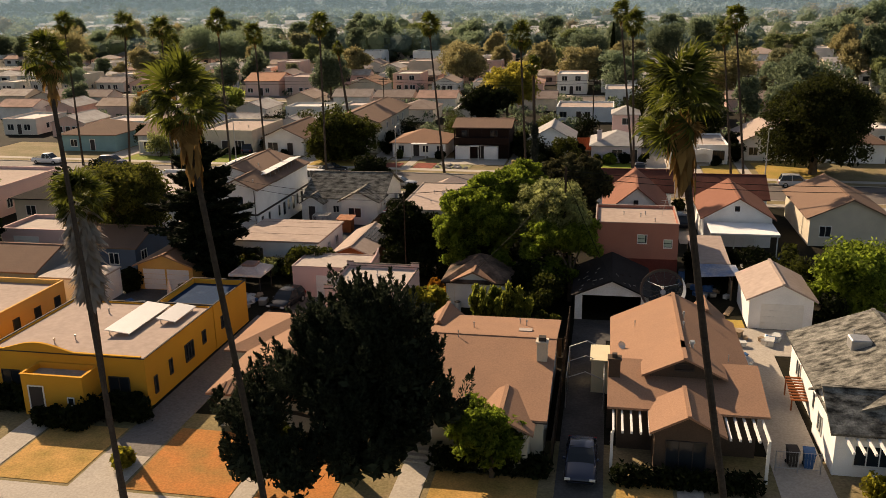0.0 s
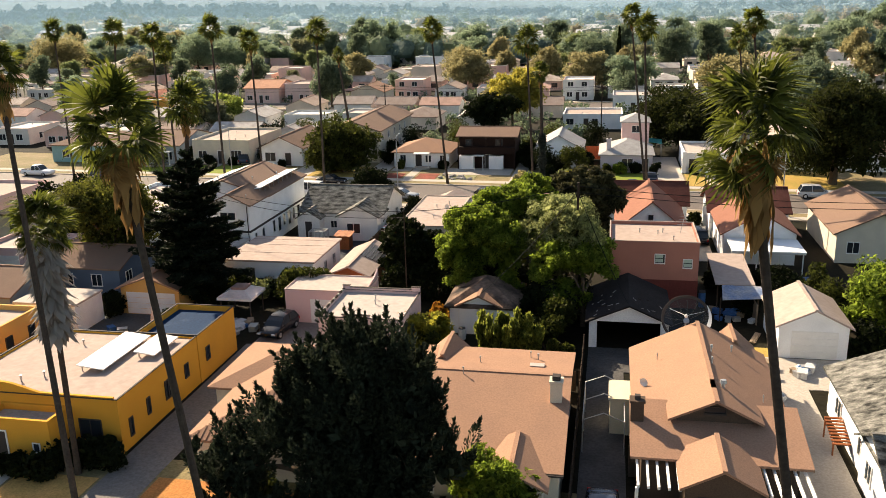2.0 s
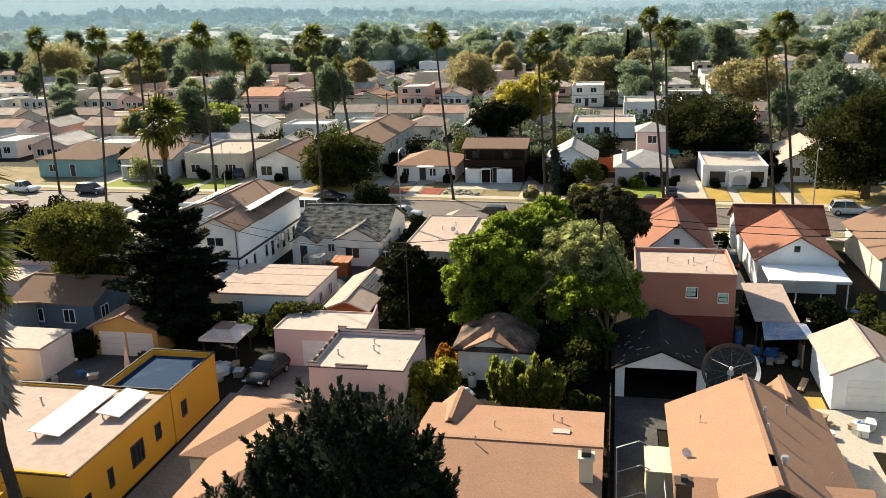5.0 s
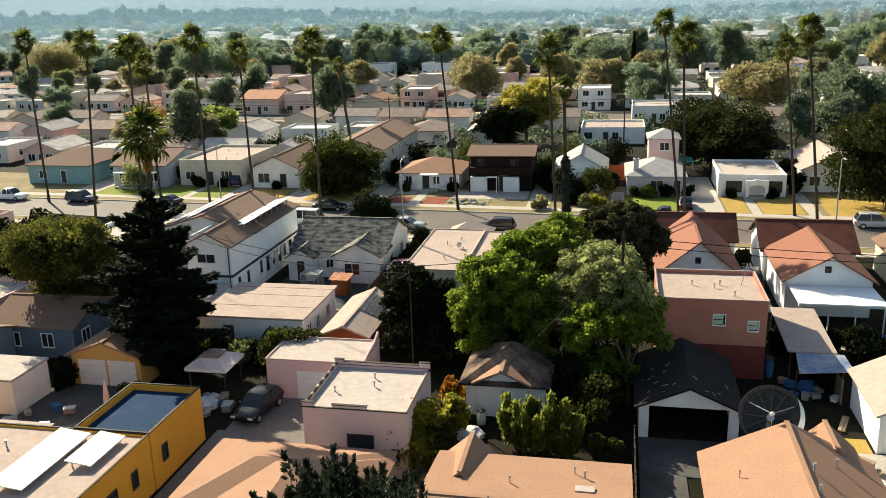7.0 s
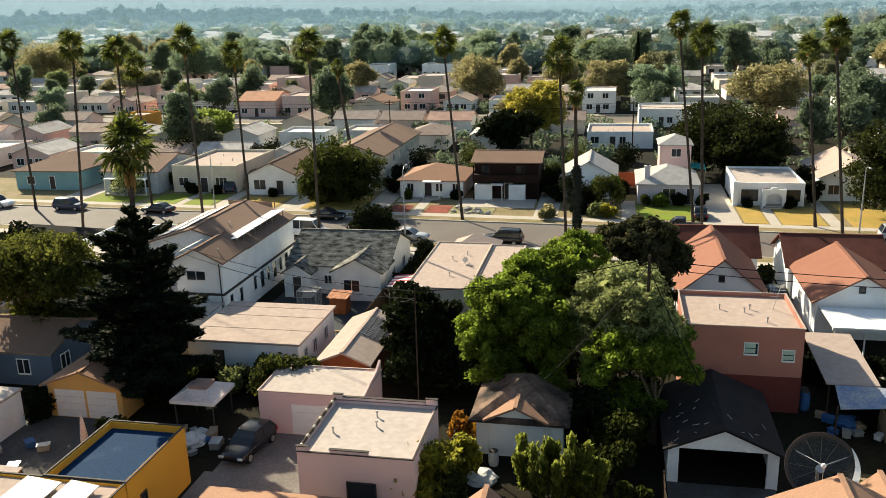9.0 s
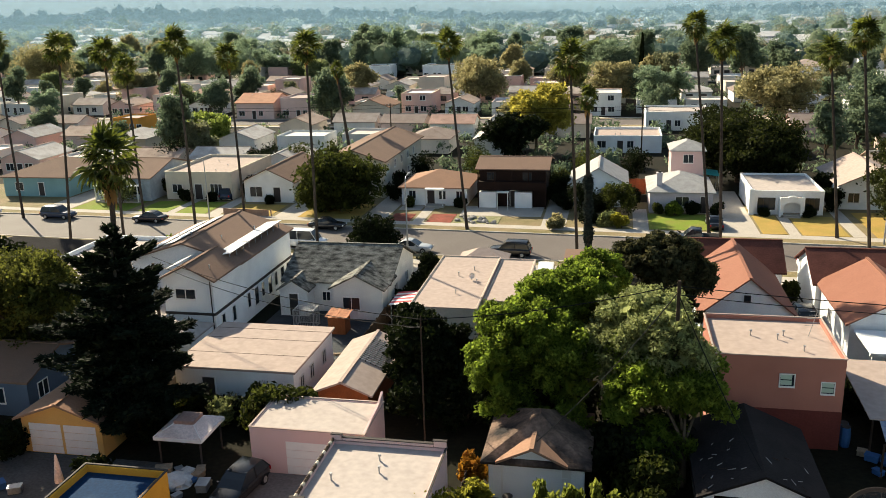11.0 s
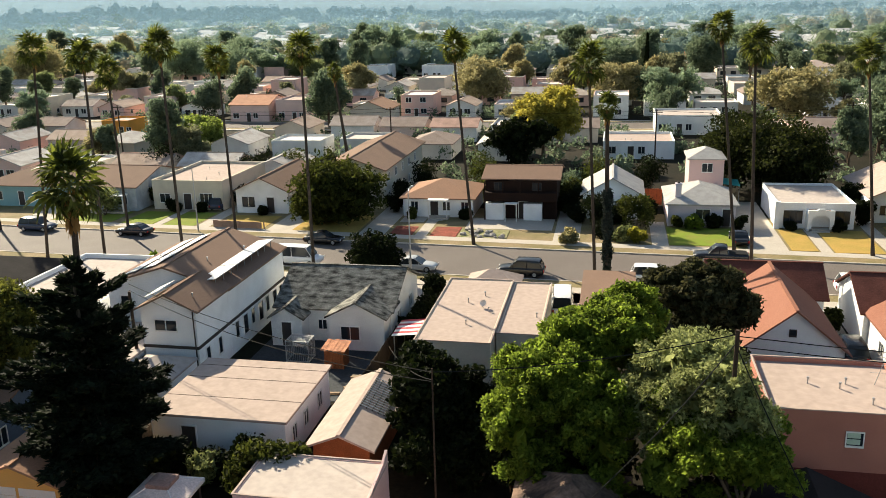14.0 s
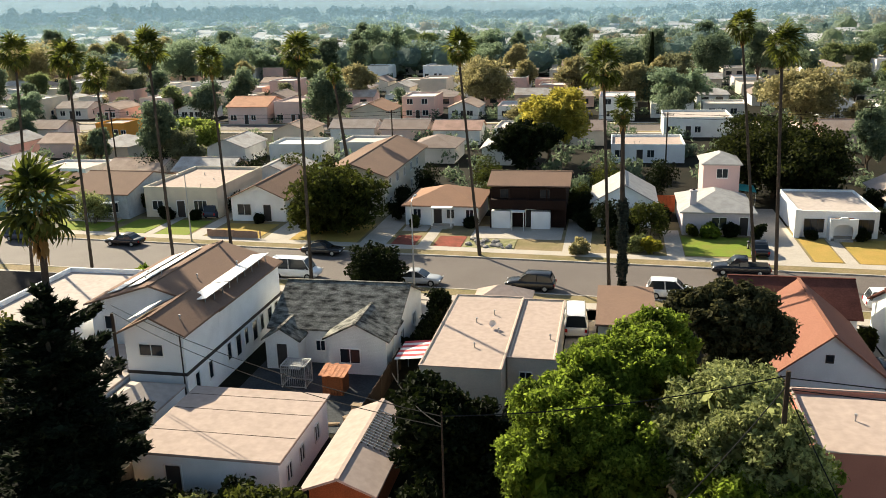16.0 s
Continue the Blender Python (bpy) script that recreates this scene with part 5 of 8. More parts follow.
ROWS = [(-67.4, 46, -65.3, 23.0), (-60.4, 46, -59.8, 22.4), (-65.6, 59.3, -65.7, 19.8), (-51.2, 46, -51.3, 23.2), (-51.4, 59.3, -51.7, 21.0), (-36.9, 46, -36.7, 22.6), (-22.5, 59.3, -24.4, 22.0), (-8.6, 46, -9.6, 20.9), (5.8, 59.3, 3.1, 23.6), (5.6, 46, 4.5, 22.4), (19.6, 59.3, 17.2, 20.4), (19.6, 46, 16.9, 22.8), (-84.2, 60, -84.2, 23.0)]
for i, (x, y, tx, tz) in enumerate(ROWS):
    palm(PN, x, y, tz, (tx, y, tz - 0.6), 0.17, 0.11, 1.0, 1.0, 0.4, False, 20 + i, 40)
IP = palm("shorter fan palm with ivy-wrapped trunk beside the street", -7.5, 46.2, 17, (-7.9, 46.2, 16.6), 0.3, 0.16, 0.66, 1.1, 0.5, False, 51, 46)
iv, ifc = leaves(np.random.default_rng(88), [(-0.02 * z, 0, z, 0.42 + 0.1 * math.sin(z * 2.3), 0.42 + 0.1 * math.sin(z * 1.7), 0.5) for z in [0.3 + 0.4 * k for k in range(23)]], 5200, 0.15, 0, 0.6)
raw("ivy", iv, ifc, leafmat("dusty_ivy", (0.012, 0.018, 0.014), (0.075, 0.09, 0.075), 0.1, 0.6), IP, "dusty grey-green ivy round the trunk")
palm("fan palm rising behind a dark conifer", -36.2, 6.2, 18, (-35.0, 6.2, 17.2), 0.22, 0.16, 1.15, 2.0, 1.0, False, 52, 48)
palm("distant fan palm among roofs", -49.6, 100, 16.4, (-51.5, 100, 16), 0.3, 0.16, 0.85, 1.5, 0.6, False, 53, 36)

# ---- trees ----
conifer("dark spreading conifer behind a yellow garage", -35.2, 5.6, 13.8, 5.9, 7, 15, 800)
tree("broad_tree", "broad green tree beside a blue cottage", -47.5, 12.0, 9.0, blobs_round(4, 5.2, 0.5, 9.3, 18, 0.7), 36000, 0.16, leafmat("broad_tree_leaves", (0.006, 0.010, 0.003), (0.24, 0.25, 0.05), 0.3, 0.42), 4, clump=0.75)
DOME = [(0.2, 0.8, 8.7, 1.8, 1.6, 2.3), (2.2, 0.6, 8.7, 1.8, 1.6, 2.2), (3.8, 0.5, 7.8, 1.5, 1.4, 2.2), (-1.2, 0.6, 7.3, 1.5, 1.5, 2.0), (1.0, -0.2, 6.8, 2.8, 2.1, 2.6), (3.8, 0, 6.0, 2.1, 1.9, 2.2), (-2.0, 0, 5.8, 2.0, 1.9, 2.2), (-4.6, -0.4, 3.9, 2.0, 1.8, 1.5), (-6.4, -0.6, 3.7, 1.1, 1.1, 1.1), (5.8, 0.2, 4.4, 1.2, 1.2, 1.3), (0.5, -0.8, 4.2, 2.6, 2.1, 2.4), (3.4, -0.8, 3.6, 2.0, 1.8, 1.8), (-4.5, -2.4, 1.9, 2.0, 1.6, 1.6), (-1.8, -2.8, 1.7, 2.0, 1.5, 1.6), (0.8, -2.0, 2.2, 1.7, 1.5, 1.8), (2.6, -1.6, 2.4, 1.6, 1.4, 1.7)]
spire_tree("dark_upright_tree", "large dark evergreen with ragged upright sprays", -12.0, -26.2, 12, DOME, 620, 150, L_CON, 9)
tree("bright_tree", "large bright green tree with feathery crown", -9.2, 9.5, 9, [(-1.0, 0, 6.5, 3.0, 3.2, 2.4), (1.8, 3.5, 7.6, 2.8, 2.8, 2.4), (-2.4, -1.5, 4.6, 2.1, 2.3, 2.1), (1.6, -1.5, 5.2, 2.5, 2.3, 2.5), (0.2, 2.5, 7.4, 2.5, 2.5, 2.1), (3.0, 6.0, 8.2, 2.1, 2.1, 1.9), (-2.0, 3.0, 5.6, 1.9, 2.1, 1.9), (-1.5, -2.5, 2.6, 1.6, 1.5, 1.6), (1.5, -3.0, 2.4, 1.6, 1.4, 1.6)], 85000, 0.14, L_GREEN, 11, 0.4, clump=0.5)
tree("olive_tree", "grey-green olive-like tree in a back yard", -3.4, 9.2, 9.5, [(0, 0, 7.6, 2.5, 2.3, 2.1), (1.8, -0.8, 6.2, 1.9, 1.9, 1.9), (-1.6, -1.0, 6.2, 1.8, 1.8, 1.8), (1.0, 1.8, 7.8, 1.9, 1.9, 1.5), (0, -1.5, 4.4, 2.4, 1.6, 1.8), (1.6, -3.6, 8.6, 1.4, 1.2, 1.4), (2.4, -3.9, 7.2, 1.5, 1.2, 1.5), (0.2, -2.6, 7.4, 1.6, 1.4, 1.5)], 46000, 0.13, L_OLIVE, 12, 0.3, clump=0.5)
tree("glossy_tree", "dark glossy broadleaf tree", -1.4, 23.0, 9.4, [(0, 0, 7.2, 2.8, 2.5, 2.3), (1.9, 0, 6.2, 2.0, 1.9, 1.9), (-1.7, 0.5, 7.4, 1.8, 1.7, 1.6), (0.5, 0, 4, 2.5, 2.2, 2.4)], 20000, 0.2, L_GLOSS, 13, 0.3, clump=0.45)
tree("low_bright_tree", "bright green tree crown over a dark yard", -0.9, 4.4, 8, [(0, 0, 5.5, 1.6, 1.5, 1.5), (1.4, 0.2, 5.1, 0.9, 0.9, 0.9), (-1.8, 0.4, 5.6, 1.4, 1.4, 1.4), (-3.4, 0.8, 4.4, 1.4, 1.4, 1.5), (-0.6, 2.2, 6.2, 1.5, 1.4, 1.4), (-2.6, 2.6, 6.4, 1.5, 1.4, 1.4), (1.4, 2.0, 5.4, 1.2, 1.2, 1.2), (-1.5, 0, 2.2, 2.2, 1.2, 1.4)], 34000, 0.14, L_GREEN, 14, 0.2, clump=0.55)
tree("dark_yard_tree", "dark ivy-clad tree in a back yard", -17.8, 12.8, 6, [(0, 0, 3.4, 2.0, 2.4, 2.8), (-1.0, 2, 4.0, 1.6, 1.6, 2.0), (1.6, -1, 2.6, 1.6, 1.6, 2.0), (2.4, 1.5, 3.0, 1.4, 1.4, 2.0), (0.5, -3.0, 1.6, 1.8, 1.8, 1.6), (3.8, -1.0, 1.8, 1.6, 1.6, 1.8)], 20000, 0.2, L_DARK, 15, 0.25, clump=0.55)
tree("big_dark_tree", "massive dark rounded tree beside the street", 31.5, 63.5, 12, blobs_round(21, 9.0, 0.5, 12.5, 22, 0.65), 34000, 0.24, L_DEEP, 16, 0.5, clump=1.0)
tree("dark_mound_tree", "large dark rounded tree behind a mission house", 13.0, 91, 10, blobs_round(22, 9.0, 0, 10.0, 22, 0.5), 26000, 0.27, L_DEEP, 17, 0.5, clump=1.1)
tree("street_tree", "dark green street tree before a long house", -41.0, 67.5, 7, blobs_round(23, 5.2, -0.8, 7.6, 26, 0.85), 20000, 0.24, L_MID, 18, 0.3, clump=0.8)
tree("yellow_tree", "yellow autumn tree among roofs", -19.0, 112, 12, blobs_round(24, 6.5, 3, 11.5, 16, 0.7), 16000, 0.3, leafmat("yellow_olive_leaves", (0.16, 0.15, 0.03), (0.50, 0.42, 0.08), 0.5, 0.6), 19, 0.3, clump=0.9)
tree("dark_under_tree", "dark green tree among roofs", -22.0, 104, 7, blobs_round(29, 5.5, 0.5, 7.5, 14, 0.6), 8000, 0.34, L_DARK, 25, 0.3, clump=0.9)
tree("small_front_tree", "small yellow-green tree before a tan bungalow", -3.8, -25.2, 4, blobs_round(25, 2.4, 0.8, 4.2, 12, 0.7), 14000, 0.15, L_GREEN, 20, 0.15, clump=0.4)
tree("right_garden_tree", "green tree beside a white garage", 21.5, 4.0, 5, blobs_round(26, 4.0, 0.4, 5.2, 16, 0.6), 16000, 0.2, L_GREEN, 21, 0.2, clump=0.6)
shrub("round clipped dark bush by the street", -29.9, 44.2, [(0, 0, 2.6, 2.5, 2.3, 2.6)], 13000, 0.17, L_DARK, 31, "round_bush")
shrub("yellow-green bush beside a pink house", -13.7, -5.0, blobs_round(27, 2.4, 0.2, 3.4, 12, 0.8), 9000, 0.17, L_YELL, 32)
for i, (x, y, r, h) in enumerate(((-7.6, -2.4, 1.0, 3.2), (-6.5, -3.0, 1.1, 2.8), (-5.4, -2.6, 1.0, 3.4), (-4.4, -3.2, 0.8, 2.4))):
    culms = random.Random(300 + i)
    stand = []
    for k in range(9):
        a, q, lean = culms.uniform(0, 6.28), r * culms.random() ** 0.6, culms.uniform(0.2, 0.5)
        top = h * culms.uniform(0.6, 1.1)
        stand += [(math.cos(a) * q * (0.6 + lean * t), math.sin(a) * q * (0.6 + lean * t), top * (0.3 + 0.62 * t), 0.22 + 0.1 * t, 0.22 + 0.1 * t, 0.42) for t in (0.0, 0.35, 0.7, 1.0)]
    shrub("feathery yellow-green bamboo clump in a yard", x, y, stand, 2600, 0.2, L_BAMB, 330 + i, "bamboo", "bamboo clumps", 1.9)

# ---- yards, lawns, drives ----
# Concrete darkened in its base colour for drives and yards lying in shade.
SHADECONC = mat("shaded_concrete", (0.10, 0.095, 0.09), 0.9, 0.35, 0.4, 6, 0.25, dirt=(0.05, 0.047, 0.045))
REDBED = mat("red_planting_bed", (0.26, 0.07, 0.05), 0.95, 0.4, 0.8, 7, 0.6, dirt=(0.12, 0.05, 0.03))
ROCKS = mat("rock_garden", (0.30, 0.27, 0.16), 0.95, 0.5, 1.2, 5, 0.8, dirt=(0.10, 0.12, 0.03))
sheet("driveway_1", "worn concrete drive beside a yellow bungalow", [(-27.0, -24.0, -30.0, -3.0), (-24.0, -19.6, -8.5, -3.0), (-26.5, -19.6, -3.0, 2.1)], 0.002, 0.05, mat("stained_concrete", (0.19, 0.17, 0.155), 0.9, 0.3, 0.4, 6, 0.25, dirt=(0.14, 0.125, 0.115)), "driveway")
sheet("drive_apron", "pale clean concrete apron at the street", [(-27.0, -24.0, -30.0, -26.2)], 0.051, 0.06, CONCRETE, "driveway")
sheet("driveway_2", "worn concrete drive to an open garage", [(-0.3, 2.3, -30.0, 0.0), (2.3, 5.5, -4.4, 0.0)], 0.002, 0.05, SHADECONC, "driveway")
sheet("driveway_3", "pale concrete drive to a white garage", [(11.6, 14.5, -30.0, -0.2), (14.5, 18.5, -5.5, -0.2)], 0.002, 0.05, CONCRETE, "driveway")
# The white house's shadow over this yard is put into the concrete colour.
sheet("yard_1", "grey concrete yard behind a cottage", [(-34.7, -24.3, 18.6, 29.2)], 0.002, 0.05, mat("deep_shade_concrete", (0.055, 0.06, 0.065), 0.85, 0.35, 0.5, 6, 0.25, dirt=(0.03, 0.032, 0.035)), "yard")
sheet("yard_2", "paved yard between garages", [(-44.0, -31.5, -9.8, 2.2)], 0.002, 0.04, SHADECONC, "yard")
sheet("yard_3", "dry straw-coloured yard with scattered scrap", [(9.0, 13.2, -5.5, 1.6)], 0.002, 0.04, GOLDLAWN, "yard")
sheet("front_lawn_1", "dry brown front lawn", [(-32.2, -27.2, -29.6, -23.2)], 0.002, 0.06, DRYGRASS, "lawn")
sheet("front_lawn_2", "dry orange-brown front lawn", [(-23.8, -17.6, -29.6, -22.6), (-16.2, -12.0, -29.6, -23.0)], 0.002, 0.06, mat("scorched_grass", (0.50, 0.19, 0.06), 0.95, 0.35, 0.5, 9, 0.6, dirt=(0.25, 0.17, 0.06)), "lawn")
sheet("front_lawn_3", "dull green front lawn in shade", [(-7.0, -1.2, -29.6, -25.0), (3.0, 6.0, -29.6, -24.5)], 0.002, 0.06, DRYGRASS, "lawn")
sheet("front_path_1", "pale concrete front path", [(-34.4, -32.4, -29.8, -22.6), (-17.5, -16.3, -29.8, -22.6), (-9.0, -7.4, -29.8, -22.8), (6.2, 7.6, -29.8, -23.8)], 0.002, 0.07, CONCRETE, "path")
part_steps = thing("front_steps", -8.1, -22.9, 0, "pale concrete front steps of a tan bungalow", "steps")
for i in range(4):
    part("step", boxes((-1.1, 1.1, -1.6 + 0.35 * i, -1.25 + 0.35 * i, 0, 0.18 * (i + 1)), bevel=0.015), CONCRETE, part_steps)
# beyond the middle street
strip("front_yards_far", "dusty dry ground of the front yards", [(-112, 52, 60.8, 76)], 0.0, 0.036, VERGE, "ground")
sheet("front_yards_near", "dusty dry ground of the front yards", [(-46, 30, -29.9, -20.6)], 0.0, 0.034, VERGE, "ground")
sheet("drive_far_1", "pale concrete drives between houses", [(-37.2, -34.0, 61.0, 84.0), (-13.8, -10.8, 61.0, 79.0), (7.5, 11.6, 60.4, 84.0), (-49.3, -46.0, 62.5, 84.0), (-59.2, -57.4, 63.5, 80), (-85.5, -81.0, 65, 84), (21.5, 23.0, 60, 84)], 0.002, 0.05, CONCRETE, "driveway")
sheet("path_far_1", "pale concrete front paths", [(-2.7, -0.9, 60.6, 72.0), (-30.2, -28.8, 61.8, 71.5), (-24.8, -14.2, 66.5, 72.0), (-33.6, -30.5, 69.0, 72.0), (14.8, 16.0, 60.0, 70.0), (-65.4, -64.2, 63.5, 73)], 0.002, 0.06, CONCRETE, "path")
sheet("lawn_far_1", "green front lawns", [(-0.8, 6.6, 61.6, 69.4), (-70.2, -65.5, 64.0, 71.5), (-64.0, -59.6, 63.8, 71.5), (-80.6, -71.8, 64.8, 71.0)], 0.002, 0.07, LAWN, "lawn")
sheet("lawn_far_2", "yellowed front lawns", [(11.9, 14.6, 60.6, 69.6), (16.2, 21.2, 60.2, 69.6), (24.0, 33.0, 59.5, 72.0), (-56.6, -50.0, 63.4, 70.5), (-46.0, -37.6, 62.4, 72.0)], 0.002, 0.07, GOLDLAWN, "lawn")
sheet("bed_far_1", "red planting beds before a house", [(-33.4, -30.6, 62.0, 66.8), (-28.4, -25.2, 62.0, 67.0)], 0.002, 0.08, REDBED, "planting bed")
sheet("rock_garden", "rock garden with low yellow-green plants", [(-25.0, -19.2, 61.6, 66.2)], 0.002, 0.09, ROCKS, "rock garden")
sheet("frontage_1", "pale dusty frontage beside the street", [(-34.0, -24.4, 39.2, 44.5), (-21.0, -9.6, 41.0, 44.0), (-12.0, -9.6, 30.0, 44.0), (9.9, 11.6, 24.0, 43.0), (-100.0, -45.0, 42.5, 46.5)], 0.002, 0.05, CONCRETE, "frontage")

rocks = random.Random(8)
for i in range(26):
    r = rocks.uniform(0.2, 0.5)
    b = bmesh.new()
    bmesh.ops.create_icosphere(b, subdivisions=1, radius=r)
    for q in b.verts:
        q.co *= rocks.uniform(0.75, 1.2)
        q.co.z *= 0.7
    o = part("rock", b, OLDCONC)
    o.location = (rocks.uniform(-24.6, -19.6), rocks.uniform(62, 66), 0.15)
    tagged(o, "rounded grey garden rock in a planting bed", "rock", "garden rocks")

# ---- cars ----


def car(kind, paint, x, y, turn, label):
    """Body of stations along the length, with cabin, glass, four wheels, lights."""
    L, Wd, hb, hr = {"suv": (4.7, 1.85, 1.0, 1.72), "sedan": (4.6, 1.78, 0.88, 1.42), "van": (5.2, 1.95, 1.1, 2.05), "pickup": (5.5, 1.9, 1.02, 1.75), "hatchback": (4.2, 1.74, 0.9, 1.5)}[kind]
    ob = thing(kind, x, y, 0.03, label, "car", "parked cars", rz=turn)
    w = Wd / 2
    bm = bmesh.new()
    rings = []
    for fx, fw, zl, ft in ((-0.5, 0.78, 0.45, 0.74), (-0.488, 0.88, 0.34, 0.9), (-0.45, 0.95, 0.27, 0.985), (-0.36, 0.985, 0.24, 1.0), (-0.15, 1.0, 0.24, 1.0), (0.1, 1.0, 0.24, 1.0), (0.22, 0.995, 0.24, 0.985), (0.32, 0.985, 0.24, 0.95), (0.42, 0.95, 0.26, 0.88), (0.475, 0.87, 0.31, 0.78), (0.5, 0.74, 0.42, 0.62)):
        zt, q = hb * ft, w * fw
        half = [(q * 0.88, zl), (q * 0.99, zl + 0.12), (q, zl + 0.4 * (zt - zl)), (q * 0.985, zl + 0.72 * (zt - zl)), (q * 0.93, zt - 0.05), (q * 0.8, zt), (q * 0.4, zt + 0.025)]
        rings.append([bm.verts.new((L * fx, y, z)) for y, z in half + [(-y, z) for y, z in half[::-1]]])
    for r0, r1 in zip(rings, rings[1:]):
        for k in range(14):
            bm.faces.new((r0[k], r1[k], r1[(k + 1) % 14], r0[(k + 1) % 14]))
    bm.faces.new(rings[0])
    bm.faces.new(rings[-1][::-1])
    for q in bm.faces:
        q.smooth = True
    body = part("body", bm, CARPAINT[paint], ob)
    c0, c1 = {"suv": (-L / 2 + 0.14, L * 0.24), "sedan": (-L * 0.36, L * 0.22), "van": (-L / 2 + 0.1, L * 0.36), "pickup": (-L * 0.12, L * 0.24), "hatchback": (-L / 2 + 0.12, L * 0.25)}[kind]
    rear, front = {"suv": (0.35, 0.85), "sedan": (0.8, 0.95), "van": (0.12, 0.7), "pickup": (0.15, 0.8), "hatchback": (0.5, 0.95)}[kind]
    bm = bmesh.new()
    pr = [(c0, hb - 0.04, 0.9), (c0 + rear * 0.55, hb + 0.62 * (hr - hb), 0.81), (c0 + rear, hr - 0.03, 0.72), (c1 - front, hr, 0.73), (c1 - front * 0.5, hb + 0.56 * (hr - hb), 0.82), (c1, hb - 0.04, 0.88)]
    a = [bm.verts.new((px, -w * k, pz)) for px, pz, k in pr]
    c = [bm.verts.new((px, w * k, pz)) for px, pz, k in pr]
    bm.faces.new(a[::-1])
    bm.faces.new(c)
    for i in range(6):
        bm.faces.new((a[i], a[(i + 1) % 6], c[(i + 1) % 6], c[i]))
    part("window_glass", bm, GLASS, ob)
    bm = bmesh.new()
    ends = [(c0 + rear - 0.08, -0.05), (c0 + rear + 0.12, 0.02), ((c0 + c1) / 2, 0.055), (c1 - front - 0.12, 0.03), (c1 - front + 0.1, -0.04)]
    top = [[bm.verts.new((px, w * k, hr + dz + lift)) for k, lift in ((-0.745, -0.035), (-0.6, 0.0), (0, 0.025), (0.6, 0.0), (0.745, -0.035))] for px, dz in ends]
    for r0, r1 in zip(top, top[1:]):
        for k in range(4):
            bm.faces.new((r0[k], r1[k], r1[k + 1], r0[k + 1]))
    for q in bm.faces:
        q.smooth = True
    part("roof", bm, CARPAINT[paint], ob)
    mid = (c0 + c1) / 2 - 0.1
    for lo, hi in (((c0, hb - 0.04, 0.9), (c0 + rear, hr - 0.03, 0.73)), ((mid, hb - 0.04, 0.91), (mid - 0.05, hr - 0.02, 0.74)), ((c1 - 0.02, hb - 0.04, 0.88), (c1 - front, hr - 0.01, 0.735))):
        for sy in (-1, 1):
            part("pillar", tube(bmesh.new(), [(lo[0], sy * w * lo[2], lo[1]), (hi[0], sy * w * hi[2], hi[1])], [0.045, 0.04], 6), CARPAINT[paint], ob)
    for sy in (-1, 1):
        part("mirror", boxes((c1 - 0.45, c1 - 0.33, sy * (w + 0.06) - 0.08, sy * (w + 0.06) + 0.08, hb - 0.02, hb + 0.12), bevel=0.02), CARPAINT[paint], ob)
    if kind == "pickup":
        part("bed", boxes((-L / 2 + 0.2, c0 - 0.1, -w + 0.2, w - 0.2, hb, hb + 0.04)), RUBBER, ob)
    for sx in (-L * 0.31, L * 0.31):
        for sy in (-1, 1):
            bm = bmesh.new()
            tube(bm, [(sx, sy * (w - 0.22), 0.34), (sx, sy * (w - 0.03), 0.34), (sx, sy * (w + 0.012), 0.34)], [0.34, 0.34, 0.31], 16)
            wh = part("wheel", bm, RUBBER, ob)
            bm = bmesh.new()
            tube(bm, [(sx, sy * (w - 0.05), 0.34), (sx, sy * (w + 0.025), 0.34)], [0.2, 0.2], 10)
            part("rim", bm, METALG, wh)
    for sy in (-1, 1):
        part("headlight", boxes((L / 2 - 0.05, L / 2 + 0.02, sy * w * 0.75 - 0.16, sy * w * 0.75 + 0.16, hb * 0.62, hb * 0.76)), PANELW, body)
        part("tail_light", boxes((-L / 2 - 0.02, -L / 2 + 0.04, sy * w * 0.8 - 0.1, sy * w * 0.8 + 0.1, hb * 0.6, hb * 0.85)), mat("red_lens", (0.4, 0.02, 0.02), 0.2, 0.02), body)
    return ob


def near_kerb(x):
    return 46.6 + 1.15 + SKEW * x


def far_kerb(x):
    return 57.2 - 1.15 + SKEW * x


ang = math.degrees(math.atan(SKEW))
car("hatchback", "black", -25.3, -0.3, -98, "black hatchback parked in a concrete yard")
car("sedan", "navy", 1.05, -23.4, -90, "dark blue saloon parked in a shaded drive")
car("suv", "black", -16.0, near_kerb(-16) + 0.2, ang + 180, "black estate car parked at the kerb")
car("sedan", "silver", -27.0, near_kerb(-27), ang, "grey saloon car parked at the kerb")
car("van", "white", -40.0, near_kerb(-40), ang, "white van parked at the kerb")
car("suv", "white", -3.0, near_kerb(-3), ang, "white car parked at the kerb")
car("pickup", "black", 4.0, far_kerb(4), ang + 180, "black pickup parked at the far kerb")
car("sedan", "black", -40.0, far_kerb(-40), ang, "dark saloon parked at the far kerb")
car("sedan", "black", -65.0, far_kerb(-65), ang + 180, "black saloon parked at the far kerb")
car("suv", "navy", -79.0, far_kerb(-79), ang, "dark blue car parked at the far kerb")
car("pickup", "white", -91.5, far_kerb(-91), ang, "white pickup parked at the far kerb")
car("van", "white", -11.3, 39.0, 93, "white van parked on a drive")
car("suv", "white", 15.4, near_kerb(15.4), ang, "white van-like car parked at the kerb")
car("suv", "navy", -60.4, 74.5, 90, "pale blue car on a drive")
car("suv", "black", 10.6, 31.5, 90, "black car on a narrow drive between houses")
car("sedan", "black", 6.8, 63.5, 90, "dark car on a drive before a lilac house")
car("suv", "silver", 27.5, far_kerb(27.5), ang, "silver car parked under a dark tree")

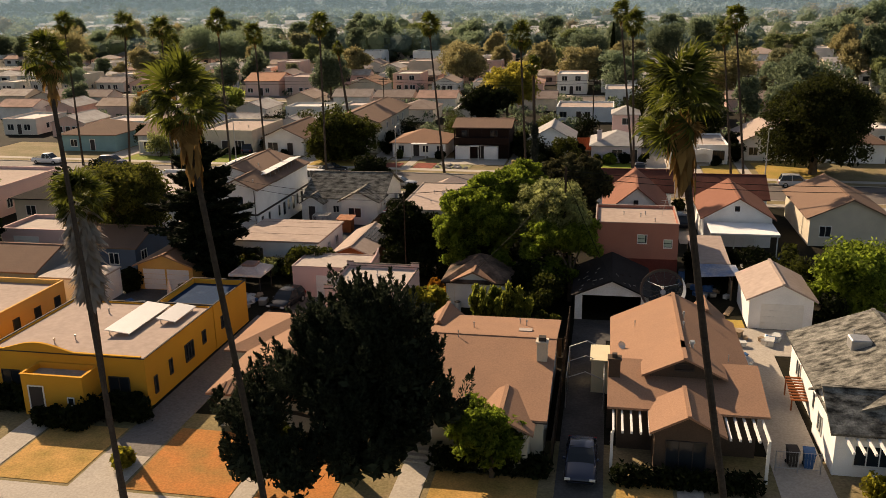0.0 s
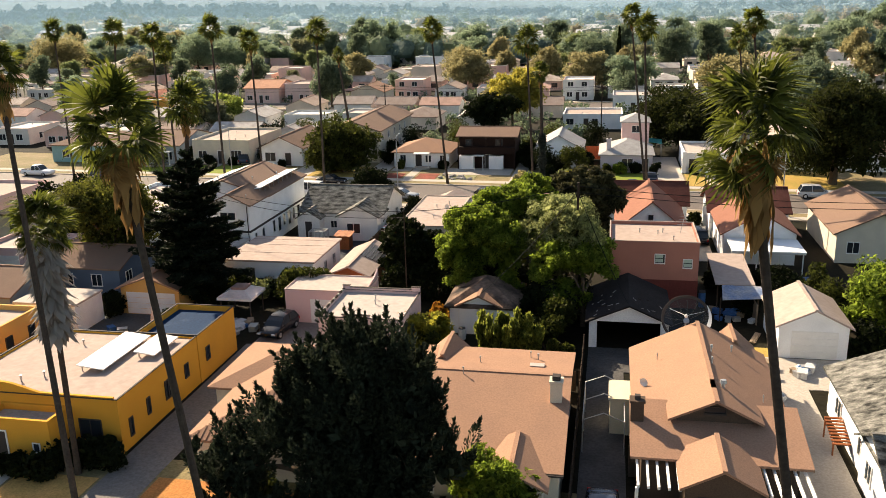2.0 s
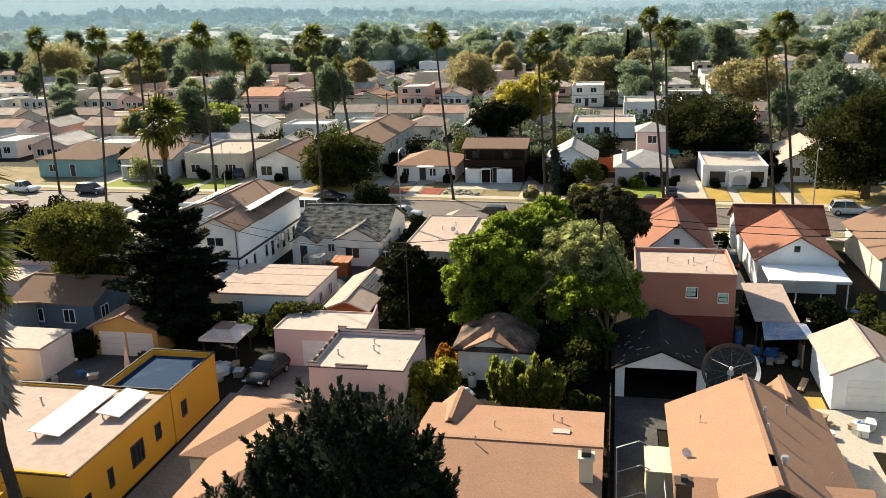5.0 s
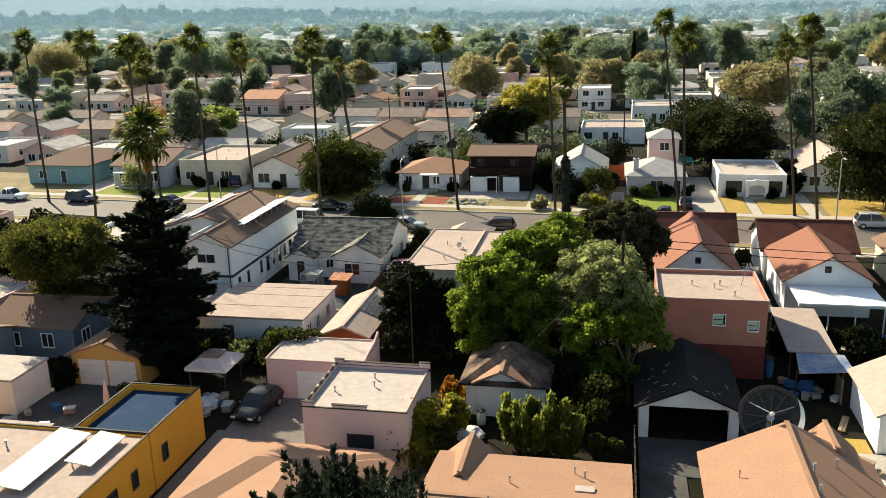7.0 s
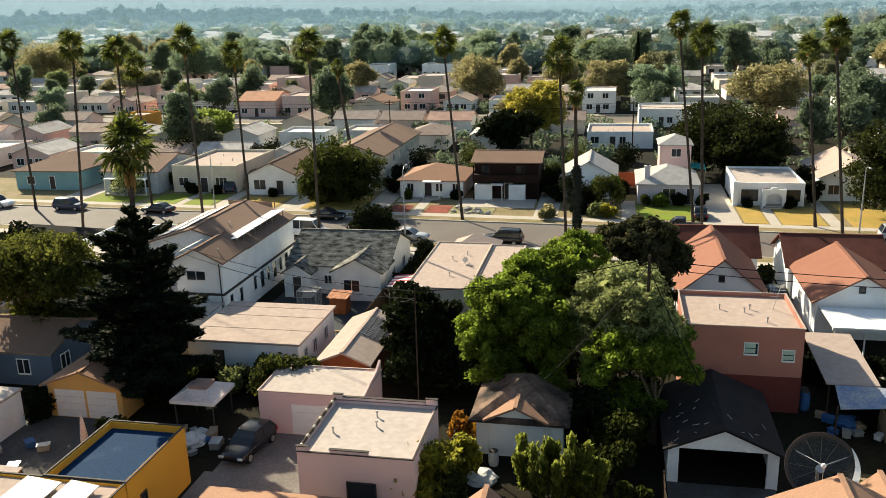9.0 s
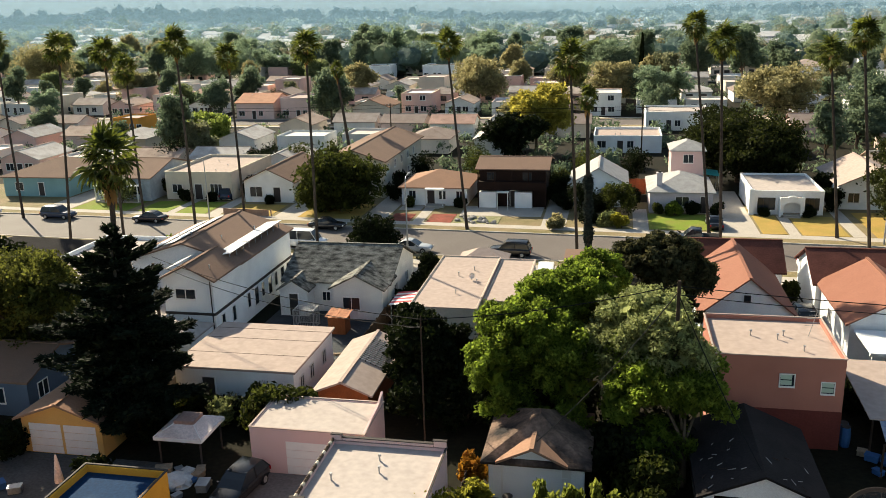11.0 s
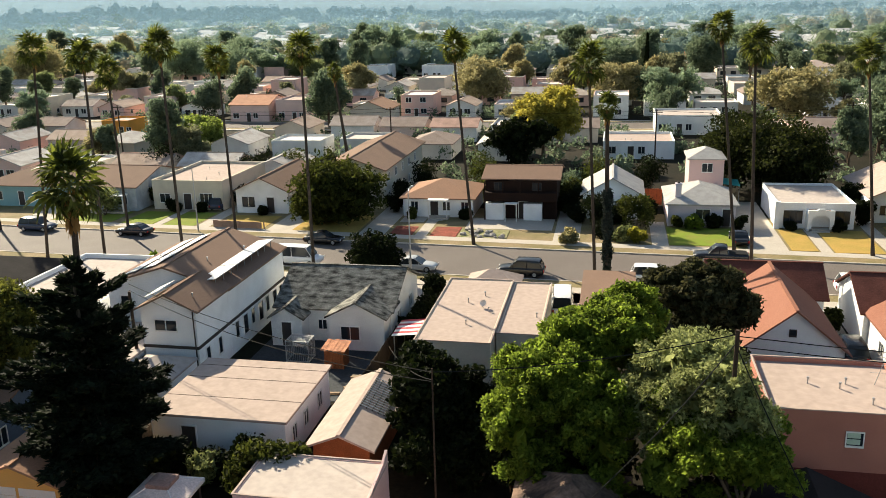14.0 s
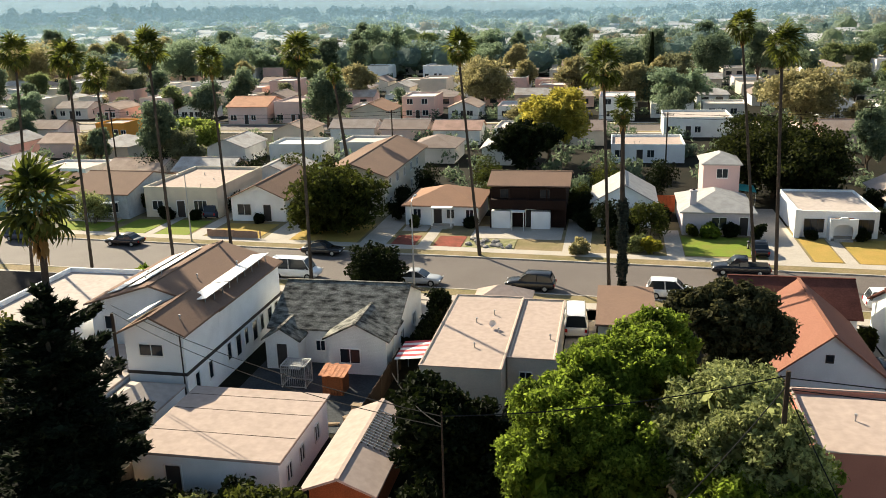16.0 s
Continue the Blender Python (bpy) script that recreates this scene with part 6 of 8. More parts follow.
# ---- poles, lamps, wires ----


def pole(x, y, h, label, arms=1, r=0.13, name="utility_pole"):
    ob = thing(name, x, y, 0, label, "pole")
    part("pole", tube(bmesh.new(), [(0, 0, -0.1), (0, 0, h)], [r, r * 0.7], 8), WOODD, ob)
    for i in range(arms):
        part("cross_arm", boxes((-0.9, 0.9, -0.05, 0.05, h - 0.5 - 0.7 * i, h - 0.38 - 0.7 * i)), WOODD, ob)
        for q in (-0.8, -0.3, 0.3, 0.8):
            part("insulator", boxes((q - 0.04, q + 0.04, -0.04, 0.04, h - 0.38 - 0.7 * i, h - 0.24 - 0.7 * i)), METALG, ob)
    return ob


pole(-15.5, 4.0, 9.6, "thin dark utility pole behind a pink house", 0, 0.06)
pole(-1.5, 5.2, 11.8, "black utility pole among tree crowns", 0, 0.14)
pole(-41.3, 20.0, 7.0, "dark wooden pole beside a white house", 0, 0.15)
pole(-43.5, 104, 10.5, "wooden utility pole among roofs", 1)
pole(-1.0, 100, 10.5, "wooden utility pole among roofs", 1)
pole(27.5, 104, 11, "wooden utility pole among roofs", 1)
pole(-93, 104, 11, "wooden utility pole among roofs", 1)


def wire(a, b, sag, label="thin dark overhead wire"):
    a, b = Vector(a), Vector(b)
    pts = [a.lerp(b, i / 12) - Vector((0, 0, sag * 4 * (i / 12) * (1 - i / 12))) for i in range(13)]
    ob = part("overhead_wire", tube(bmesh.new(), pts, [0.026] * 13, 4), RUBBER)
    tagged(ob, label, "wire", "overhead wires")


wire((-41.6, 20.5, 7.4), (-15.5, 4.0, 9.4), 0.7)
wire((-41.6, 20.5, 6.9), (-15.5, 4.0, 8.9), 0.9)
wire((-15.5, 4.0, 9.4), (-1.5, 5.2, 11.6), 0.4)
wire((-15.5, 4.0, 9.0), (-22.6, 22.0, 2.9), 0.5)
wire((-1.5, 5.2, 11.2), (-8.8, 2.0, 3.4), 0.4)
wire((-1.5, 5.2, 11.0), (2.7, 0.2, 3.3), 0.3)
wire((-1.5, 5.2, 11.5), (40.0, 8.0, 11.0), 1.0)
wire((-1.5, 5.2, 11.0), (40.0, 8.0, 10.5), 1.0)
for z in (10.3, 9.7):
    for xa, xb in ((-93, -43.5), (-43.5, -1.0), (-1.0, 27.5)):
        wire((xa, 104 if xa != -1 else 100, z), (xb, 104 if xb != -1 else 100, z), 0.6)


def street_lamp(x, y, h, turn):
    ob = thing("street_lamp", x, y, 0.1, "slim grey street lamp with a curved arm", "street lamp", "street lamps", rz=turn)
    part("post", tube(bmesh.new(), [(0, 0, 0), (0, 0, h * 0.6), (0, 0, h)], [0.1, 0.07, 0.05], 8), METALG, ob)
    part("arm", tube(bmesh.new(), [(0, 0, h - 0.05), (0.6, 0, h + 0.25), (1.5, 0, h + 0.3)], [0.04, 0.04, 0.03], 6), METALG, ob)
    part("lantern", boxes((1.35, 1.9, -0.12, 0.12, h + 0.2, h + 0.34), bevel=0.03), METALG, ob)


street_lamp(-27.0, 47.2, 8.6, 90)
street_lamp(-57.5, 61.6, 8.0, -90)
street_lamp(23.8, 57.0, 7.5, -90)

# ---- fences, sheds, yard things ----


def fence(label, x0, y0, x1, y1, h, material=WOODD, step=0.3, name="fence"):
    ob = thing(name, x0, y0, 0, label, "fence")
    d = Vector((x1 - x0, y1 - y0, 0))
    n = max(2, int(d.length / 2.4))
    for i in range(n + 1):
        p = d * (i / n)
        part("post", boxes((p.x - 0.06, p.x + 0.06, p.y - 0.06, p.y + 0.06, -0.1, h + 0.05)), material, ob)
    u = d.normalized()
    k = int(d.length / step)
    g = random.Random(int(abs(x0 * 3 + y0)))
    me = None
    for i in range(k):
        p = u * ((i + 0.5) * step)
        if me is None:
            o = part("board", boxes((-step / 2 + 0.01, step / 2 - 0.01, -0.025, 0.025, 0.05, h)), material, ob)
            me = o.data
        else:
            o = new("board", me)
            o.parent = ob
        o.matrix_basis = Matrix.Translation(p) @ Matrix.Rotation(math.atan2(u.y, u.x), 4, "Z") @ Matrix.Diagonal((1, 1, g.uniform(0.95, 1.03), 1))
    return ob


fence("dark board fence between two drives", -0.6, -23.5, -0.6, -2.0, 1.8)
fence("dark board fence behind a tan bungalow", -10.8, -8.0, -0.7, -8.0, 1.6)
fence("dark board fence beside a pink house", -12.6, -7.6, -12.6, 1.2, 1.7)
fence("weathered fence beside a cottage yard", -24.0, 18.5, -23.9, 29.0, 1.7)
fence("weathered board fence beside a dry yard", 12.9, 6.5, 12.9, 17.5, 1.7, mat("weathered_wood", (0.30, 0.22, 0.15), 0.9, 0.3, 1, 12, 0.4))
fence("dark board fence at the back of the lots", -5.8, 8.2, 0.6, 8.2, 1.7)
fence("dark board fence beside an outbuilding", -35.2, 9.5, -35.2, 18.5, 1.6)
fence("pale low fence before a house", -56.5, 63.9, -49.6, 63.5, 1.0, mat("brick_pier", (0.34, 0.22, 0.16), 0.9, 0.3, 1, 12, 0.4), 0.6)

gz = thing("gazebo", -30.0, 3.2, 0, "garden gazebo with pale two-tier canvas roof", "gazebo")
for x in (-1.5, 1.5):
    for y in (-1.5, 1.5):
        part("post", boxes((x - 0.05, x + 0.05, y - 0.05, y + 0.05, 0, 2.2)), DARKTRIM, gz)
CANVAS = mat("faded_canvas", (0.72, 0.60, 0.55), 0.9, 0.3, 0.8, 8, 0.2)


def pyramid(bm, r0, r1, z0, z1):
    a = [bm.verts.new((sx * r0, sy * r0, z0)) for sx, sy in ((-1, -1), (1, -1), (1, 1), (-1, 1))]
    b = [bm.verts.new((sx * r1, sy * r1, z1)) for sx, sy in ((-1, -1), (1, -1), (1, 1), (-1, 1))]
    c = [bm.verts.new((q.co.x, q.co.y, z0 - 0.25)) for q in a]
    for i in range(4):
        j = (i + 1) % 4
        bm.faces.new((a[i], a[j], b[j], b[i]))
        bm.faces.new((c[i], c[j], a[j], a[i]))
    return b


bm = bmesh.new()
pyramid(bm, 1.75, 0.6, 2.2, 2.75)
part("canopy", bm, CANVAS, gz)
bm = bmesh.new()
bm.faces.new(pyramid(bm, 0.72, 0.25, 2.92, 3.06))
part("cap", bm, mat("brown_canvas", (0.30, 0.19, 0.16), 0.9, 0.3, 0.8, 8, 0.2), gz, "faded brown upper canvas")
gz.scale = (0.88, 0.88, 0.94)
for sx, sy in ((-1, -1), (1, -1), (1, 1), (-1, 1)):
    part("hip_seam", tube(bmesh.new(), [(sx * 1.75, sy * 1.75, 2.21), (sx * 0.6, sy * 0.6, 2.76)], [0.03, 0.03], 5), TRIM, gz)
for sx, sy in ((-1, 0), (1, 0), (0, -1), (0, 1)):
    part("valance", boxes((-1.77 if sx == 0 else sx * 1.77 - 0.01, 1.77 if sx == 0 else sx * 1.77 + 0.01, -1.77 if sy == 0 else sy * 1.77 - 0.01, 1.77 if sy == 0 else sy * 1.77 + 0.01, 1.98, 2.2)), TRIM, gz)

MESHG = bpy.data.materials.new("dark_wire_mesh")
MESHG.use_nodes = True
mn, ml = MESHG.node_tree.nodes, MESHG.node_tree.links
mn["Principled BSDF"].inputs["Base Color"].default_value = (0.03, 0.035, 0.04, 1)
mn["Principled BSDF"].inputs["Roughness"].default_value = 0.7
clear, both = mn.new("ShaderNodeBsdfTransparent"), mn.new("ShaderNodeMixShader")
both.inputs[0].default_value = 0.55
ml.new(clear.outputs[0], both.inputs[1])
ml.new(mn["Principled BSDF"].outputs[0], both.inputs[2])
ml.new(both.outputs[0], mn["Material Output"].inputs[0])
BD = thing("mesh_dish_antenna", 6.3, -5.35, 0, "huge dark mesh satellite dish with white rim on a mast", "satellite dish")
part("mast", tube(bmesh.new(), [(0, 0.25, -0.1), (0, 0.25, 4.4)], [0.1, 0.08], 10), METALG, BD)
BOWL = Matrix.Translation((0, -0.2, 4.65)) @ Vector((-0.1, -0.80, 0.58)).to_track_quat("Z", "Y").to_matrix().to_4x4()
N, DR, DD = 36, 1.62, 0.55


def bowl_point(r, k):
    return BOWL @ Vector((math.cos(6.28318 * k / N) * r, math.sin(6.28318 * k / N) * r, DD * (r / DR) ** 2 - 0.1))


def bowl_sheet(bm, radii, lift=0.0):
    rings = [[bm.verts.new(bowl_point(r, k) + (BOWL.to_3x3() @ Vector((0, 0, lift)))) for k in range(N)] for r in radii]
    for r0, r1 in zip(rings, rings[1:]):
        for k in range(N):
            bm.faces.new((r0[k], r0[(k + 1) % N], r1[(k + 1) % N], r1[k]))
    return bm


part("reflector", bowl_sheet(bmesh.new(), [0.1, 0.4, 0.7, 1.0, 1.25, 1.46]), MESHG, BD, "see-through dark wire mesh")
# Sunlight is put into the rim's colours: dark ring, white crescent where lit.
part("rim", tube(bowl_sheet(bmesh.new(), [1.46, 1.54, 1.62]), [bowl_point(DR, k) for k in range(N + 1)], [0.025] * (N + 1), 6), DARKTRIM, BD)
lip = bmesh.new()
edge = [(lip.verts.new(bowl_point(DR + 0.03, k) + BOWL.to_3x3() @ Vector((0, 0, 0.03))), lip.verts.new(bowl_point(DR + 0.03 - 0.3 * math.sin(math.pi * i / 17) ** 0.8 - 0.02, k) + BOWL.to_3x3() @ Vector((0, 0, 0.03)))) for i, k in enumerate(range(23, 41))]
for (a, b), (c, d) in zip(edge, edge[1:]):
    lip.faces.new((a, c, d, b))
part("lip", lip, TRIM, BD, "white crescent drawn where the sun catches the lower rim")
for k in range(0, N, 3):
    part("rib", tube(bmesh.new(), [bowl_point(r, k) for r in (0.1, 0.6, 1.1, 1.5)], [0.014] * 4, 5), DARKTRIM, BD)
part("hub", tube(bmesh.new(), [BOWL @ Vector((0, 0, -0.3)), BOWL @ Vector((0, 0, -0.06))], [0.2, 0.2], 12), METALG, BD)
for k in (3, 15, 27):
    part("strut", tube(bmesh.new(), [bowl_point(1.3, k), BOWL @ Vector((0, 0, 1.15))], [0.016, 0.016], 5), METALG, BD)
part("feed_horn", tube(bmesh.new(), [BOWL @ Vector((0, 0, 1.0)), BOWL @ Vector((0, 0, 1.12)), BOWL @ Vector((0, 0, 1.3))], [0.12, 0.12, 0.06], 10), TRIM, BD)

rs = thing("rusty_shed", -27.5, 24.6, 0.05, "small rust-red tool shed with rusty sheet roof", "shed")
part("body", boxes((-0.72, 0.72, -0.66, 0.66, 0, 1.75)), DARKTRIM, rs)
plank = random.Random(61)
for i in range(7):
    a = -0.8 + 0.23 * i
    for y in (-0.7, 0.7):
        part("board", boxes((a, a + 0.215, y - 0.03, y + 0.03, 0.0, 1.8 + plank.uniform(-0.05, 0.08))), WOODR, rs)
for i in range(6):
    a = -0.7 + 0.235 * i
    for x in (-0.76, 0.76):
        part("board", boxes((x - 0.03, x + 0.03, a, a + 0.22, 0.0, 1.8 + plank.uniform(-0.05, 0.1))), WOODR, rs)
RUSTY = mat("rusty_sheet", (0.50, 0.22, 0.12), 0.8, 0.4, 1.5, 9, 0.4, dirt=(0.2, 0.09, 0.06))
for i in range(6):
    a, q = -1.0 + 0.34 * i, plank.uniform(-0.12, 0.12)
    bm = bmesh.new()
    slab(bm, [(a, -1.0 + q, 1.88 + q * 0.3), (a + 0.36, -1.0 + q, 1.9), (a + 0.36, 0.95 + q, 2.1 + q * 0.3), (a, 0.95 + q, 2.08)], 0.04)
    part("roof_plank", bm, RUSTY, rs)
rs.scale = (0.95, 0.95, 0.84)
cg = thing("wire_cage", -30.7, 25.4, 0.05, "pale framed wire cage in a yard", "cage")
for x in (-0.9, 0.9):
    for y in (-0.7, 0.7):
        part("post", boxes((x - 0.04, x + 0.04, y - 0.04, y + 0.04, 0, 1.7)), METALG, cg)
for y in (-0.7, 0.7):
    part("rail", boxes((-0.9, 0.9, y - 0.03, y + 0.03, 1.66, 1.73)), METALG, cg)
for x in (-0.9, 0.9):
    part("rail", boxes((x - 0.03, x + 0.03, -0.67, 0.67, 1.66, 1.73)), METALG, cg)
    part("rail", boxes((x - 0.03, x + 0.03, -0.67, 0.67, 0.05, 0.12)), METALG, cg)
for y in (-0.7, 0.7):
    part("rail", boxes((-0.86, 0.86, y - 0.03, y + 0.03, 0.05, 0.12)), METALG, cg)
for i in range(11):
    a = -0.78 + 0.156 * i
    part("wire", boxes((a - 0.012, a + 0.012, -0.67, 0.67, 1.69, 1.71)), METALG, cg)
    for y in (-0.7, 0.7):
        part("wire", boxes((a - 0.012, a + 0.012, y - 0.01, y + 0.01, 0.12, 1.66)), METALG, cg)
for i in range(8):
    a = -0.6 + 0.17 * i
    part("wire", boxes((-0.87, 0.87, a - 0.012, a + 0.012, 1.712, 1.73)), METALG, cg)
    for x in (-0.9, 0.9):
        part("wire", boxes((x - 0.01, x + 0.01, a - 0.012, a + 0.012, 0.12, 1.66)), METALG, cg)
aw = thing("striped_awning", -22.4, 28.0, 0, "red and white awning on posts beside a house", "awning")
for x in (-1.0, 0.9):
    for y in (-1.6, 1.6):
        part("post", boxes((x - 0.04, x + 0.04, y - 0.04, y + 0.04, 0, 2.0)), METALG, aw)
AWR = mat("red_canvas", (0.55, 0.09, 0.10), 0.8, 0.2, 2, 9, 0.1)
for i in range(8):
    bm = bmesh.new()
    y = -1.7 + 0.43 * i
    slab(bm, [(-1.2, y, 2.0), (1.1, y, 2.25), (1.1, y + 0.43, 2.25), (-1.2, y + 0.43, 2.0)], 0.03)
    part("stripe", bm, AWR if i % 2 else TRIM, aw)
# lattice on the shed roof
lt = thing("roof_lattice", -21.2, 14.5, 0, "dark ladder-like rack lying on a shed roof", "rack")
for i in range(5):
    part("rail", boxes((-0.75 + 0.36 * i, -0.68 + 0.36 * i, -2.0, 2.0, 2.98 - 0.148 * i, 3.06 - 0.148 * i)), DARKTRIM, lt)
for i in range(14):
    bm = bmesh.new()
    slab(bm, [(-0.75, -1.95 + 0.295 * i, 3.1), (0.8, -1.95 + 0.295 * i, 2.46), (0.8, -1.9 + 0.295 * i, 2.46), (-0.75, -1.9 + 0.295 * i, 3.1)], 0.04)
    part("rung", bm, METALG, lt)
# panels on the yellow bungalow
for k, (x0, x1, y0, y1) in enumerate(((-32.3, -30.4, -16.8, -10.9), (-29.8, -28.3, -14.2, -10.9))):
    sp = thing("solar_panel", (x0 + x1) / 2, (y0 + y1) / 2, 3.43, "pale tilted solar panel on a flat roof", "solar panel", "roof panels")
    a, b2 = (x1 - x0) / 2, (y1 - y0) / 2
    bm = bmesh.new()
    slab(bm, [(-a, -b2, 0.5), (a, -b2, 0.3), (a, b2, 0.3), (-a, b2, 0.5)], 0.06)
    part("panel", bm, PANELW, sp)
    for x in (-a + 0.2, a - 0.2):
        for y in (-b2 + 0.3, 0, b2 - 0.3):
            part("leg", boxes((x - 0.03, x + 0.03, y - 0.03, y + 0.03, 0, 0.3)), METALG, sp)
# pipe frame over a drive
pf = thing("pipe_frame", 1.0, -13.5, 0.05, "bare metal carport frame over a drive", "carport frame")
for y in (-2.6, 0, 2.6):
    part("hoop", tube(bmesh.new(), [(-1.2, y, 0), (-1.2, y, 2.1), (0, y, 2.6), (1.2, y, 2.1), (1.2, y, 0)], [0.035] * 5, 6), METALG, pf)
for x, z in ((-1.2, 2.1), (1.2, 2.1)):
    part("rail", tube(bmesh.new(), [(x, -2.6, z), (x, 2.6, z)], [0.03, 0.03], 6), METALG, pf)
# balcony floor of the brown house
bh = thing("balcony", -18.5, 71.7, 0, "dark brown boarded balcony with white stair hood", "balcony")
part("front", boxes((-4.6, 4.6, -0.7, 0.45, 2.55, 3.6)), BROWNW, bh)
for a, z0 in ((-4.55, 0), (4.4, 0), (-0.08, 3.6), (-2.3, 3.6), (2.2, 3.6)):
    part("post", boxes((a, a + 0.15, -0.65, -0.5, z0, 5.0)), BROWNW, bh)
part("shade_wall", boxes((-4.4, 4.4, 0.2, 0.45, 3.6, 4.95)), BROWNW, bh)
for a in (-3.4, 1.4):
    window(bh, on_wall("f", -4.4, 4.4, 0.2, 0.45), a + 4.4, 1.2, 3.75, 4.75, DARKTRIM)
    part("ground_wall", boxes((a - 1.0, a + 1.3, -0.5, 0.45, 0, 2.2)), WHITE, bh, "pale stucco wall under the balcony")
part("hood", boxes((-1.9, -0.3, -1.6, -0.7, 2.3, 2.42)), TRIM, bh)
for x in (-1.8, -0.4):
    part("hood_post", boxes((x - 0.05, x + 0.05, -1.55, -1.45, 0, 2.3)), TRIM, bh)
# porches beyond the street
for x, y, w in ((-29.0, 71.4, 2.6), (-76.0, 70.6, 7.0), (-8.0, 72.0, 3.0)):
    p = thing("front_porch", x, y, 0, "small front porch with posts and steps", "porch", "front porches")
    part("canopy", boxes((-w / 2, w / 2, -0.9, 0.55, 2.45, 2.6)), TRIM, p)
    part("floor", boxes((-w / 2, w / 2, -0.9, 0.55, 0, 0.3)), CONCRETE, p)
    part("step", boxes((-0.8, 0.8, -1.3, -0.9, 0, 0.16)), CONCRETE, p)
    for s in (-1, 1):
        part("post", boxes((s * (w / 2 - 0.12) - 0.07, s * (w / 2 - 0.12) + 0.07, -0.85, -0.71, 0.3, 2.45)), TRIM, p)

tree("lot_tree", "dark green tree at the corner of a lot", -57.0, 20.0, 8, blobs_round(71, 4.5, 0.5, 8.0, 14, 0.7), 9000, 0.26, L_DARK, 71, clump=0.7)
tree("lot_tree", "green tree between pale houses", -72.0, 17.0, 7, blobs_round(72, 4.0, 0.5, 7.0, 14, 0.7), 9000, 0.26, L_GREEN, 72, clump=0.7)
tree("lot_tree", "dark tree behind a cottage", -62.0, 7.0, 7, blobs_round(73, 3.6, 0.5, 7.0, 12, 0.7), 7000, 0.26, L_DARK, 73, clump=0.7)

# ---- hedges and bushes ----
HB = [("dark clipped hedge behind an outbuilding", -31.5, 8.2, [(i * 1.1, 0, 0.9, 0.9, 0.8, 0.9) for i in range(-2, 4)], L_DARK), ("dark green vine hanging over a garage corner", -26.0, 6.6, [(0, 0, 1.6, 1.1, 1.0, 1.6), (0.9, -0.3, 3.0, 1.1, 0.9, 0.6), (-0.2, -0.6, 2.9, 0.9, 0.9, 0.7), (1.9, 0.2, 2.9, 0.9, 0.7, 0.5), (-0.7, -1.6, 2.2, 0.6, 0.8, 1.2)], L_MID), ("dark shrubs beside a yellow bungalow", -29.5, -22.0, [(i * 1.2, 0, 0.7, 0.9, 0.7, 0.9) for i in range(-1, 3)], L_DARK), ("dark shrubs beside a porch", -36.6, -21.8, [(i * 1.0, 0, 0.8, 0.8, 0.7, 1.0) for i in range(-1, 2)], L_DARK)]
HB += [("dark green shrub against a house", -23.2, 41.8, blobs_round(42, 1.6, 0.3, 2.4, 6, 0.8), L_DARK), ("green shrub between houses", -22.9, 34.0, [(0, i * 1.4, 1.1, 0.7, 0.9, 1.2) for i in range(-2, 3)], L_DARK), ("tall green bush beside a pale house", -4.5, 66.5, blobs_round(43, 2.4, 0.5, 4.6, 9, 0.9), L_MID), ("dark green bush before a pale house", -9.0, 67.5, blobs_round(44, 2.6, 0.5, 4.2, 9, 0.9), L_DARK), ("dry brown bush by the pavement", -12.2, 60.9, blobs_round(45, 1.4, 0.2, 1.9, 6, 0.8), L_BROWN)]
HB += [("yellow-green bush by the pavement", -4.2, 62.0, blobs_round(46, 1.2, 0.2, 1.6, 6, 0.8), L_YELL), ("green bush before a lilac house", 2.5, 68.8, blobs_round(47, 1.2, 0.2, 1.8, 6, 0.8), L_GREEN), ("grey-green bush beside a blue house", -75.0, 68.5, blobs_round(48, 2.8, 0.4, 4.6, 9, 0.8), L_OLIVE), ("dark bush by a porch", -66.0, 71.5, blobs_round(49, 1.2, 0.2, 1.8, 6, 0.8), L_DARK), ("green bush by the kerb", -55.0, 45.0, blobs_round(50, 1.6, 0.2, 1.8, 6, 0.8), L_GREEN)]
HB += [("orange autumn creeper beside a garage", -12.1, 2.0, blobs_round(51, 0.9, 0.2, 2.6, 6, 0.9), leafmat("orange_leaves", (0.30, 0.12, 0.02), (0.5, 0.25, 0.03), 0.3)), ("yellow-green hedge beside a drive", 17.5, -24.0, [(i * 1.0, 0, 0.6, 0.8, 0.8, 0.7) for i in range(-1, 4)], L_YELL), ("green shrub in a back yard", -3.0, 1.5, blobs_round(52, 1.8, 0.3, 3.4, 7, 0.8), L_MID), ("dark ivy mass at the back of a lot", -3.0, 4.2, blobs_round(53, 2.6, 0.3, 4.0, 8, 0.8), L_DARK)]
HB += [("dark shrubs before a tan bungalow", -3.5, -24.6, [(i * 1.1, 0, 0.6, 0.8, 0.7, 0.8) for i in range(-3, 3)], L_DARK), ("dark shrubs before a craftsman house", 6.7, -24.6, [(i * 1.1, 0, 0.5, 0.8, 0.6, 0.7) for i in range(-3, 4)], L_DARK), ("dark green bush beside a cottage", 24.0, 12.0, blobs_round(54, 3.4, 0.3, 4.5, 9, 0.8), L_GREEN), ("dark trees behind a lean-to", 16.0, 13.5, blobs_round(55, 2.0, 0.3, 2.6, 7, 0.8), L_DARK)]
ROUND = ("dark green bush beside a house wall", "low green shrub before a house", "clipped dark shrub by a porch", "dense dark hedge between two lots")
BUSHES = []
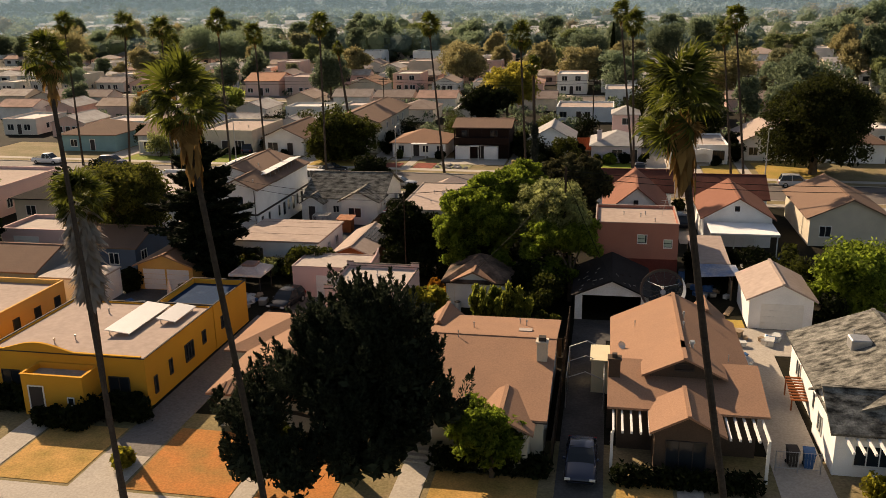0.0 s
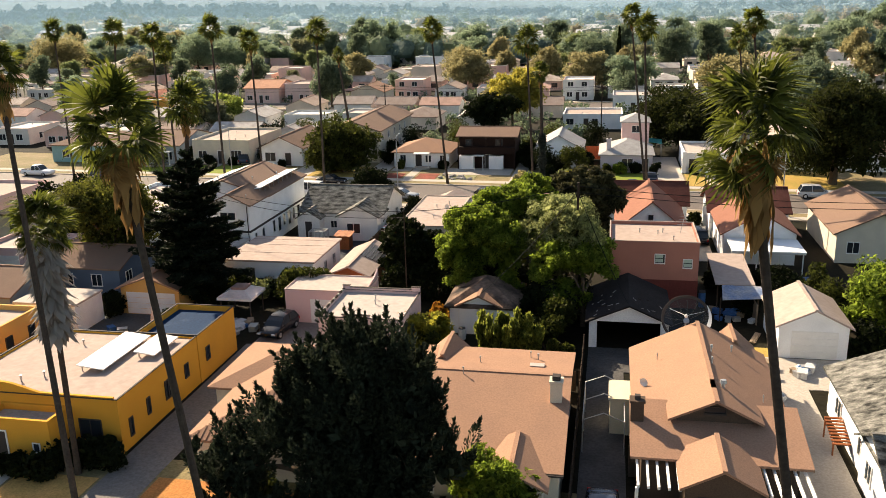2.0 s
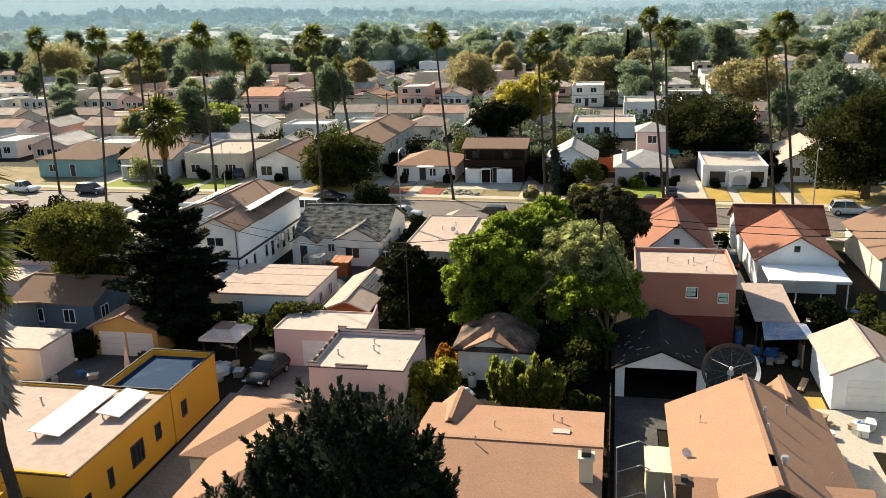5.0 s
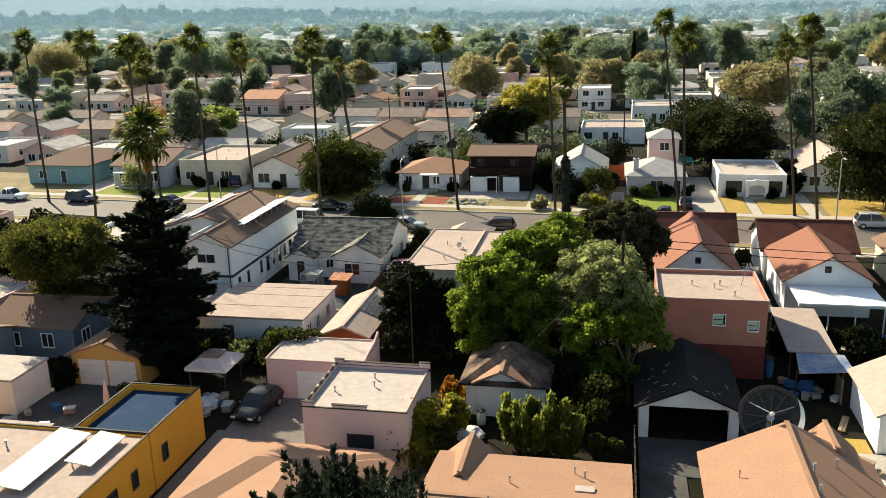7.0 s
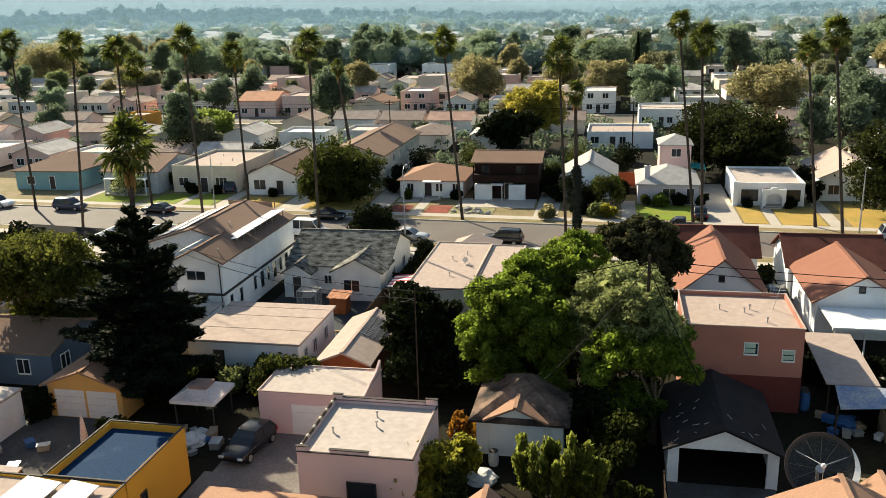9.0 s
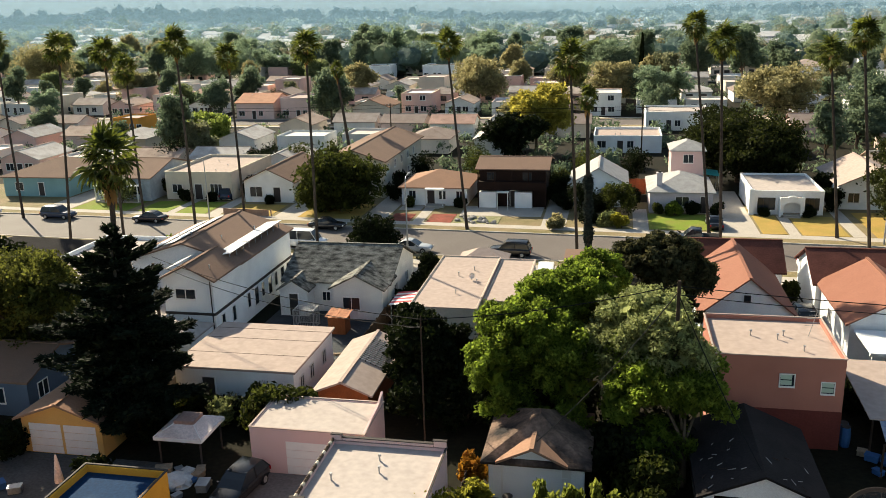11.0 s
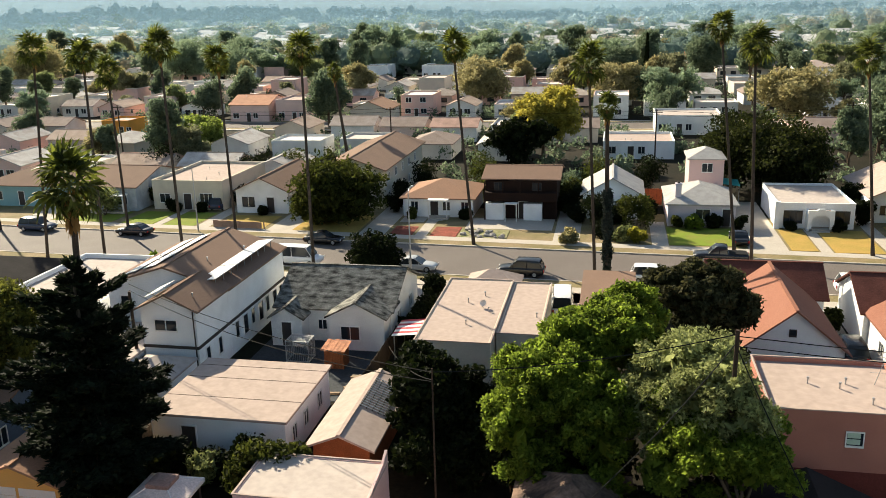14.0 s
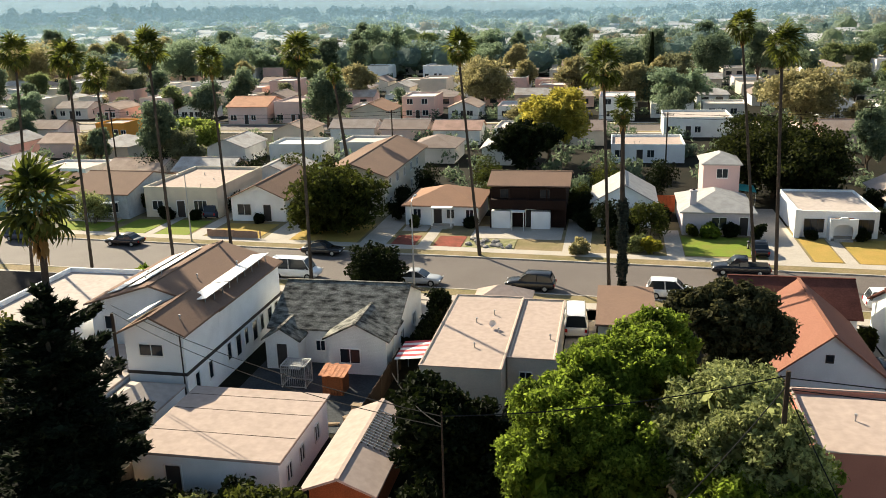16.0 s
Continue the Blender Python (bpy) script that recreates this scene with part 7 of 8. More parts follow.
BUSHES += [(-35.2, 74.5, 1.3, 3.2, L_DARK), (-35.6, 79, 1.5, 3.6, L_DARK), (-32.6, 71.0, 0.8, 1.3, L_MID), (-25.4, 71.3, 0.7, 1.2, L_DARK), (-12.6, 74.0, 1.5, 3.4, L_DARK), (-12.2, 78.5, 1.8, 4.0, L_MID), (-11.6, 70.5, 1.3, 2.2, L_DARK)]
BUSHES += [(-2.4, 75.0, 1.1, 2.6, L_DARK), (-6.6, 70.8, 1.4, 2.6, L_DARK), (-3.4, 69.5, 1.2, 2.4, L_MID), (-7.8, 64.0, 1.3, 1.8, L_DARK), (-5.8, 63.0, 1.0, 1.4, L_OLIVE), (4.6, 69.4, 0.8, 1.5, L_DARK), (0.6, 69.4, 0.7, 1.3, L_MID), (7.4, 68.4, 0.7, 1.9, L_DARK)]
BUSHES += [(13.2, 69.4, 0.6, 0.9, L_DARK), (18.6, 69.4, 0.7, 1.0, L_DARK), (22.0, 73.0, 1.2, 2.8, L_DARK), (22.0, 79.0, 1.6, 3.8, L_DARK), (-48.6, 74.0, 1.1, 2.4, L_DARK), (-48.2, 80.0, 1.6, 3.6, L_MID), (-58.4, 76.0, 1.2, 2.8, L_DARK), (-53.0, 71.0, 0.7, 1.2, L_DARK), (-70.6, 76.0, 1.1, 3.0, L_MID), (-83.0, 78.0, 1.8, 4.0, L_DARK), (-62.0, 71.8, 0.7, 1.3, L_DARK)]
BUSHES += [(-24.0, 82.5, 1.6, 3.6, L_MID), (-34.5, 88.0, 2.2, 4.6, L_DARK), (-26.0, 91.0, 2.4, 4.2, L_MID), (-13.5, 84.0, 2.0, 3.8, L_TOWN), (-2.0, 92.0, 2.2, 4.4, L_DARK), (-10.0, 92.0, 2.6, 4.0, L_MID), (-56.0, 92.0, 2.6, 4.8, L_MID), (-64.0, 94.0, 2.6, 4.2, L_DARK), (-78.0, 92.0, 2.8, 5.0, L_DARK)]
BUSHES += [(-36.0, 40.5, 1.0, 2.0, L_DARK), (-33.5, 41.0, 0.8, 1.4, L_MID), (-23.4, 31.0, 0.6, 1.8, L_DARK), (-10.2, 28.0, 1.0, 2.6, L_DARK), (-9.0, 24.0, 1.6, 3.0, L_DARK), (-5.0, 26.0, 2.0, 3.8, L_DARK), (0.4, 30.0, 0.9, 2.4, L_DARK), (10.6, 36.5, 0.8, 1.6, L_MID)]
BUSHES += [(-21.8, 20.0, 1.2, 2.8, L_DARK), (-18.5, 18.0, 1.2, 1.9, L_DARK), (-13.5, 18.5, 1.2, 1.6, L_MID), (-14.4, 10.0, 1.8, 3.0, L_DARK), (-13.6, 14.5, 1.8, 3.6, L_DARK), (-11.6, 10.6, 1.5, 2.6, L_DARK), (-5.0, 3.2, 1.4, 2.4, L_DARK), (-3.4, -0.8, 1.2, 2.6, L_MID), (-2.2, -3.8, 0.8, 1.6, L_MID)]
BUSHES += [(-11.9, -1.6, 1.1, 2.6, L_YELL), (-12.2, -4.4, 1.3, 2.6, L_MID), (-32.6, 8.0, 1.0, 1.9, L_MID), (-30.2, 7.8, 1.0, 1.7, L_OLIVE), (-27.6, 7.6, 1.3, 2.4, L_DARK), (-34.0, -1.0, 1.0, 1.6, L_DARK), (-33.6, 4.6, 1.2, 2.0, L_DARK), (-41.8, 1.8, 1.1, 2.0, L_DARK)]
# Near-black bushes added to stand in for the shade under the bright tree.
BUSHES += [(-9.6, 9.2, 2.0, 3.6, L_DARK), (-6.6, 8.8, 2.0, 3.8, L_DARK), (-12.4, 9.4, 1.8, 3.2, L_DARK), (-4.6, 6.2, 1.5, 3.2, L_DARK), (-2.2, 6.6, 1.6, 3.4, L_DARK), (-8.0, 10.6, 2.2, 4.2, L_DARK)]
BUSHES += [(10.8, 15.5, 1.0, 2.2, L_DARK), (14.0, 15.2, 1.2, 1.8, L_DARK), (18.8, 13.6, 1.4, 2.8, L_MID), (19.6, 8.2, 1.6, 3.4, L_MID), (20.0, 0.6, 1.4, 2.6, L_DARK), (12.6, 9.0, 0.9, 1.4, L_DARK), (-30.6, -23.4, 0.9, 1.3, L_DARK), (-28.2, -21.5, 0.9, 1.5, L_DARK), (-32.4, -23.5, 0.8, 1.1, L_DARK), (-25.0, -27.5, 0.6, 0.9, L_YELL), (-17.0, -24.6, 1.1, 1.6, L_MID)]
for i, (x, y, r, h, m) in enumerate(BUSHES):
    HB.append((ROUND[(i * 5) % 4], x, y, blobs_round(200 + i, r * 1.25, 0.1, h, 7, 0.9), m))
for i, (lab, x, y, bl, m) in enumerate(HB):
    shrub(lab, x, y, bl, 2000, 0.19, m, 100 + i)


# ---- clutter in the yards ----
TARPB = mat("blue_plastic", (0.04, 0.12, 0.28), 0.5, 0.2, 2, 8, 0.1)
BINW = mat("white_plastic", (0.6, 0.6, 0.58), 0.5, 0.2, 2, 8, 0.1)
CARD = mat("weathered_boards", (0.34, 0.25, 0.17), 0.9, 0.3, 1.5, 9, 0.3)


def crate(x, y, s, turn, material, label):
    ob = thing("crate", x, y, 0.045, label, "crate", "yard clutter", rz=turn)
    part("body", boxes((-s / 2, s / 2, -s * 0.35, s * 0.35, 0, s * 0.5), bevel=0.03), material, ob)
    part("lid", boxes((-s * 0.54, s * 0.54, -s * 0.39, s * 0.39, s * 0.5, s * 0.56)), material, ob)


def barrel(x, y, h, material, label):
    ob = thing("barrel", x, y, 0.0, label, "barrel", "yard clutter")
    b = bmesh.new()
    tube(b, [(0, 0, 0), (0, 0, h * 0.3), (0, 0, h * 0.7), (0, 0, h)], [0.27, 0.31, 0.31, 0.27], 12)
    part("drum", b, material, ob)
    part("lid", tube(bmesh.new(), [(0, 0, h), (0, 0, h + 0.04)], [0.28, 0.28], 12), DARKTRIM, ob)


def boards(x, y, turn, n, label):
    ob = thing("board_stack", x, y, 0.0, label, "boards", "yard clutter", rz=turn)
    g = random.Random(int(abs(x * 31 + y * 17)))
    for i in range(n):
        q, r = g.uniform(-0.2, 0.2), g.uniform(-0.12, 0.12)
        part("board", boxes((-1.1 + q, 1.1 + q, -0.1 + r, 0.1 + r, 0.05 * i, 0.05 * i + 0.045)), CARD, ob)


def heap(x, y, r, seed, material, label):
    """A crumpled tarpaulin over a heap."""
    g = random.Random(seed)
    b = bmesh.new()
    bmesh.ops.create_icosphere(b, subdivisions=3, radius=r)
    for q in b.verts:
        q.co *= g.uniform(0.86, 1.14)
        q.co.z = max(-0.02, q.co.z * 0.55)
    o = part("crumpled_tarpaulin", b, material)
    o.location = (x, y, 0.07)
    tagged(o, label, "tarpaulin", "yard clutter")


cl = random.Random(12)
KIND = ((BINW, "white"), (CARD, "brown"), (TARPB, "blue"), (METALG, "grey metal"))
for x0, x1, y0, y1, n in ((-31.0, -27.5, -1.6, 1.0, 12), (11.0, 12.4, -10.5, -4.0, 11), (12.2, 15.5, -3.8, -1.2, 9), (9.6, 12.8, 6.8, 11.0, 7), (-13.2, -11.8, -9.0, -1.0, 5), (-44.0, -37.0, -6.5, -1.0, 6), (13.0, 19.5, 15.0, 18.0, 8), (-25.6, -24.6, 19.6, 22.4, 4), (-35.6, -33.2, 5.0, 9.0, 4), (20.5, 23.0, 3.0, 9.0, 4)):
    for i in range(n):
        m, c = KIND[cl.randrange(4)]
        crate(cl.uniform(x0, x1), cl.uniform(y0, y1), cl.uniform(0.4, 0.95), cl.uniform(0, 180), m, c + " storage crate standing in a cluttered yard")
gl = random.Random(34)
for i in range(7):
    m, c = KIND[(0, 1, 0, 3)[i % 4]]
    crate(gl.uniform(-30.4, -28.2), gl.uniform(0.6, 1.6), gl.uniform(0.35, 0.7), gl.uniform(0, 180), m, c + " storage crate standing before a gazebo")
for x, y, r, m, lab in ((-29.4, 0.2, 0.9, BINW, "crumpled white sheet over yard junk"), (12.0, -7.0, 0.8, BINW, "crumpled pale sheet over scrap"), (11.4, 8.6, 0.9, TARPB, "crumpled blue tarpaulin over scrap"), (14.8, -2.4, 0.7, METALG, "grey tarpaulin over scrap beside a garage"), (-10.6, -1.4, 0.9, BINW, "pale sheet over a garden heap"), (16.0, 16.4, 0.9, CANVAS, "beige sheet over a garden heap")):
    heap(x, y, r, int(abs(x * 10)), m, lab)
barrel(9.0, 10.4, 1.3, TARPB, "blue plastic barrel against a red wall")
barrel(9.1, 11.3, 1.1, TARPB, "blue plastic barrel against a red wall")
barrel(-10.2, 0.4, 0.9, BINW, "white plastic barrel beside a garage")
for x, y, t, n in ((11.7, -11.5, 80, 5), (10.4, -2.2, 20, 4), (12.4, 3.5, 70, 4), (-26.9, 19.6, 10, 4), (-33.2, -8.6, 15, 5), (-12.6, -7.0, 85, 4), (11.2, 1.0, 130, 3)):
    boards(x, y, t, n, "loose stack of weathered boards on the ground")


def wheelie_bin(x, y, turn, material, label):
    ob = thing("wheelie_bin", x, y, 0.05, label, "waste bin", "waste bins", rz=turn)
    b = bmesh.new()
    lo = [b.verts.new((sx * 0.23, sy * 0.26, 0.06)) for sx, sy in ((-1, -1), (1, -1), (1, 1), (-1, 1))]
    hi = [b.verts.new((sx * 0.3, sy * 0.36, 0.98)) for sx, sy in ((-1, -1), (1, -1), (1, 1), (-1, 1))]
    b.faces.new(lo[::-1])
    b.faces.new(hi)
    for k in range(4):
        b.faces.new((lo[k], lo[(k + 1) % 4], hi[(k + 1) % 4], hi[k]))
    part("body", b, material, ob)
    b = bmesh.new()
    slab(b, [(-0.32, -0.39, 1.03), (0.32, -0.39, 1.03), (0.32, 0.4, 1.1), (-0.32, 0.4, 1.1)], 0.05)
    part("lid", b, material, ob)
    for sx in (-1, 1):
        part("wheel", tube(bmesh.new(), [(sx * 0.2, 0.3, 0.1), (sx * 0.28, 0.3, 0.1)], [0.1, 0.1], 10), RUBBER, ob)


wheelie_bin(12.75, -21.3, 5, DARKTRIM, "black wheeled waste bin behind a wire gate")
wheelie_bin(13.6, -21.4, -4, TARPB, "blue wheeled waste bin behind a wire gate")
wg = thing("wire_gate", 12.9, -22.1, 0.05, "low grey wire gate across a drive", "gate")
for x in (-1.2, 0.0, 1.2):
    part("post", tube(bmesh.new(), [(x, 0, 0), (x, 0, 1.3)], [0.03, 0.03], 6), METALG, wg)
for z in (0.25, 1.25):
    part("rail", tube(bmesh.new(), [(-1.2, 0, z), (1.2, 0, z)], [0.022, 0.022], 6), METALG, wg)
for k in range(15):
    part("wire", tube(bmesh.new(), [(-1.12 + 0.16 * k, 0, 0.25), (-1.12 + 0.16 * k, 0, 1.25)], [0.006, 0.006], 4), METALG, wg)
ps = thing("closed_parasol", -35.6, -1.8, 0.04, "closed pale garden parasol on a pole", "parasol")
part("pole", tube(bmesh.new(), [(0, 0, 0), (0, 0, 2.4)], [0.025, 0.025], 6), METALG, ps)
part("canopy", tube(bmesh.new(), [(0, 0, 0.7), (0, 0, 1.2), (0, 0, 2.3), (0, 0, 2.45)], [0.26, 0.22, 0.08, 0.02], 8), CANVAS, ps)
part("base", tube(bmesh.new(), [(0, 0, 0), (0, 0, 0.08)], [0.25, 0.25], 10), OLDCONC, ps)
sk = thing("sheet_canopy", -37.6, -8.9, 0, "low canopy of pale sheets on posts", "canopy")
b = bmesh.new()
slab(b, [(-2.9, -0.7, 2.3), (2.6, -0.7, 2.3), (2.6, 0.9, 2.5), (-2.9, 0.9, 2.5)], 0.06)
part("roof", b, FLATWHITE, sk)
for x in (-2.7, 2.4):
    for y in (-0.6, 0.8):
        part("post", boxes((x - 0.04, x + 0.04, y - 0.04, y + 0.04, 0, 2.28)), WOODD, sk)


def dish(x, y, z, turn, parent_label):
    ob = thing("satellite_dish", x, y, z, parent_label, "satellite dish", "satellite dishes", rz=turn)
    b = bmesh.new()
    rings = [[b.verts.new((0.36 * k * math.cos(a * 0.5236), 0.12 - 0.14 * k * k, 0.55 + 0.36 * k * math.sin(a * 0.5236))) for a in range(12)] for k in (0.15, 0.6, 1.0)]
    b.faces.new(rings[0])
    for r0, r1 in zip(rings, rings[1:]):
        for i in range(12):
            b.faces.new((r0[i], r0[(i + 1) % 12], r1[(i + 1) % 12], r1[i]))
    part("reflector", b, TRIM, ob)
    ob.scale = (0.75, 0.75, 0.75)
    part("mast", tube(bmesh.new(), [(0, 0.2, -0.1), (0, 0.15, 0.55)], [0.025, 0.025], 6), METALG, ob)
    part("arm", tube(bmesh.new(), [(0, 0.1, 0.3), (0, -0.4, 0.4)], [0.012, 0.012], 5), METALG, ob)


dish(3.3, -13.4, 3.1, -30, "white satellite dish at a roof edge")
dish(-17.0, 30.0, 3.25, 30, "white satellite dish on a flat roof")
am = thing("roof_antenna", 7.2, 14.0, 5.55, "thin metal antenna mast on a flat roof", "antenna")
part("mast", tube(bmesh.new(), [(0, 0, 0), (0.35, -0.3, 1.9)], [0.025, 0.02], 6), METALG, am)
for i in range(5):
    part("element", boxes((0.1 + 0.05 * i - 0.4, 0.1 + 0.05 * i + 0.4, -0.12 - 0.05 * i, -0.1 - 0.05 * i, 0.8 + 0.25 * i, 0.82 + 0.25 * i)), METALG, am)
rg2 = thing("red_gate", -2.0, 81.0, 0, "orange-red wooden gate between houses", "gate")
for i in range(7):
    part("board", boxes((-1.2 + 0.35 * i, -0.87 + 0.35 * i, -0.03, 0.03, 0.1, 2.3)), mat("orange_red_paint", (0.55, 0.13, 0.05), 0.7, 0.2, 2, 10, 0.2), rg2)
part("rail", boxes((-1.2, 1.25, 0.03, 0.09, 1.7, 1.85)), WOODD, rg2)
gt = thing("green_canopy", 7.6, 83.5, 0, "teal tarpaulin stretched on poles", "canopy")
b = bmesh.new()
slab(b, [(-1.6, -1.4, 3.0), (1.6, -1.4, 2.6), (1.6, 1.4, 2.9), (-1.6, 1.4, 3.3)], 0.03)
part("sheet", b, mat("teal_plastic", (0.05, 0.32, 0.30), 0.5, 0.2, 1, 8, 0.2), gt)
for x in (-1.5, 1.5):
    for y in (-1.3, 1.3):
        part("pole", tube(bmesh.new(), [(x, y, 0), (x, y, 2.55)], [0.03, 0.03], 5), METALG, gt)

# ---- the town beyond: rows of houses and trees ----
rnd = random.Random(5)


def far_protos(rich):
    out = []
    for i, (w, d, h, kind) in enumerate([(7.8, 10, 2.9, "hip"), (7.6, 11, 3.3, "flat"), (7.2, 10, 2.9, "gable_y"), (9.2, 7.6, 2.9, "gable_x"), (8, 11, 5.4, "flat"), (9.5, 8, 3.2, "flat")]):
        ops = [("f", w * 0.12, 1.5, 0.9, 2.2, "1"), ("f", w * 0.62, 1.5, 0.9, 2.2, "1"), ("f", w * 0.42, 0.95, 0.1, 2.15, "d"), ("r", d * 0.3, 1.1, 0.9, 2.1, "0")]
        if h > 5:
            ops += [("f", w * 0.15, 1.5, 3.6, 4.9, "1"), ("f", w * 0.6, 1.5, 3.6, 4.9, "1")]
        if not rich:
            ops = []
        o = house("town_house", ["stucco house with hipped shingle roof", "flat-roofed stucco house", "stucco house with gable roof facing the street", "wide stucco house with gable roof", "two-storey flat-roofed stucco house", "wide flat-roofed stucco house"][i] + " in the distance", -w / 2, w / 2, -d / 2, d / 2, h, kind, 1.4, 0.35, FARWALL, FARFLAT if kind == "flat" else FARROOF, ops, group="houses of the town", vents=1 if rich else 0)
        if not rich:
            for a in (0.15, 0.6):
                b = bmesh.new()
                obox(b, *on_wall("f", -w / 2, w / 2, -d / 2, d / 2), w * a, w * a + 1.8, 0.9, 2.2, -0.02, 0.03)
                part("window", b, GLASS, o)
        out.append(o)
    return out


PROTO = far_protos(True) + far_protos(False)
used = set()


def place_house(x, y, turn):
    k = rnd.randrange(6)
    k = (3 if k == 4 and y < 150 else k) + (6 if y > 190 else 0)
    m = pose(x, y, 0, 0, 0, turn + rnd.uniform(-2, 2))
    if k not in used:
        used.add(k)
        PROTO[k].matrix_basis = m
    else:
        copy_thing(PROTO[k], m)


TREES = []
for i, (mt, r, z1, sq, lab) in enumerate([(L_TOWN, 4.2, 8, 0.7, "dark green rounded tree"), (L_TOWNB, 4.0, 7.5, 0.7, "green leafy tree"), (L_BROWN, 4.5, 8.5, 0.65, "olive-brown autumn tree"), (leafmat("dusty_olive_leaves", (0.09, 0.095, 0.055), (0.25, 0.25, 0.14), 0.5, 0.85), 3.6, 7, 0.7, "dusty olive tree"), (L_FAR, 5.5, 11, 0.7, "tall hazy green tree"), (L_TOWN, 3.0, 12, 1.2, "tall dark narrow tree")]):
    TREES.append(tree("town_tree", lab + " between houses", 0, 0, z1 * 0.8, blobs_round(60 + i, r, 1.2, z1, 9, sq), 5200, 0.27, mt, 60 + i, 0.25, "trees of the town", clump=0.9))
tused = set()


def place_tree(x, y, s):
    k = rnd.randrange(len(TREES))
    m = pose(x, y, 0, 0, 0, rnd.uniform(0, 360))
    t = TREES[k]
    if k not in tused:
        tused.add(k)
        t.matrix_basis = m
    else:
        t = copy_thing(t, m)
    t.scale = (s, s, s * rnd.uniform(0.85, 1.15))


def seen(x, y, margin=12):
    d = y + 45
    return -0.78 * d - margin < x < 0.50 * d + margin


# landmarks of the town
KEEP = []
PALEPINK = mat("pale_pink_stucco", (0.72, 0.52, 0.46), 0.9, 0.14, 0.5, 18, 0.2)
BRIGHTORANGE = mat("bright_orange_stucco", (0.70, 0.30, 0.06), 0.9, 0.14, 0.5, 18, 0.2)
FW = [("f", 0.6, 1.6, 0.9, 2.2, "1"), ("f", 4.2, 1.0, 0.1, 2.2, "d"), ("f", 5.9, 1.2, 0.9, 2.2, "1")]
for nm, lab, x, y, w, d, h, rf, wl, tp in (
        ("orange_town_house", "bright orange stucco house with flat roof", -116.0, 143, 6.6, 8, 3.6, "flat", BRIGHTORANGE, FLATWHITE),
        ("pink_town_house", "pink stucco house with clay tile gable roof", -95.0, 170, 10, 12, 4.2, "gable_x", PALEPINK, CLAY),
        ("pink_town_house", "pink stucco house with flat roof and tile trim", -84.0, 171, 9, 12, 5.2, "flat", PALEPINK, FLATROOF),
        ("cream_town_house", "small cream house with arched gable front", -63.0, 164, 9, 11, 3.6, "gable_y", CREAM, TANSH),
        ("grey_town_house", "low grey-white house with flat roof", 7.5, 151, 13, 12, 3.9, "flat", GREYW, FLATWHITE),
        ("white_town_house", "white house with pale hipped roof", 54.0, 257, 12, 12, 5.4, "hip", WHITE, FLATROOF),
        ("tile_roof_town_house", "white house with orange tile roof", 16.0, 326, 11, 14, 5.6, "hip", WHITE, CLAY),
        ("tile_roof_town_house", "white house with orange tile roof", 29.0, 330, 11, 14, 6.6, "hip", WHITE, CLAY),
        ("white_town_block", "two-storey white block with flat roof", -159.0, 328, 17, 14, 7.0, "flat", WHITE, FLATWHITE),
        ("white_town_block", "low white building with broad flat roof", -99.0, 292, 14, 12, 5.0, "flat", WHITE, FLATWHITE),
        ("white_town_block", "low white building with broad flat roof", -71.0, 291, 15, 12, 5.0, "flat", WHITE, FLATWHITE),
        ("white_town_house", "low white house with broad pale flat roof", -3.0, 122, 12, 11, 3.1, "flat", WHITE, FLATROOF)):
    house(nm, lab, x - w / 2, x + w / 2, y - d / 2, y + d / 2, h, rf, 1.8, 0.4, wl, tp, FW, vents=2)
    KEEP.append((x, y, w / 2 + 6.5, d / 2 + 7))
for nm, lab, x, y, r, z0, z1, mt, k, sq in (
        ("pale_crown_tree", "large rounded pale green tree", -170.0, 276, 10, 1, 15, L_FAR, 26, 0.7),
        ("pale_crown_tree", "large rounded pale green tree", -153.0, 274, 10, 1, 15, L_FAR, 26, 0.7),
        ("pale_crown_tree", "large rounded olive tree", -222.0, 258, 12, 1, 15, L_BROWN, 26, 0.7),
        ("dark_town_tree", "tall dark tree among pale roofs", -72.0, 156, 4.6, 0.5, 12, L_TOWN, 18, 1.1),
        ("brown_crown_tree", "bare-looking olive-brown autumn tree", 28.6, 156, 8.0, 1.5, 11, L_BROWN, 22, 0.7),
        ("brown_crown_tree", "olive-brown autumn tree among roofs", -42.0, 192, 7.5, 1.5, 13, L_BROWN, 22, 0.7),
        ("brown_crown_tree", "orange-brown autumn tree among roofs", -6.4, 192, 7.0, 1.0, 11, L_BROWN, 22, 0.7),
        ("dark_town_tree", "rounded dark green tree", -6.0, 272, 8.0, 0.5, 11, L_TOWN, 20, 0.7),
        ("dark_town_tree", "dark leafy tree beside a white house", 22.0, 262, 7.0, 0.5, 15, L_TOWN, 20, 0.9),
        ("green_town_tree", "bright feathery green tree between roofs", -86.0, 119, 5.0, 0.3, 5.5, leafmat("feathery_leaves", (0.07, 0.10, 0.02), (0.36, 0.42, 0.10), 0.5, 0.7), 18, 0.7),
        ("dark_town_tree", "dark rounded tree among roofs", 46.0, 140, 8.0, 0.3, 10, L_TOWN, 20, 0.7)):
    tree(nm, lab, x, y, z1 * 0.8, blobs_round(int(abs(x)) + 3, r, z0, z1, k, sq), 11000, 0.34, mt, int(abs(x)), 0.3, "", clump=1.1)
    KEEP.append((x, y, r * 0.7, r * 0.7))
tree("cypress", "slim dark cypress among roofs", 2.6, 258, 14, [(0, 0, 1.2 + 1.25 * i, 1.3 - 0.09 * i, 1.3 - 0.09 * i, 1.5) for i in range(12)], 5000, 0.35, L_DARK, 91, 0.2, tall=2.0)


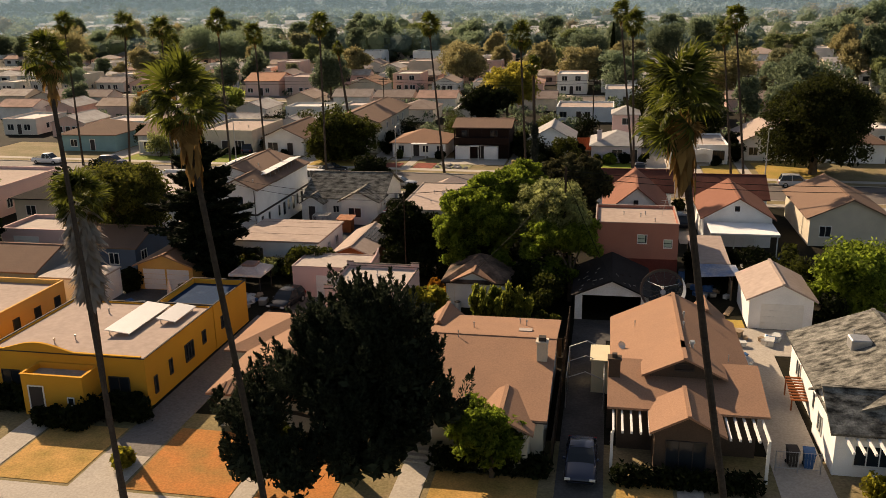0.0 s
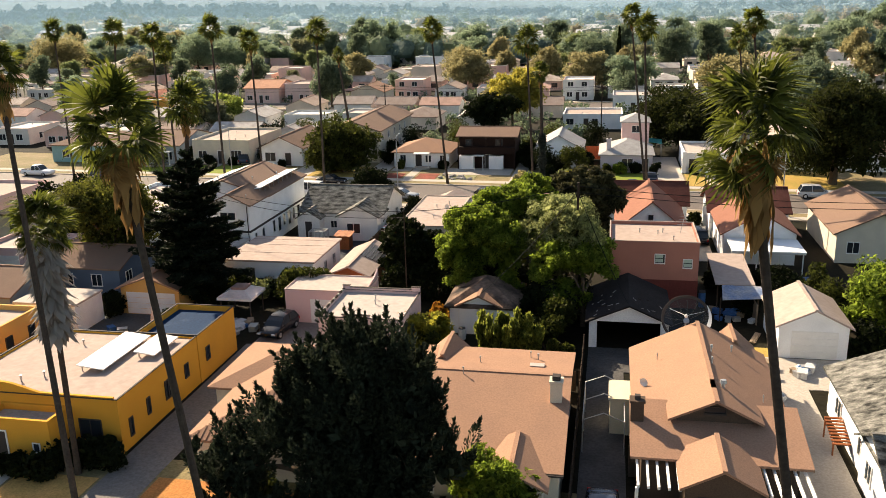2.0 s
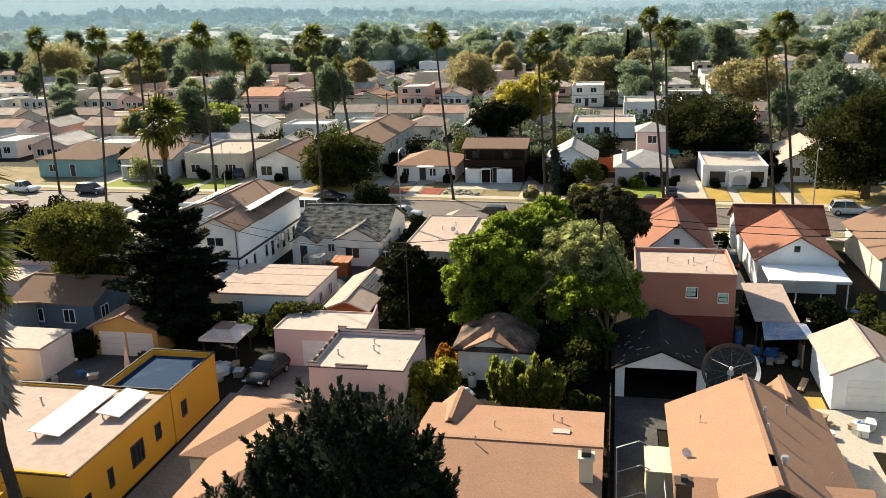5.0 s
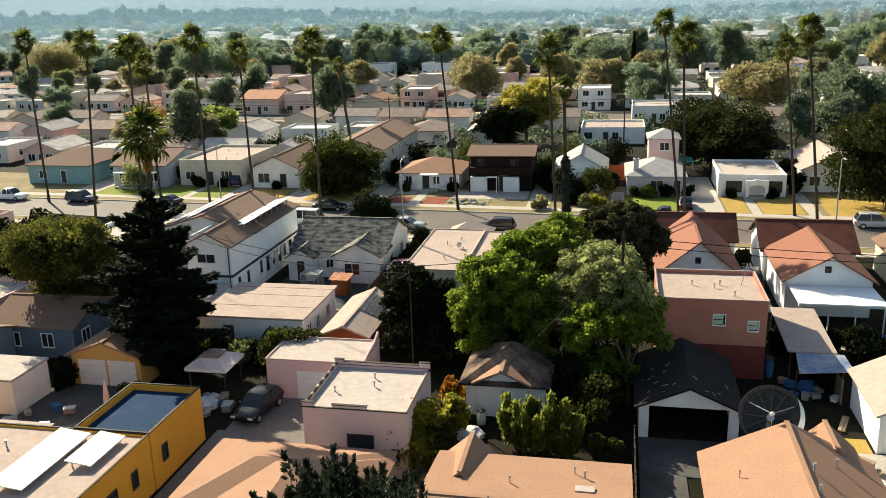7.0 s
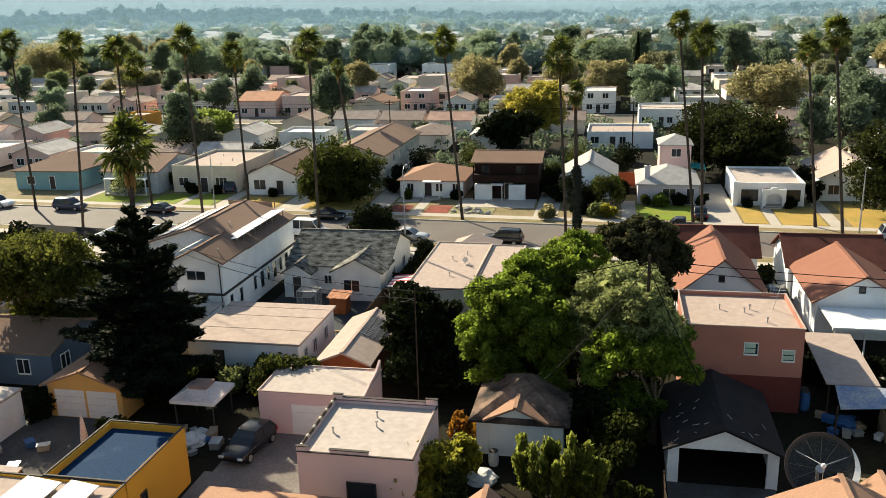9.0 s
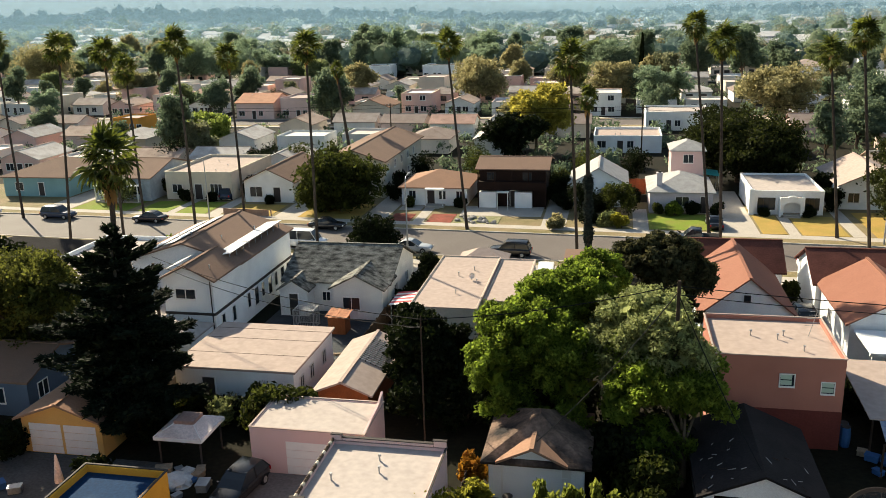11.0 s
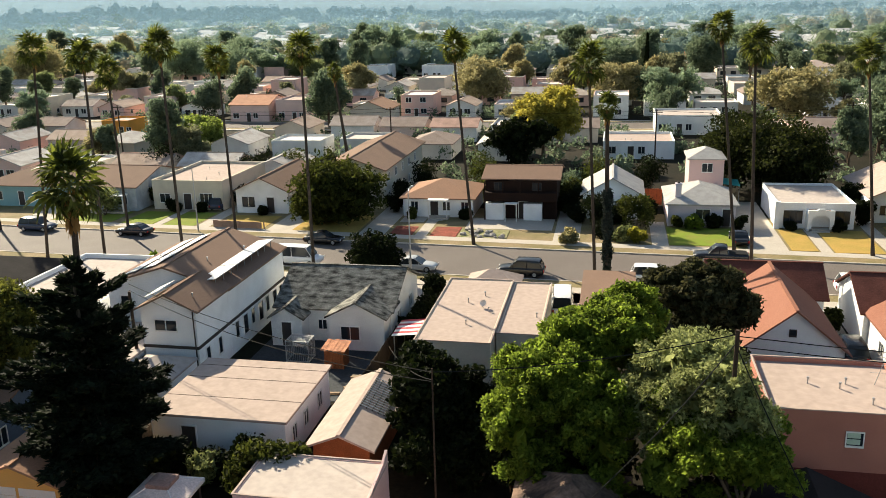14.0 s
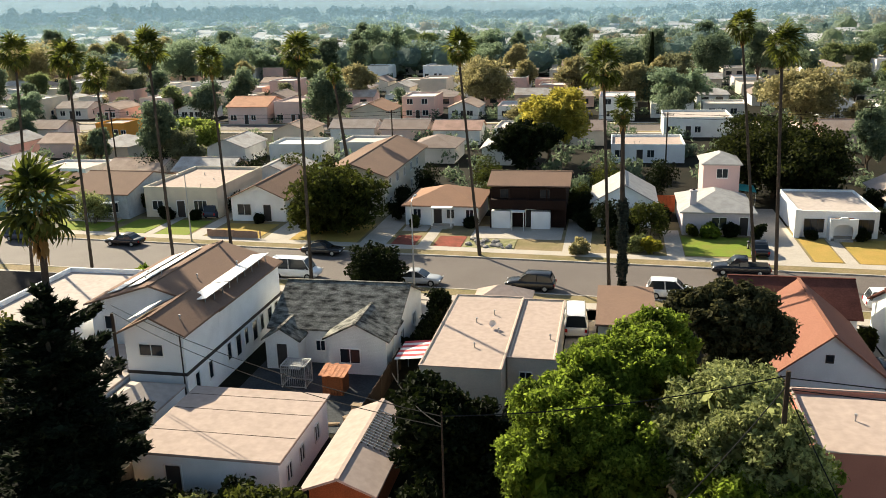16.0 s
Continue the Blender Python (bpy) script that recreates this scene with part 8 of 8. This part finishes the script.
def kept(x, y):
    return any(abs(x - a) < w and abs(y - b) < d for a, b, w, d in KEEP)


HROWS = [(95, 0), (119, 180), (139, 180), (177, 0), (203, 0), (228, 180), (248, 180), (286, 0), (312, 0), (338, 180), (358, 180), (396, 0)]
for y, turn in HROWS:
    x = -420 + rnd.uniform(0, 8)
    while x < 300:
        back = y in (95, 119, 203, 228, 312, 338)
        if seen(x, y) and not kept(x, y) and not (-55 < x < 35 and y < 100) and rnd.random() < (0.86 if back else 0.96):
            if not (abs(x + 20) < 9 and 100 < y < 118):
                place_house(x, y + rnd.uniform(-2, 2), turn)
        x += rnd.uniform(10.8, 12.8)
for i in range(300):
    y = 90 + 310 * rnd.random() ** 0.9
    x = rnd.uniform(-0.8, 0.52) * (y + 45)
    if any(a - 1 < y < b + 1 for a, b in STREETS):
        continue
    if kept(x, y) or kept(x, y + 14) or (y < 270 and i % 3 == 0):
        continue
    place_tree(x, y, rnd.uniform(0.6, 1.2) * (1 + max(0, y - 130) / 420))

# garden bushes between the far houses
rng = np.random.default_rng(76)
bl = []
while len(bl) < 1900:
    y = 62 + 360 * rnd.random() ** 0.9
    x = rnd.uniform(-0.8, 0.52) * (y + 45)
    if (y < 90 and -100 < x < 46) or any(a - 2 < y < b + 2 for a, b in STREETS):
        continue
    r = rnd.uniform(0.6, 1.8)
    bl.append((x, y, r * 0.6, r, r, r * rnd.uniform(0.7, 1.2)))
v, f2 = leaves(rng, bl, 120000, 0.36, 0, 0.3)
tagged(raw("garden_bushes", v, f2, L_TOWN), "dark green bushes and hedges between the houses", "bushes", "", "stuff")

# far roofs and woods, too many to count
V, F, V2, F2 = [], [], [], []
for i in range(1700):
    y = 400 + 1000 * rnd.random() ** 1.3
    x = rnd.uniform(-0.8, 0.55) * y
    w, d, h = rnd.uniform(9, 20), rnd.uniform(8, 16), rnd.uniform(4, 8)
    k = len(V)
    up = climb(x, y)
    V += [(x + a * w / 2, y + b * d / 2, z + up) for z in (-1, h) for a, b in ((-1, -1), (1, -1), (1, 1), (-1, 1))]
    F += [tuple(k + j for j in q) for q in ((4, 5, 6, 7), (0, 1, 5, 4), (1, 2, 6, 5), (2, 3, 7, 6), (3, 0, 4, 7))]
    V += [(x - w / 2, y, h + 1.6 + up), (x + w / 2, y, h + 1.6 + up)]
    F += [(k + 4, k + 5, k + 9, k + 8), (k + 7, k + 8, k + 9, k + 6), (k + 5, k + 6, k + 9), (k + 4, k + 8, k + 7)]
tagged(raw("far_roofs", V, F, mat("far_stucco", (0.56, 0.55, 0.54), 0.95, 0.3, 0.02, 0.3, 0)), "pale stucco houses far across the plain", "houses", "", "stuff")
rng = np.random.default_rng(77)
bl = []
for i in range(2300):
    y = 300 + 1150 * rnd.random() ** 1.5
    x = rnd.uniform(-0.8, 0.55) * (y + 40)
    if any(a - 1 < y < b + 1 for a, b in STREETS) or kept(x, y + 8):
        continue
    r = rnd.uniform(2.8, 6.0) * (1 + y / 1400)
    bl.append((x, y, r * rnd.uniform(0.7, 1.1) + climb(x, y), r, r, r * rnd.uniform(0.65, 1.15)))
ico = bmesh.new()
bmesh.ops.create_icosphere(ico, subdivisions=2, radius=1)
iv = np.array([q.co for q in ico.verts])
iq = np.array([[q.index for q in p.verts] for p in ico.faces])
ico.free()
# Haze is painted into these leaf colours; the farthest kind is palest and bluest.
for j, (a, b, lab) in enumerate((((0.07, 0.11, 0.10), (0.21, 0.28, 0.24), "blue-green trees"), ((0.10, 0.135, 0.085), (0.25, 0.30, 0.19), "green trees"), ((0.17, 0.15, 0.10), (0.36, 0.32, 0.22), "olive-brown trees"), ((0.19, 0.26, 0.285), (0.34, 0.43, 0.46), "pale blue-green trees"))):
    kind = leafmat("hazed_leaves_" + "abcd"[j], a, b, 0.45, 0.9)
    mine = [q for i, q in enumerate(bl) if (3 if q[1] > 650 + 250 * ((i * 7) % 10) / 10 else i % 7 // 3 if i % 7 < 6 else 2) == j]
    cores, cf = [], []
    for k, q in enumerate(mine):
        w = 0.72 + 0.3 * (rng.random(len(iv)) - 0.5)
        cores.append(np.array(q[:3]) + iv * w[:, None] * np.array(q[3:]))
        cf.append(iq + k * len(iv))
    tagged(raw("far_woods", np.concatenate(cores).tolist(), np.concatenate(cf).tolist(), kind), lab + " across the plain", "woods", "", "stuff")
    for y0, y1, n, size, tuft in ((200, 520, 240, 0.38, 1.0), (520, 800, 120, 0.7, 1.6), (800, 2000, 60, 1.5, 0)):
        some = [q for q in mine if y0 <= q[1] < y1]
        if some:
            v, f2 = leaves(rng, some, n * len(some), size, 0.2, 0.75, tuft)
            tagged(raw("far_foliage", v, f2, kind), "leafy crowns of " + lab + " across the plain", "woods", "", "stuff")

# haze over the horizon: a glowing colour gradient on a curved sheet
m = bpy.data.materials.new("haze")
m.use_nodes = True
n, ln = m.node_tree.nodes, m.node_tree.links
e, tc, sep, ramp = n.new("ShaderNodeEmission"), n.new("ShaderNodeTexCoord"), n.new("ShaderNodeSeparateXYZ"), n.new("ShaderNodeValToRGB")
ln.new(tc.outputs["Object"], sep.inputs[0])
mr = n.new("ShaderNodeMapRange")
mr.inputs[1].default_value, mr.inputs[2].default_value = 0, 30
ln.new(sep.outputs[2], mr.inputs[0])
ln.new(mr.outputs[0], ramp.inputs[0])
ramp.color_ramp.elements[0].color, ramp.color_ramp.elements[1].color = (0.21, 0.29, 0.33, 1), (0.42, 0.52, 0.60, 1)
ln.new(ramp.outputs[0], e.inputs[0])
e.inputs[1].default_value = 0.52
ln.new(e.outputs[0], n["Material Output"].inputs[0])
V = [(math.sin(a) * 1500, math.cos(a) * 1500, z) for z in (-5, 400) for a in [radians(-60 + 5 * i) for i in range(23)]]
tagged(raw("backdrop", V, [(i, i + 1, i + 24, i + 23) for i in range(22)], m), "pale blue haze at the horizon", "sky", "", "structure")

# thin blue haze sheets added far out over the plain, lit by the sun
m = bpy.data.materials.new("thin_haze")
m.use_nodes = True
n, ln = m.node_tree.nodes, m.node_tree.links
n.remove(n["Principled BSDF"])
tr, glow, mix, tc, sep, mr = (n.new("ShaderNode" + k) for k in ("BsdfTransparent", "BsdfTranslucent", "MixShader", "TexCoord", "SeparateXYZ", "MapRange"))
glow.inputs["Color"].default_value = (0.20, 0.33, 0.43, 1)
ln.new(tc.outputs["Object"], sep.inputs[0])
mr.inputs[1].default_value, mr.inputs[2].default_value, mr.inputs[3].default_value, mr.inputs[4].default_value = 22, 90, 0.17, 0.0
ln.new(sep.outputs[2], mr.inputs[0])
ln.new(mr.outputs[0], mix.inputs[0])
ln.new(tr.outputs[0], mix.inputs[1])
ln.new(glow.outputs[0], mix.inputs[2])
ln.new(mix.outputs[0], n["Material Output"].inputs[0])
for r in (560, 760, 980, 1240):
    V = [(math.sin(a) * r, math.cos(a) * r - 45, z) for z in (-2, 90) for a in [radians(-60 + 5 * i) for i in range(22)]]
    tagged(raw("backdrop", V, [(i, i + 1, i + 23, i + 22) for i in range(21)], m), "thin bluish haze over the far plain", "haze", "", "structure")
